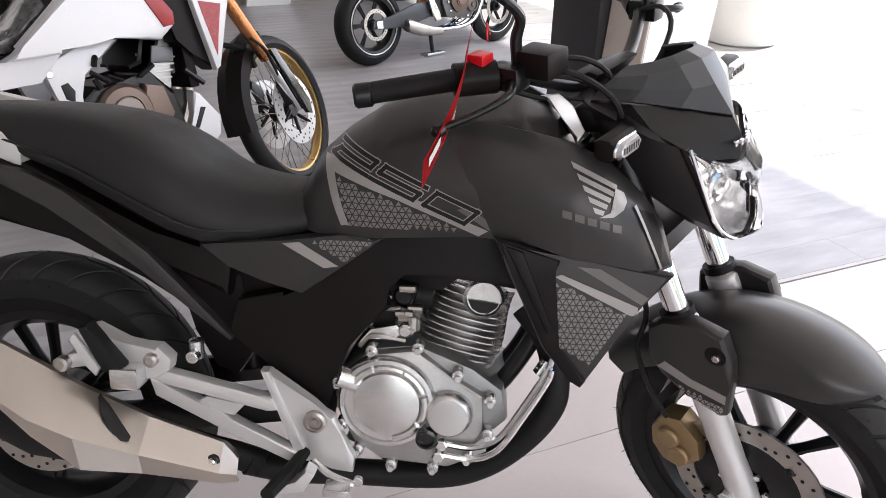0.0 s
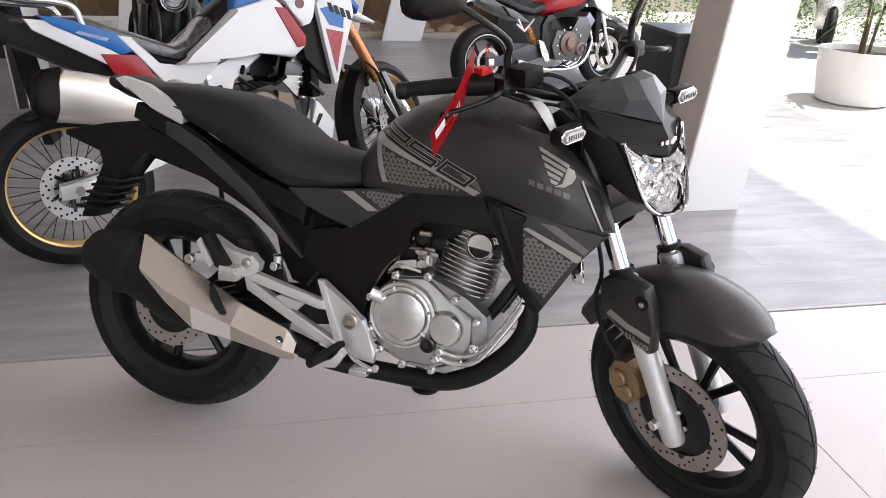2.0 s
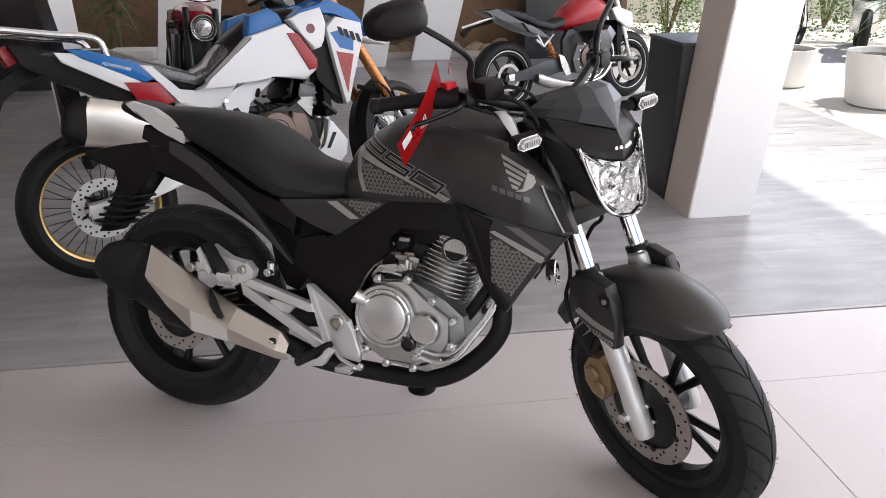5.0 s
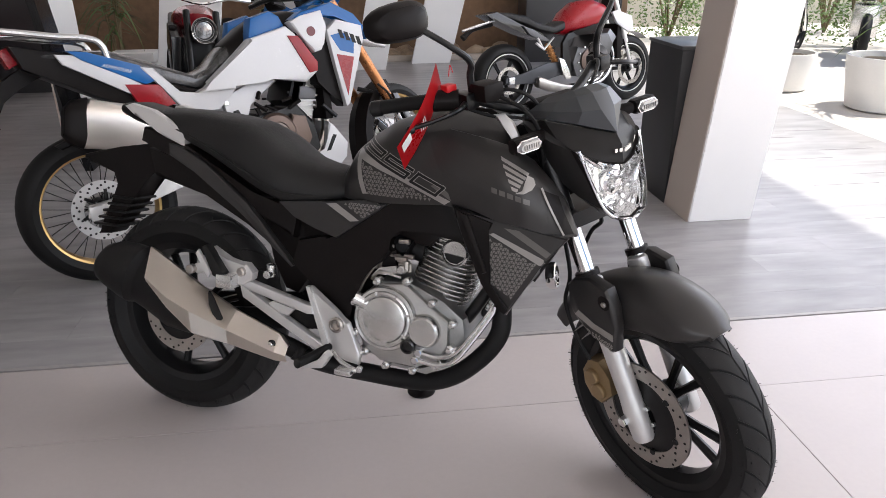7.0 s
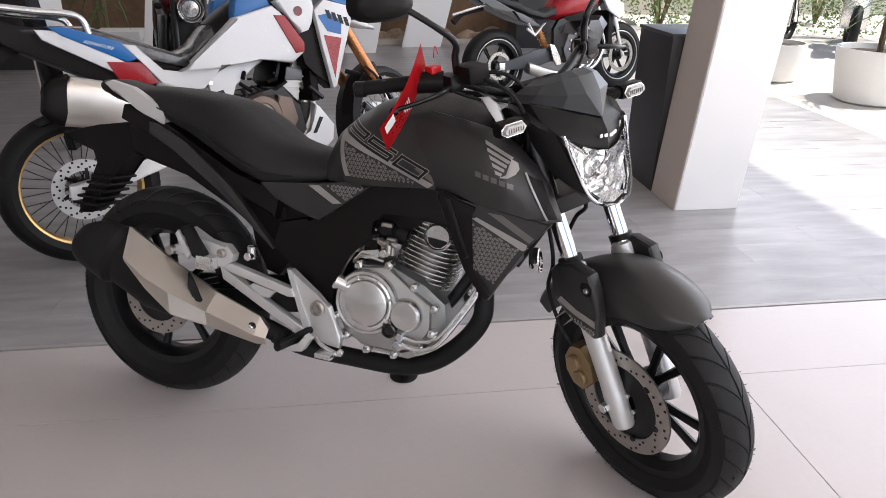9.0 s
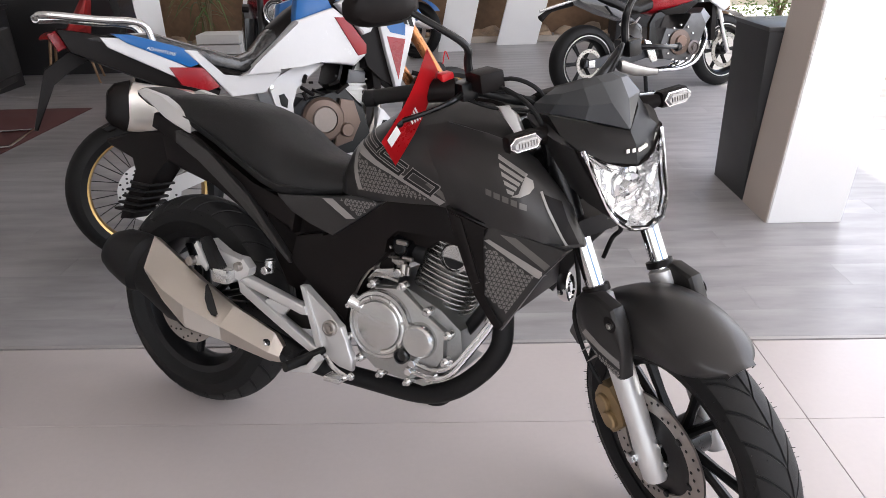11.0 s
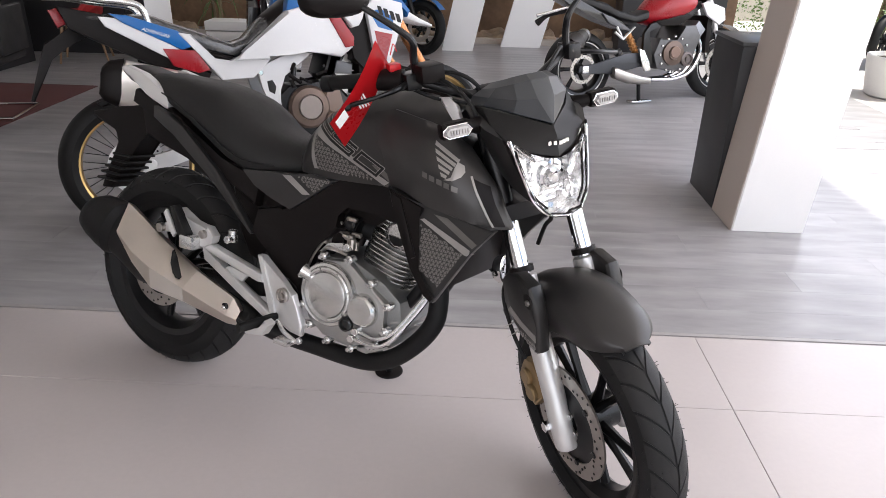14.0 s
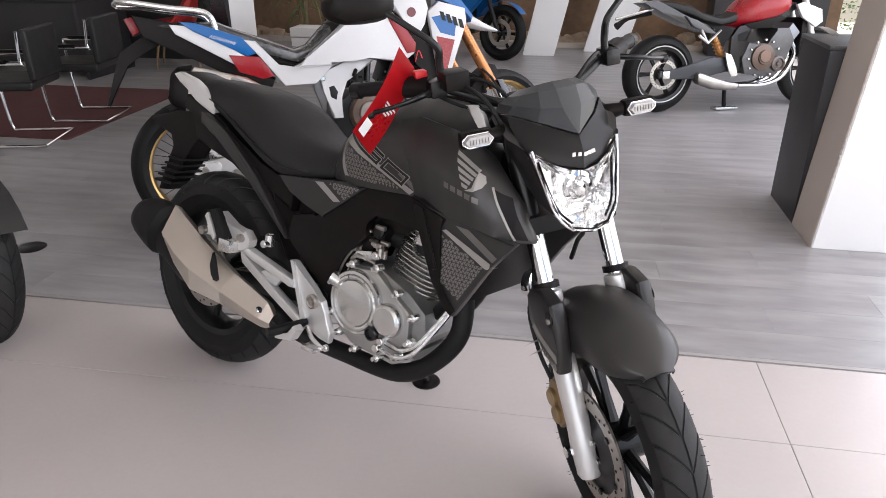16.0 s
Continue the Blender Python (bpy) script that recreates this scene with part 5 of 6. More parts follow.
wm = bpy.data.meshes.new_from_object(tmp.evaluated_get(bpy.context.evaluated_depsgraph_get()))
bpy.data.objects.remove(tmp)
wm.materials.append(WHITE_PAINT)
lt = new("lettering", wm)
lt.parent = at
lt.matrix_basis = pose(.145, -.1595, .868, 90, 0, 0) @ pose(0, 0, 0, 0, 0, -19)
part("tank_top", loft([ring_sect(x, w, z, 20, 2.6) for x, w, z in ((.62, .09, (.80, .93)), (.72, .13, (.78, 1.0)), (.82, .15, (.76, 1.05)), (.95, .15, (.76, 1.06)), (1.06, .13, (.8, 1.04)))]), BLACK_PLASTIC, at)
part("seat", loft([ring_sect(x, w, z, 20, 3) for x, w, z in ((-.10, .12, (.93, .955)), (.03, .135, (.90, .955)), (.14, .14, (.87, .95)), (.22, .14, (.84, .915)), (.33, .145, (.78, .875)), (.46, .13, (.745, .82)), (.53, .115, (.75, .84)), (.60, .10, (.78, .91)), (.66, .09, (.80, .955)))]), PLASTIC_FILM, at, "black seat wrapped in clear plastic film")
part("seat_base", loft([ring_sect(x, w, z, 16, 3) for x, w, z in ((.22, .135, (.80, .85)), (.36, .142, (.745, .80)), (.47, .135, (.725, .76)), (.53, .12, (.74, .79)))]), BLACK_PLASTIC, at)
part("rack_plate", prism([(-.25, 1.02), (-.08, 1.015), (.07, .985), (.07, .997), (-.08, 1.03), (-.25, 1.032)], -.11, .11, .004), CAST_ALU, at)
part("tail_unit", prism([(-.20, .99), (.05, .93), (.25, .76), (.36, .70), (.34, .66), (.20, .70), (-.02, .82), (-.17, .90)], -.118, .118, .012), BLACK_PLASTIC, at)
part("tail_lamp", prism([(-.235, .975), (-.20, .985), (-.175, .92), (-.21, .905)], -.07, .07, .01), RED_GLOSS, at, "red tail lamp")
part("plate_carrier", prism([(-.14, .93), (-.07, .88), (-.19, .835), (-.255, .79), (-.345, .62), (-.36, .625), (-.295, .79), (-.27, .85), (-.20, .88)], -.035, .035, .006), BLACK_PLASTIC, at, "black number plate carrier")
part("hugger", prism([(-.12, .60), (.05, .665), (.22, .62), (.30, .54), (.26, .54), (.16, .60), (.04, .635), (-.10, .58)], -.06, .06, .006), BLACK_PLASTIC, at)
sil = loft([[Vector((x + hz * .3 * math.sin(a), -.19 + .055 * math.copysign(abs(math.cos(a)) ** .6, math.cos(a)), z + hz * math.copysign(abs(math.sin(a)) ** .6, math.sin(a)))) for a in (2 * math.pi * k / 24 for k in range(24))] for x, z, hz in ((-.03, .682, .075), (-.012, .680, .092), (.20, .628, .086), (.40, .535, .058), (.55, .45, .03))])
so = part("silencer", sil, BRUSHED, at, "brushed steel silencer with black end cap")
part("end_cap", loft([[Vector((x + hz * .3 * math.sin(a), -.19 + hy * math.copysign(abs(math.cos(a)) ** .6, math.cos(a)), z + hz * math.copysign(abs(math.sin(a)) ** .6, math.sin(a)))) for a in (2 * math.pi * k / 24 for k in range(24))] for x, z, hz, hy in ((-.092, .700, .052, .035), (-.072, .696, .078, .05), (-.02, .683, .096, .058))]), BLACK_PLASTIC, so)
ae = part("engine", prism([(.62, .56), (.70, .62), (.90, .62), (.98, .74), (.90, .76), (.86, .66), (.98, .55), (1.0, .42), (.92, .34), (.70, .34), (.60, .42)], -.13, .13, .015), BLACK_METAL, at, "bronze and black twin-cylinder engine")
part("engine_cylinder", prism([(.88, .56), (.98, .56), (1.02, .74), (.93, .76)], -.12, .12, .012), BARE_ALU, ae)
part("valve_cover", prism([(.91, .66), (1.0, .65), (1.01, .70), (.93, .72)], -.14, .14, .01), mat("grey_valve_cover", (.10, .10, .105), .4, .6, .15, 12, 200), ae)
for i in range(5):
    part("cylinder_rib", prism([(.885 + .012 * i, .58 + .022 * i), (.975 + .010 * i, .575 + .022 * i), (.976 + .010 * i, .581 + .022 * i), (.886 + .012 * i, .586 + .022 * i)], -.128, -.115, .001), BARE_ALU, ae)
part("crank_cover", lathe([(.10, 0), (.10, -.02), (.088, -.034), (.06, -.038), (.058, -.03), (0, -.03)], "y", (.775, -.13, .515), 36), BRONZE, ae, "bronze clutch cover")
part("crank_cap", cyl(.055, .012, "y", (.775, -.166, .515), 32, .003), mat("warm_grey_cap", (.24, .205, .185), .5, .5), ae)
part("side_case", prism([(.86, .60), (.93, .58), (.95, .48), (.90, .40), (.80, .38), (.84, .50)], -.155, -.12, .01), BRONZE, ae)
part("pump_cap", cyl(.032, .03, "y", (.875, -.16, .455), 24, .005), BRONZE, ae)
aj = bmesh.new()
rnd = random.Random(21)
for i in range(9):
    x, z = rnd.uniform(.70, .90), rnd.uniform(.60, .72)
    tube([(x, -.14, z), (x + rnd.uniform(-.06, .06), -.15, z + rnd.uniform(-.04, .04))], rnd.uniform(.004, .011), 7, 0, aj)
tagged(part("engine_hose", aj, BLACK_PLASTIC, ae), kind="stuff")
ap = bmesh.new()
for y in (-.06, .04):
    tube([(1.0, y, .64), (1.06, y, .60), (1.075, y, .52), (1.03, y, .42), (.95, y, .33), (.7, y, .30)], .022, 10, 4, ap)
part("exhaust_pipe", ap, STEEL, at)
part("skid_plate", prism([(1.06, .535), (1.085, .52), (1.155, .42), (1.14, .35), (1.09, .31), (.93, .29), (.70, .28), (.70, .31), (.92, .345), (1.03, .40), (1.045, .46)], -.12, .12, .012), WHITE_GLOSS, at, "white engine guard plate")
part("skid_slot", prism([(1.03, .395), (1.05, .395), (1.095, .465), (1.075, .47)], -.1235, -.119, .004), DECAL_DARK, at)
part("radiator", box(1.03, 1.07, -.16, .16, .55, .85, .008), BLACK_PLASTIC, at)
part("screen", loft([[Vector((1.10, y, 1.08)) for y in (-.14, -.07, 0, .07, .14)], [Vector((1.06, y, 1.22)) for y in (-.13, -.06, 0, .06, .13)], [Vector((1.0, y, 1.36)) for y in (-.11, -.05, 0, .05, .11)]], None, False, False), glass("smoke_screen", (.8, .82, .85)), at)
part("beak", loft([ring_sect(x, w, z, 16) for x, w, z in ((1.12, .10, (.93, 1.08)), (1.25, .08, (.90, 1.0)), (1.42, .05, (.86, .90)), (1.50, .02, (.85, .865)))]), WHITE_GLOSS, at)
o = part("front_mudguard", loft([[Vector((1.56 + math.cos(a) * (r + dr), y, .335 + math.sin(a) * (r + dr))) for y, dr in ((-.07, -.05), (-.06, -.01), (0, .01), (.06, -.01), (.07, -.05), (.06, -.055), (0, -.01), (-.06, -.055))] for a, r in ((radians(d), .37) for d in range(104, 190, 10))]), BLACK_PLASTIC, at)
o.matrix_basis = AT_STEER
o = part("handlebar", tube([(.98, -.42, 1.11), (1.02, -.28, 1.13), (1.08, -.1, 1.12), (1.08, .1, 1.12), (1.02, .28, 1.13), (.98, .42, 1.11)], .013, 10, 4), BLACK_METAL, at)
ah = bmesh.new()
tube([(1.33, -.11, .66), (1.38, -.13, .60), (1.42, -.12, .52), (1.47, -.09, .46)], .006, 7, 4, ah)
tube([(1.30, .0, .66), (1.36, -.05, .62), (1.40, -.04, .55)], .012, 7, 4, ah)
o = part("brake_hose", ah, RUBBER, at)
o.matrix_basis = AT_STEER
part("side_stand", tube([(.66, .14, .32), (.70, .27, .06)], .012, 10, 0), BLACK_METAL, at)


# ---- the red street motorcycle farther back ----
def red_bike(m):
    e = thing("street_motorcycle", "red and black four-cylinder street motorcycle on a paddock stand", "motorcycle", m)
    for nm, x, half in (("rear_wheel", 0, .085), ("front_wheel", 1.45, .06)):
        w = part(nm, cast_rim(.222, half * .8, 6, .045, .06, .011), BLACK_METAL, e, "black cast wheel")
        w.matrix_basis = pose(x, 0, .315)
        cast_spokes(w, .222, 6, .045, .06, .011)
        part("tyre", tyre_mesh(.315, .216, half), RUBBER, w)
        part("rim_line", lathe([(.226, -half - .001), (.232, -half + .004), (.222, -half + .006)], "y", steps=48), SILVER_PAINT, w)
        d = part("brake_disc", disc_mesh(.12 if x == 0 else .155, .092 if x == 0 else .118, .005), STEEL, w)
        d.location = (0, -half - .012, 0)
        tagged(part("disc_hole", disc_holes((.112, .101) if x == 0 else (.146, .130), 30, -half - .0155, .004), DECAL_DARK, w), kind="stuff")
    part("swingarm", prism([(-.06, .29), (.0, .28), (.30, .27), (.60, .33), (.60, .44), (.40, .44), (.10, .36), (-.05, .345)], -.135, -.105, .012), mat("dark_silver", (.045, .047, .052), .42, .4), e, "dark grey swingarm")
    part("axle_block", box(-.03, .03, -.15, -.13, .285, .345, .004), CAST_ALU, e)
    part("tank", loft([ring_sect(x, w, z, 24, 2.4) for x, w, z in ((.60, .09, (.68, .80)), (.68, .14, (.66, .88)), (.80, .17, (.67, .95)), (.95, .18, (.70, .97)), (1.08, .15, (.74, .93)), (1.13, .10, (.78, .88)))]), RED_GLOSS, e, "glossy red fuel tank")
    part("tank_side", prism([(.66, .70), (.72, .66), (.90, .66), (1.05, .74), (1.0, .76), (.80, .72)], -.16, .16, .012), BLACK_PLASTIC, e)
    part("seat", loft([ring_sect(x, w, z, 20, 3) for x, w, z in ((-.12, .08, (.86, .90)), (.05, .10, (.82, .89)), (.20, .12, (.76, .86)), (.30, .14, (.72, .80)), (.48, .13, (.68, .76)), (.62, .11, (.70, .80)))]), SEAT_VINYL, e)
    part("tail", prism([(-.22, .88), (-.10, .90), (.20, .76), (.36, .70), (.44, .66), (.36, .64), (.18, .70), (-.05, .80)], -.10, .10, .012), DARK_GLOSS, e)
    part("tail_panel", prism([(.15, .77), (.25, .74), (.46, .62), (.34, .64), (.22, .69)], -.125, -.095, .006), mat("silver_grey", (.09, .09, .095), .4, .3), e)
    part("number_plate_arm", tube([(-.10, 0, .80), (-.30, 0, .76), (-.40, 0, .70)], [.02, .015, .03], 8, 4), BLACK_PLASTIC, e)
    part("tail_rack", tube([(-.08, -.06, .84), (-.25, -.05, .80), (-.42, -.03, .76)], .012, 8, 3), CAST_ALU, e)
    part("frame", prism([(.60, .62), (.70, .66), (.95, .68), (1.15, .82), (1.12, .86), (.92, .74), (.72, .70), (.62, .68), (.56, .60), (.56, .34), (.64, .30), (.68, .36), (.64, .48)], -.15, -.11, .008), BLACK_METAL, e, "black frame spar")
    en = part("engine", prism([(.70, .30), (.98, .26), (1.06, .36), (1.14, .56), (1.08, .66), (.96, .66), (.90, .52), (.72, .56), (.66, .42)], -.17, .17, .015), mat("dark_casting", (.10, .098, .10), .38, .7, .2, 14, 200, .15, 500), e, "black and bronze engine")
    part("crank_cover", lathe([(.105, 0), (.105, -.02), (.06, -.03), (.055, -.04), (0, -.04)], "y", (.85, -.17, .43), 32), BRONZE, en, "bronze clutch cover")
    part("crank_cap", cyl(.05, .01, "y", (.85, -.213, .44), 28, .003), mat("copper_cap", (.20, .135, .11), .4, .7), en)
    part("alternator_cover", lathe([(.062, 0), (.062, -.025), (.045, -.03), (.04, -.02), (.02, -.02), (.018, -.03), (0, -.03)], "y", (.995, -.17, .375), 28), mat("dark_bronze", (.12, .10, .095), .35, .7), en)
    for i in range(12):
        a = 2 * math.pi * i / 12
        part("case_bolt", cyl(.010, .02, "y", (.86 + .145 * math.cos(a), -.178, .42 + .15 * math.sin(a)), 8, .002), CAST_ALU, en)
    part("cylinder_head", prism([(1.0, .56), (1.10, .50), (1.20, .62), (1.12, .70)], -.15, .15, .012), mat("grey_head", (.22, .23, .25), .4, .7), en)
    for i in range(4):
        y = -.12 + .08 * i
        part("exhaust_header", tube([(1.14, y, .56), (1.19, y, .44), (1.10, y, .27), (.96, y * .8, .20), (.70, y * .3 - .06, .20)], .019, 10, 4), CHROME, e, "polished exhaust pipe sweeping down")
    part("silencer", loft([[Vector((x, -.13 + .055 * math.copysign(abs(math.cos(a)) ** .6, math.cos(a)), z + hz * math.copysign(abs(math.sin(a)) ** .6, math.sin(a)) + .3 * hz * math.cos(a) * 0)) for a in (2 * math.pi * k / 20 for k in range(20))] for x, z, hz in ((.27, .29, .03), (.29, .28, .05), (.42, .235, .052), (.54, .21, .04), (.64, .20, .03))]), STEEL, e, "stubby steel silencer")
    part("foot_bracket", prism([(.50, .48), (.56, .46), (.62, .36), (.64, .29), (.58, .28), (.54, .36)], -.17, -.15, .005), CAST_ALU, e)
    part("passenger_bracket", tube([(.28, -.15, .66), (.34, -.16, .56), (.46, -.15, .66), (.34, -.16, .56), (.25, -.17, .62)], .012, 8, 0), SILVER_PAINT, e)
    sp = bmesh.new()
    for i in range(5):
        lathe([(.030, -.004), (.038, 0), (.030, .004)], m=Matrix.Translation((.47 + .016 * i, -.06, .56 - .028 * i)) @ Matrix.Rotation(radians(-30), 4, "Y"), steps=16, bm=sp)
    tube([(.45, -.06, .60), (.56, -.06, .40)], .028, 10, 0, sp)
    part("shock_spring", sp, mat("orange_spring", (.42, .19, .06), .4, .3), e)
    part("side_panel", prism([(1.10, .84), (1.16, .86), (1.34, .80), (1.36, .70), (1.30, .66), (1.16, .74)], -.20, -.17, .008), WHITE_GLOSS, e, "white radiator side panel")
    part("radiator", box(1.20, 1.25, -.16, .16, .42, .74, .008), BLACK_PLASTIC, e)
    for s in (-1, 1):
        part("fork_tube", tube([(1.20, s * .10, 1.0), (1.36, s * .10, .56)], .026, 12, 0), SILVER_PAINT, e)
        part("fork_leg", tube([(1.34, s * .10, .60), (1.45, s * .10, .31)], .022, 12, 0), CHROME, e)
    part("front_mudguard", loft([[Vector((1.45 + math.cos(a) * .345, y, .315 + math.sin(a) * .345)) for y in (-.06, 0, .06)] for a in (radians(d) for d in range(50, 160, 12))], None, False, False), DARK_GLOSS, e)
    part("headlamp", lathe([(0, .06), (.06, .05), (.09, .02), (.095, -.03), (.06, -.08), (0, -.10)], "x", (1.27, 0, .93), 24), BLACK_PLASTIC, e)
    part("handlebar", tube([(1.05, -.38, 1.0), (1.12, -.2, 1.02), (1.16, 0, 1.0), (1.12, .2, 1.02), (1.05, .38, 1.0)], .012, 8, 4), BLACK_METAL, e)
    part("paddock_stand", tube([(.60, -.05, .24), (.62, -.05, .02)], .018, 10, 0), BLACK_METAL, e)
    part("stand_foot", box(.52, .72, -.10, .0, 0.0, .02, .004), CAST_ALU, e)
    return e


red_bike(pose(.03, 6.40, 0, 0, 0, 22) @ pose(0, 0, 0, -6, 0, 0) @ Matrix.Scale(.935, 4))


# ---- partly seen motorcycles ----
def round_lamp_bike(m):
    e = thing("cafe_motorcycle", "dark red motorcycle with a round headlamp", "motorcycle", m)
    w = part("front_wheel", cast_rim(.218, .045, 6, .045, .1), BLACK_METAL, e)
    w.matrix_basis = pose(1.4, 0, .30)
    cast_spokes(w, .218, 6, .045, .1, .013)
    part("tyre", tyre_mesh(.30, .213, .06), RUBBER, w)
    for s in (-1, 1):
        part("fork_tube", tube([(1.14, s * .10, .92), (1.40, s * .10, .31)], .024, 12, 0), BLACK_METAL, e)
        part("tank_shroud", prism([(.95, .82), (1.16, .74), (1.18, .50), (1.02, .52), (.92, .68)], s * .12, s * .21, .015), DARK_GLOSS, e)
        part("indicator", cyl(.022, .05, "y", (1.17, s * .20, .80), 14, .006), BLACK_PLASTIC, e)
    hl = part("headlamp", lathe([(0, -.06), (.06, -.05), (.085, 0), (.088, .03), (.080, .036), (.077, .022), (.05, .005), (0, 0)], "x", (1.24, 0, .80), 32), BLACK_METAL, e, "round headlamp with a chrome ring")
    part("lamp_ring", lathe([(.078, .03), (.086, .034), (.090, .028), (.088, .02)], "x", (1.24, 0, .80), 36), CHROME, hl)
    part("lamp_core", lathe([(0, .024), (.03, .022), (.034, .01), (.06, .008), (.066, .016), (.072, .016)], "x", (1.24, 0, .80), 28), LIGHT_CHROME, hl)
    part("tank", loft([ring_sect(x, w_, z, 20) for x, w_, z in ((.55, .08, (.72, .80)), (.72, .15, (.70, .93)), (.92, .16, (.72, .95)), (1.06, .12, (.78, .90)))]), mat("dark_red_paint", (.22, .008, .015), .2, .2, coat=.6), e, "dark red fuel tank")
    part("seat", loft([ring_sect(x, w_, z, 16) for x, w_, z in ((0, .08, (.78, .84)), (.3, .12, (.72, .80)), (.58, .11, (.72, .80)))]), SEAT_VINYL, e)
    part("engine", box(.62, 1.05, -.16, .16, .28, .70, .03), BLACK_METAL, e)
    part("handlebar", tube([(.98, -.38, 1.0), (1.06, -.2, 1.01), (1.12, 0, .97), (1.06, .2, 1.01), (.98, .38, 1.0)], .012, 8, 4), CHROME, e)
    r = part("rear_wheel", cast_rim(.218, .05, 6, .045, .1), BLACK_METAL, e)
    r.matrix_basis = pose(0, 0, .31)
    cast_spokes(r, .218, 6, .045, .1, .013)
    part("tyre", tyre_mesh(.31, .213, .08), RUBBER, r)
    return e


round_lamp_bike(pose(-2.75, 7.0, 0, 0, 0, -70) @ pose(0, 0, 0, -6, 0, 0))


def sport_front(m):
    e = thing("sport_motorcycle", "blue and white sport motorcycle seen behind the display", "motorcycle", m)
    for x in (0, -1.38):
        w = part("wheel", cast_rim(.218, .04, 6, .04, .05, .010), BLACK_METAL, e)
        w.matrix_basis = pose(x, 0, .295)
        cast_spokes(w, .218, 6, .04, .05, .010)
        part("tyre", tyre_mesh(.295, .213, .06), RUBBER, w)
        d = part("brake_disc", disc_mesh(.145, .10, .005), STEEL, w)
        d.location = (0, -.06, 0)
    for s in (-1, 1):
        part("fork_tube", tube([(-.22, s * .10, .80), (0, s * .10, .30)], .026, 12, 0), BLACK_METAL, e)
        part("fairing", prism([(-.72, .80), (-.28, .98), (-.02, .84), (-.12, .70), (-.34, .46), (-.66, .36), (-.80, .56)], s * .14, s * .22, .02), BLUE_GLOSS, e, "blue side fairing")
        part("fairing_band", prism([(-.60, .78), (-.28, .92), (-.10, .82), (-.40, .70)], s * .215, s * .226, .004), WHITE_GLOSS, e)
    part("front_mudguard", loft([[Vector((math.cos(a) * .325, y, .295 + math.sin(a) * .325)) for y in (-.06, 0, .06)] for a in (radians(d) for d in range(40, 160, 12))], None, False, False), BLUE_GLOSS, e)
    part("tank", loft([ring_sect(x, w_, z, 16) for x, w_, z in ((-1.0, .10, (.75, .85)), (-.8, .16, (.75, .98)), (-.5, .15, (.75, 1.0)), (-.35, .1, (.8, .95)))]), WHITE_GLOSS, e)
    part("seat", loft([ring_sect(x, w_, z, 16) for x, w_, z in ((-1.75, .06, (.95, 1.0)), (-1.35, .11, (.80, .90)), (-.95, .12, (.76, .84)))]), SEAT_VINYL, e)
    part("engine", box(-.85, -.45, -.14, .14, .25, .7, .03), BLACK_METAL, e)
    return e


sport_front(pose(-1.42, 8.62, 0, 0, 0, -28) @ pose(0, 0, 0, -5, 0, 0))


def edge_bike(m):
    """The machine beside the subject, of which only a front tyre is seen."""
    e = thing("scooter", "black motorcycle front wheel beside the subject", "motorcycle", m)
    w = part("front_wheel", cast_rim(.215, .04, 5, .04, .12), BLACK_METAL, e)
    w.matrix_basis = pose(0, 0, .295)
    cast_spokes(w, .215, 5, .04, .12, .013)
    part("tyre", tyre_mesh(.295, .21, .055), RUBBER, w)
    tagged(part("tread", tread_mesh(.295, .21, .055), TREAD_RUBBER, w), kind="stuff")
    for s in (-1, 1):
        part("fork_leg", tube([(0, s * .085, .295), (-.24, s * .085, .85)], .024, 12, 0), SILVER_PAINT, e)
    part("handlebar", tube([(-.36, -.33, 1.0), (-.27, -.15, .98), (-.25, 0, .95), (-.27, .15, .98), (-.36, .33, 1.0)], .012, 8, 4), BLACK_METAL, e)
    part("front_mudguard", loft([[Vector((math.cos(a) * .33, y, .295 + math.sin(a) * .33)) for y in (-.065, 0, .065)] for a in (radians(d) for d in range(30, 160, 12))], None, False, False), DARK_GLOSS, e)
    part("body", loft([ring_sect(x, w_, z, 16) for x, w_, z in ((-1.0, .10, (.68, .76)), (-.7, .14, (.62, .80)), (-.4, .15, (.62, .92)), (-.25, .1, (.7, .88)))]), DARK_GLOSS, e)
    r = part("rear_wheel", cast_rim(.215, .04, 5, .04, .12), BLACK_METAL, e)
    r.matrix_basis = pose(-1.3, 0, .295)
    cast_spokes(r, .215, 5, .04, .12, .013)
    part("tyre", tyre_mesh(.295, .21, .055), RUBBER, r)
    return e


edge_bike(pose(-2.66, 2.47, 0, 0, 0, -24) @ pose(0, 0, 0, -8, 0, 0))

# ---- pillar, cabinet, leaning panels ----
def slanted(x0, x1, y0, y1, h, lean):
    dx = h * math.tan(radians(lean))
    bm = bmesh.new()
    loft([[Vector((x0, y0, 0)), Vector((x1, y0, 0)), Vector((x1, y1, 0)), Vector((x0, y1, 0))], [Vector((x0 + dx, y0, h)), Vector((x1 + dx, y0, h)), Vector((x1 + dx, y1, h)), Vector((x0 + dx, y1, h))]], bm)
    bmesh.ops.bevel(bm, geom=bm.edges[:], offset=.004, segments=2, affect="EDGES")
    return bm


pil = thing("pillar", "slanting white pillar with a beige side", "pillar", kind="structure")
part("shaft", slanted(.457, .80, 3.80, 4.098, 3.40, 4.4), WHITE_PAINT, pil)
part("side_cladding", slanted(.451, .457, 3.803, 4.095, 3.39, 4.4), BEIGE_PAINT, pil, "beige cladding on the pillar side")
cabm = prism([(.455, 0.0), (.80, 0.0), (.80, .83), (.455, .83)], 4.102, 4.52, .004)
cab = thing("display_cabinet", "low charcoal display plinth beside the pillar", "cabinet")
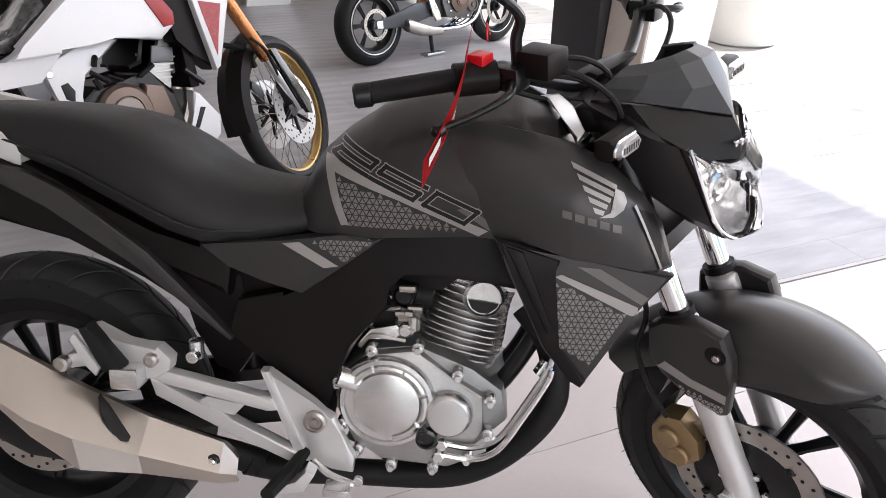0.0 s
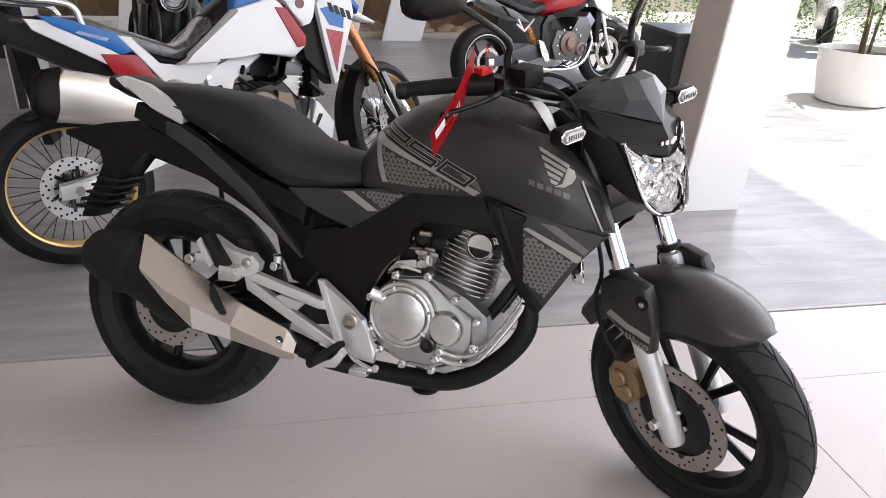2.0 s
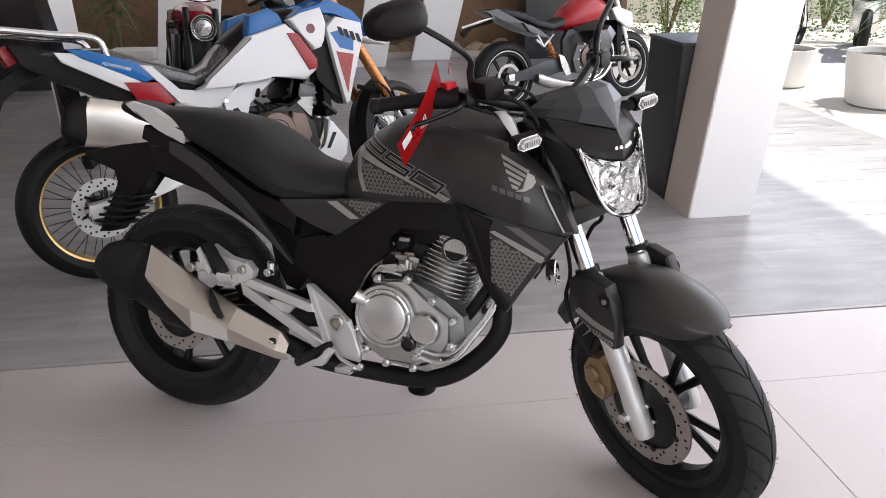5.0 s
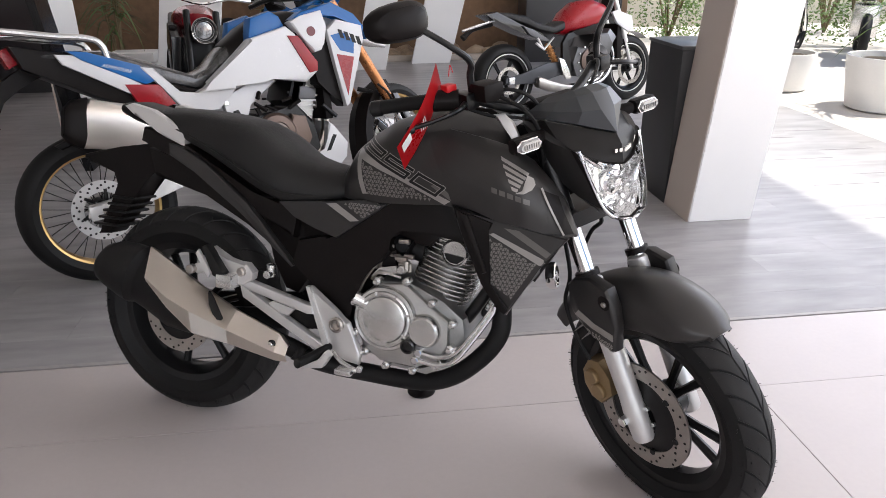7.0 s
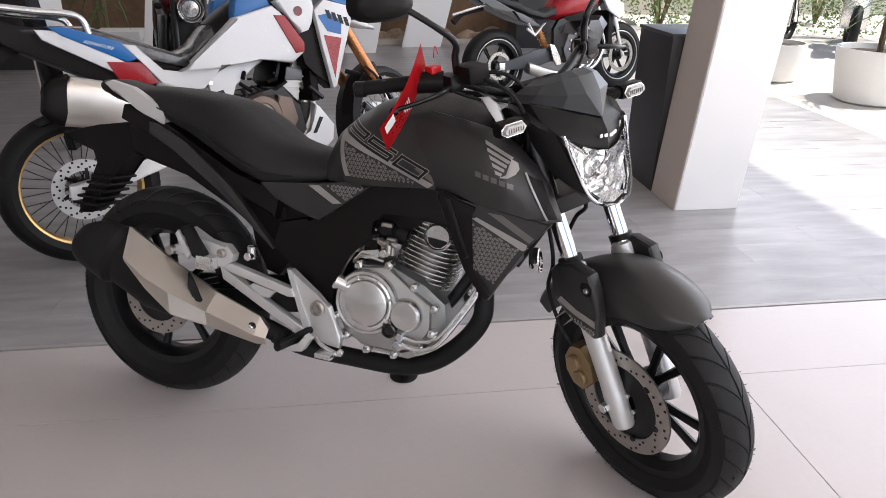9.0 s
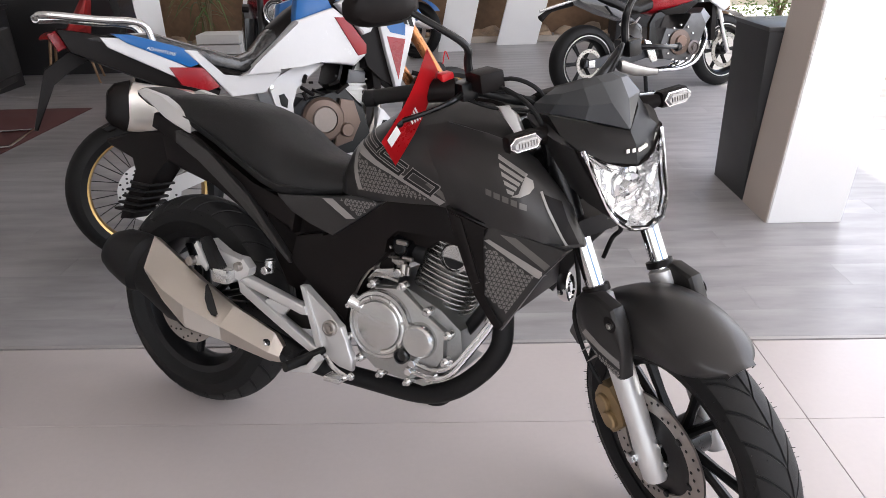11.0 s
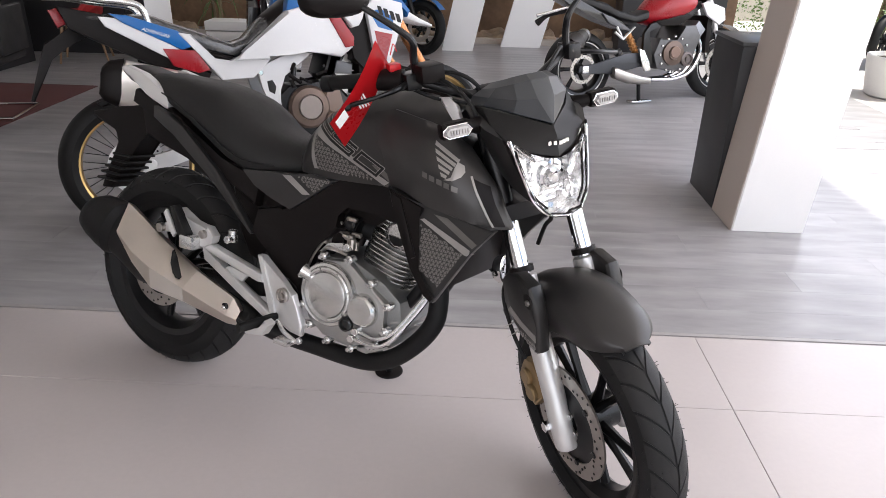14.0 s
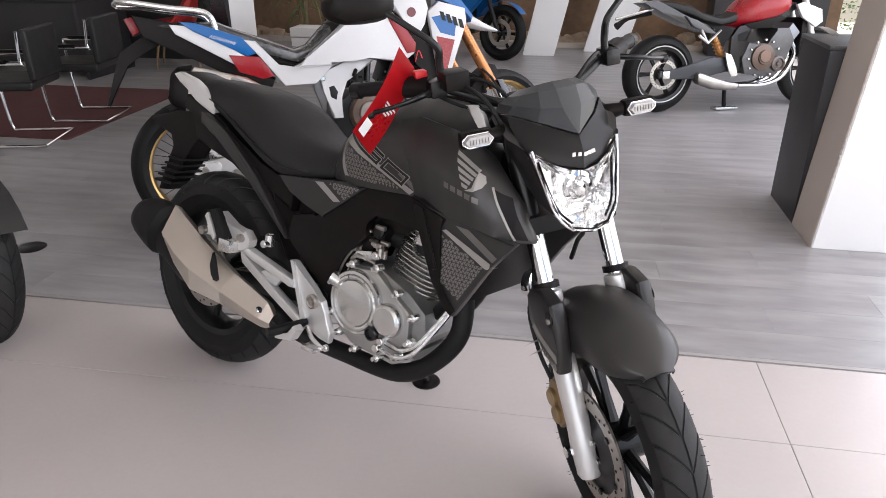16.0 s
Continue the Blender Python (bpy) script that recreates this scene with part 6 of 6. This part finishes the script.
part("body", cabm, CHARCOAL, cab)
part("top", box(.45, .81, 4.10, 4.53, .831, .85, .003), mat("dark_top", (.06, .06, .062), .3), cab)
for x0, x1, y, lean in ((-1.20, -.84, 9.0, 12), (-.50, -.02, 9.42, 14), (-3.1, -2.55, 7.6, 10)):
    tagged(finish(slanted(x0, x1, y, y + .08, 2.6, lean), "leaning_board", WHITE_PAINT), "slanting white display board standing on the floor", "board", group="display boards")

# glass cabinet at the far end beyond the pillar
gc = thing("glass_cabinet", "dark glass-fronted cabinet with shelves", "cabinet")
part("frame", box(.9, 2.1, 9.3, 9.75, 0, .9, .006), CHARCOAL, gc)
part("back", box(.9, 2.1, 9.72, 9.75, .9, 2.3, .004), mat("dark_green_glass", (.05, .065, .065), .2), gc)
for z in (1.25, 1.65, 2.05):
    part("shelf", box(.92, 2.08, 9.34, 9.72, z, z + .02, .003), mat("shelf_edge", (.35, .40, .40), .2), gc)
for x in (.9, 1.5, 2.07):
    part("post", box(x, x + .03, 9.3, 9.33, .9, 2.3, .003), CAST_ALU, gc)
part("box", box(1.1, 1.35, 9.4, 9.6, 1.272, 1.36, .008), WHITE_PAINT, gc)

# rock bed along the far wall
rocks = bmesh.new()
rnd = random.Random(31)
for i in range(150):
    x, y, r = rnd.uniform(-5.5, 2.2), rnd.uniform(9.75, 10.3), rnd.uniform(.04, .13)
    g = bmesh.ops.create_icosphere(rocks, subdivisions=2, radius=r, matrix=Matrix.Translation((x, y, r * .45)) @ Matrix.Diagonal((1, rnd.uniform(.7, 1.1), rnd.uniform(.5, .8), 1)))
    for v in g["verts"]:
        v.co += noise.noise_vector(v.co * 9) * r * .35
tagged(finish(rocks, "rock_bed", mat("garden_stone", (.36, .27, .19), .85, 0, .45, 6, 60, .5, 60)), "rounded brown stones along the wall foot", "stones", kind="stuff")
slab("rock_kerb", -6, 2.3, 9.62, 9.70, 0, .07, mat("kerb", (.42, .37, .32), .8, 0, .15, 6, 60), "low kerb in front of the rock bed", "kerb", .006)

# plants inside and out
LEAF = mat("palm_leaf", (.07, .13, .025), .45, 0, .35, 8, 60)
LEAF_SUN = mat("shrub_leaf", (.10, .17, .03), .5, 0, .4, 5, 40)
STEM = mat("plant_stem", (.16, .12, .06), .7, 0, .3, 20, 100)


def blade(bm, p, d, length, w, droop, rnd):
    d = d.normalized()
    side = d.cross(Vector((0, 0, 1))).normalized()
    prev = None
    for k in range(5):
        u = k / 4
        c = p + d * (length * u) + Vector((0, 0, -droop * length * u * u))
        ww = w * (1 - u) ** .7 * (.5 + .5 * min(1, u * 4))
        cur = (bm.verts.new(c - side * ww), bm.verts.new(c + side * ww + Vector((0, 0, .3 * ww))))
        if prev:
            bm.faces.new((prev[0], prev[1], cur[1], cur[0]))
        prev = cur


def palm(name, at_, h, n, length, seed, leaf, label):
    rnd = random.Random(seed)
    e = thing(name, label, "plant", pose(*at_))
    st, bm = bmesh.new(), bmesh.new()
    for j in range(max(3, n // 14)):
        a = rnd.uniform(0, 6.28)
        top = Vector((math.cos(a) * .12, math.sin(a) * .12, h * rnd.uniform(.5, 1)))
        tube([(math.cos(a) * .04, math.sin(a) * .04, 0), top * .5 + Vector((0, 0, .02)), top], [.016, .008], 6, 3, st)
        for i in range(14):
            b = rnd.uniform(0, 6.28)
            blade(bm, top * rnd.uniform(.55, 1), Vector((math.cos(b), math.sin(b), rnd.uniform(-.1, 1.0))), length * rnd.uniform(.6, 1.1), .014, rnd.uniform(.3, .9), rnd)
    part("stem", st, STEM, e)
    tagged(part("leaf", bm, leaf, e), kind="stuff")
    return e


palm("palm_plant", (-3.64, 8.5, 0), 1.3, 70, .55, 41, LEAF, "leafy green palm in front of the stone wall")
palm("palm_plant", (-2.15, 9.5, 0), .9, 42, .35, 44, LEAF, "small leafy plant in front of the stone wall")


def shrub(at_, r, h, seed, n, label):
    rnd = random.Random(seed)
    e = thing("shrub", label, "shrub", pose(*at_))
    st, bm = bmesh.new(), bmesh.new()
    for i in range(12):
        a = rnd.uniform(0, 6.28)
        tube([(0, 0, 0), (math.cos(a) * r * .3, math.sin(a) * r * .3, h * .5), (math.cos(a) * r * .7, math.sin(a) * r * .7, h * rnd.uniform(.6, 1))], [.02, .005], 5, 3, st)
    for i in range(n):
        a, u, q = rnd.uniform(0, 6.28), rnd.uniform(.05, 1), rnd.uniform(.2, 1) ** .5
        rr = r * q * (.65 + .35 * math.sin(3 * a + seed))
        c = Vector((math.cos(a) * rr, math.sin(a) * rr, h * u * (1.05 - .35 * q)))
        d = Vector((rnd.uniform(-1, 1), rnd.uniform(-1, 1), rnd.uniform(-.3, 1))).normalized()
        s = d.orthogonal().normalized()
        l = rnd.uniform(.03, .07)
        vs = [bm.verts.new(c), bm.verts.new(c + d * l * .5 + s * l * .28), bm.verts.new(c + d * l), bm.verts.new(c + d * l * .5 - s * l * .28)]
        bm.faces.new(vs)
    part("branch", st, STEM, e)
    tagged(part("leaf", bm, LEAF_SUN, e), kind="stuff")
    return e


POT = mat("white_pot", (.78, .77, .75), .5, 0, .04, 3, 60)
for i, (x, y, s) in enumerate(((3.40, 6.22, 1.0), (3.06, 7.25, .8))):
    p = thing("planter", "round white planter standing on the paving", "planter", pose(x, y, -.012), group="white planters")
    part("pot", lathe([(0, 0), (.26 * s, 0), (.30 * s, .02), (.36 * s, .40 * s), (.36 * s, .46 * s), (.33 * s, .46 * s), (.32 * s, .40 * s), (0, .39 * s)], "z", steps=36), POT, p)
    part("soil", cyl(.32 * s, .01, "z", (0, 0, .405 * s), 28), mat("soil", (.06, .045, .03), .95, 0, .3, 20, 200), p)
    palm("potted_palm", (x, y, .39 * s - .012), 1.2, 56, .55, 50 + i, LEAF_SUN, "yellow-green palm growing in a white planter")
for i, (x, y, r, h) in enumerate(((4.6, 10.6, .9, 1.7), (5.9, 10.0, 1.0, 2.0), (7.3, 9.6, 1.1, 2.2), (3.6, 11.2, .8, 1.6), (8.6, 8.4, 1.2, 2.2), (6.6, 11.8, 1.3, 2.6), (9.8, 6.8, 1.2, 2.0))):
    shrub((x, y, -.03), r, h, 60 + i, 2600, "bushy green shrub along the sunlit yard")
slab("yard_wall", 2.9, 14, 13.2, 13.4, -.05, 2.6, mat("yard_wall_paint", (.62, .58, .5), .8, 0, .12, 2, 30), "pale yard wall behind the shrubs", "wall")


def parked(at_, yaw):
    e = thing("parked_motorcycle", "dark motorcycle parked outside in the sun", "motorcycle", pose(*at_, 0, 0, yaw))
    for x in (0, 1.3):
        w = part("wheel", cast_rim(.215, .04, 6, .04, .1), BLACK_METAL, e)
        w.matrix_basis = pose(x, 0, .295)
        cast_spokes(w, .215, 6, .04, .1, .013)
        part("tyre", tyre_mesh(.295, .21, .055), RUBBER, w)
    part("tank", loft([ring_sect(x, w_, z, 16) for x, w_, z in ((.5, .1, (.70, .80)), (.7, .15, (.68, .92)), (.95, .15, (.70, .95)), (1.1, .1, (.78, .9)))]), DARK_GLOSS, e)
    part("seat", loft([ring_sect(x, w_, z, 16) for x, w_, z in ((-.25, .07, (.84, .90)), (.1, .12, (.74, .83)), (.52, .11, (.70, .78)))]), SEAT_VINYL, e)
    part("engine", box(.5, .95, -.15, .15, .26, .66, .03), CAST_ALU, e)
    part("fork", tube([(1.05, -.09, .98), (1.3, -.09, .3)], .025, 10, 0), CHROME, e)
    part("headlamp", lathe([(0, .05), (.07, .04), (.09, 0), (.07, -.06), (0, -.08)], "x", (1.15, 0, .9), 20), CHROME, e)
    part("handlebar", tube([(.92, -.35, 1.02), (1.02, 0, 1.0), (.92, .35, 1.02)], .012, 8, 4), CHROME, e)
    return e


parked((3.7, 8.8, -.012), 40), parked((4.9, 8.6, -.012), 55)

# free-standing panel behind the adventure motorcycle
panel = thing("partition_panel", "white upright partition panel with a black end post", "panel", pose(-3.36, 6.133, 0))
wp = part("panel_face", box(0, .24, 0, .05, 0, 2.5, .003), WHITE_PAINT, panel)
wp.matrix_basis = pose(0, 0, 0, 0, 0, 62)
bp_ = part("end_post", box(.003, .062, -.035, .0, 0, 2.5, .003), CHARCOAL, panel, "black end post")
bp_.matrix_basis = pose(0, 0, 0, 0, 0, 201)
ep = part("edge_strip", box(.065, .077, -.035, .004, 0, 2.5, .002), BEIGE_PAINT, panel, "pale edge strip")
ep.matrix_basis = pose(0, 0, 0, 0, 0, 201)

# ---- office corner: carpet, chairs, desk ----
rug = tagged(finish(box(-7.9, -4.04, 4.85, 6.5, .0005, .008, .003), "rug", CARPET), "dark red-brown carpet under the chairs", "carpet")


def cantilever_chair(m):
    e = thing("office_chair", "black leather cantilever chair with chrome sled frame", "chair", m, group="visitor chairs")
    for s in (-1, 1):
        y = s * .25
        part("chrome_frame", tube([(-.22, y, .82), (-.20, y, .62), (-.19, y, .60), (.20, y, .60), (.24, y, .58), (.24, y, .44), (.22, y, .10), (.20, y, .018), (.15, y, .013), (-.24, y, .013)], .0115, 10, 3), CHROME, e)
    part("cross_bar", tube([(-.24, -.25, .013), (-.24, .25, .013)], .0115, 10, 0), CHROME, e)
    part("seat", box(-.24, .25, -.24, .24, .41, .475, .025, seg=3), LEATHER, e)
    bk_ = box(-.275, -.225, -.24, .24, .48, .83, .02, seg=3)
    part("backrest", bk_, LEATHER, e)
    for s in (-1, 1):
        part("arm_pad", box(-.10, .20, s * .25 - .022, s * .25 + .022, .612, .632, .008), BLACK_PLASTIC, e)
    return e


ch = cantilever_chair(pose(-4.31, 4.80, .008, 0, 0, 195) @ Matrix.Scale(.9, 4))
copy_thing(ch, pose(-4.30, 5.50, .008, 0, 0, 190))
rc = thing("red_chair", "red moulded shell chair with wooden legs", "chair", pose(-4.75, 7.7, 0, 0, 0, 200))
part("shell", loft([ring_sect(x, w, z, 16) for x, w, z in ((-.25, .20, (.70, .84)), (-.2, .24, (.44, .80)), (.0, .25, (.42, .50)), (.22, .22, (.43, .47)))]), mat("red_shell", (.35, .02, .02), .4), rc)
for sx in (-1, 1):
    for sy in (-1, 1):
        part("leg", tube([(sx * .14, sy * .14, .43), (sx * .22, sy * .20, 0)], [.016, .010], 8, 0), mat("leg_wood", (.25, .15, .08), .5), rc)
ds = thing("desk", "dark desk with papers", "desk", pose(-6.0, 7.2, 0))
part("top", box(-.8, .8, -.4, .4, .71, .75, .006), CHARCOAL, ds)
part("side_panel", box(-.78, -.74, -.38, .38, .0, .71, .004), CHARCOAL, ds)
part("side_panel", box(.74, .78, -.38, .38, .0, .71, .004), CHARCOAL, ds)
part("front_panel", box(-.74, .74, -.36, -.33, .15, .71, .004), CHARCOAL, ds)
for i in range(4):
    tagged(finish(box(-3.55 - .01 * i, -3.15, 7.9, 8.2, .0 + .10 * i + .002, .09 + .10 * i, .004), "box_carton", WHITE_PAINT), "white carton in a stack on the floor", "box", group="stacked cartons")
slab("wall_dark_screen", -6.6, -4.2, 8.1, 8.2, 0, 2.5, CHARCOAL, "dark partition behind the office corner", "wall")
tagged(finish(box(-5.3, -4.75, 4.0, 4.05, 0, 1.5, .006), "display_board", WHITE_PAINT), "white standing board beside the chairs", "board")
bd = slanted(-2.98, -2.93, 5.2, 5.4, 2.2, -7)
tagged(finish(bd, "banner_stand", DARK_GLOSS), "black leaning banner stand on the floor", "banner stand")
tagged(finish(lathe([(0, .006), (.06, .006), (.066, .002), (.066, 0), (0, 0)], "z", (-3.035, 3.206, 0), 32), "floor_cover", BLACK_METAL), "round dark floor outlet cover in the vinyl", "floor cover")

# ---- ceiling lamps and glazing mullions that close the room ----
for x in (-6, -4, -2, 0):
    for y in (0.5, 4.0, 7.5):
        l = thing("ceiling_panel_light", "square recessed ceiling light", "light", pose(x, y, 3.385), group="ceiling lights")
        part("frame", box(-.3, .3, -.3, .3, 0, .014, .003), WHITE_PAINT, l)

# ---- floor tiles, one piece each ----
fl = tagged(new("floor_tiles"), "cream porcelain floor tiles with thin joints", "floor", kind="structure")
JOINT = .0008
xs = [-8.0, -5.6, -3.2, 0.0, 2.4, 2.6]
ys = [-4.2, -2.422, -1.222, -.022, 1.178, 2.378, 2.792]
for x0, x1 in zip(xs, xs[1:]):
    for y0, y1 in zip(ys, ys[1:]):
        part("tile", box(x0 + JOINT, x1 - JOINT, y0 + JOINT, y1 - JOINT, -.0035, 0.0, .0008, seg=1), TILE, fl, smooth=False)

# ---- vinyl planks, one piece each ----
PLANKS = bpy.data.objects["floor_vinyl"]
PL, PW = 1.22, .182
plank = box(0.0002, PL - .0002, .0002, PW - .0002, .0004, .0022, .0003, seg=1)
plank_mesh = bpy.data.meshes.new("plank")
plank.to_mesh(plank_mesh)
plank.free()
plank_mesh.materials.append(VINYL)
rnd = random.Random(77)
row = 0
y = BORDER + .016
while y < 8.9:
    x = -5.2 + (row * .43) % PL
    while x < 2.5 - PL:
        o = new("plank", plank_mesh)
        o.parent = PLANKS
        o.location = (x, y, 0)
        x += PL
    y += PW
    row += 1
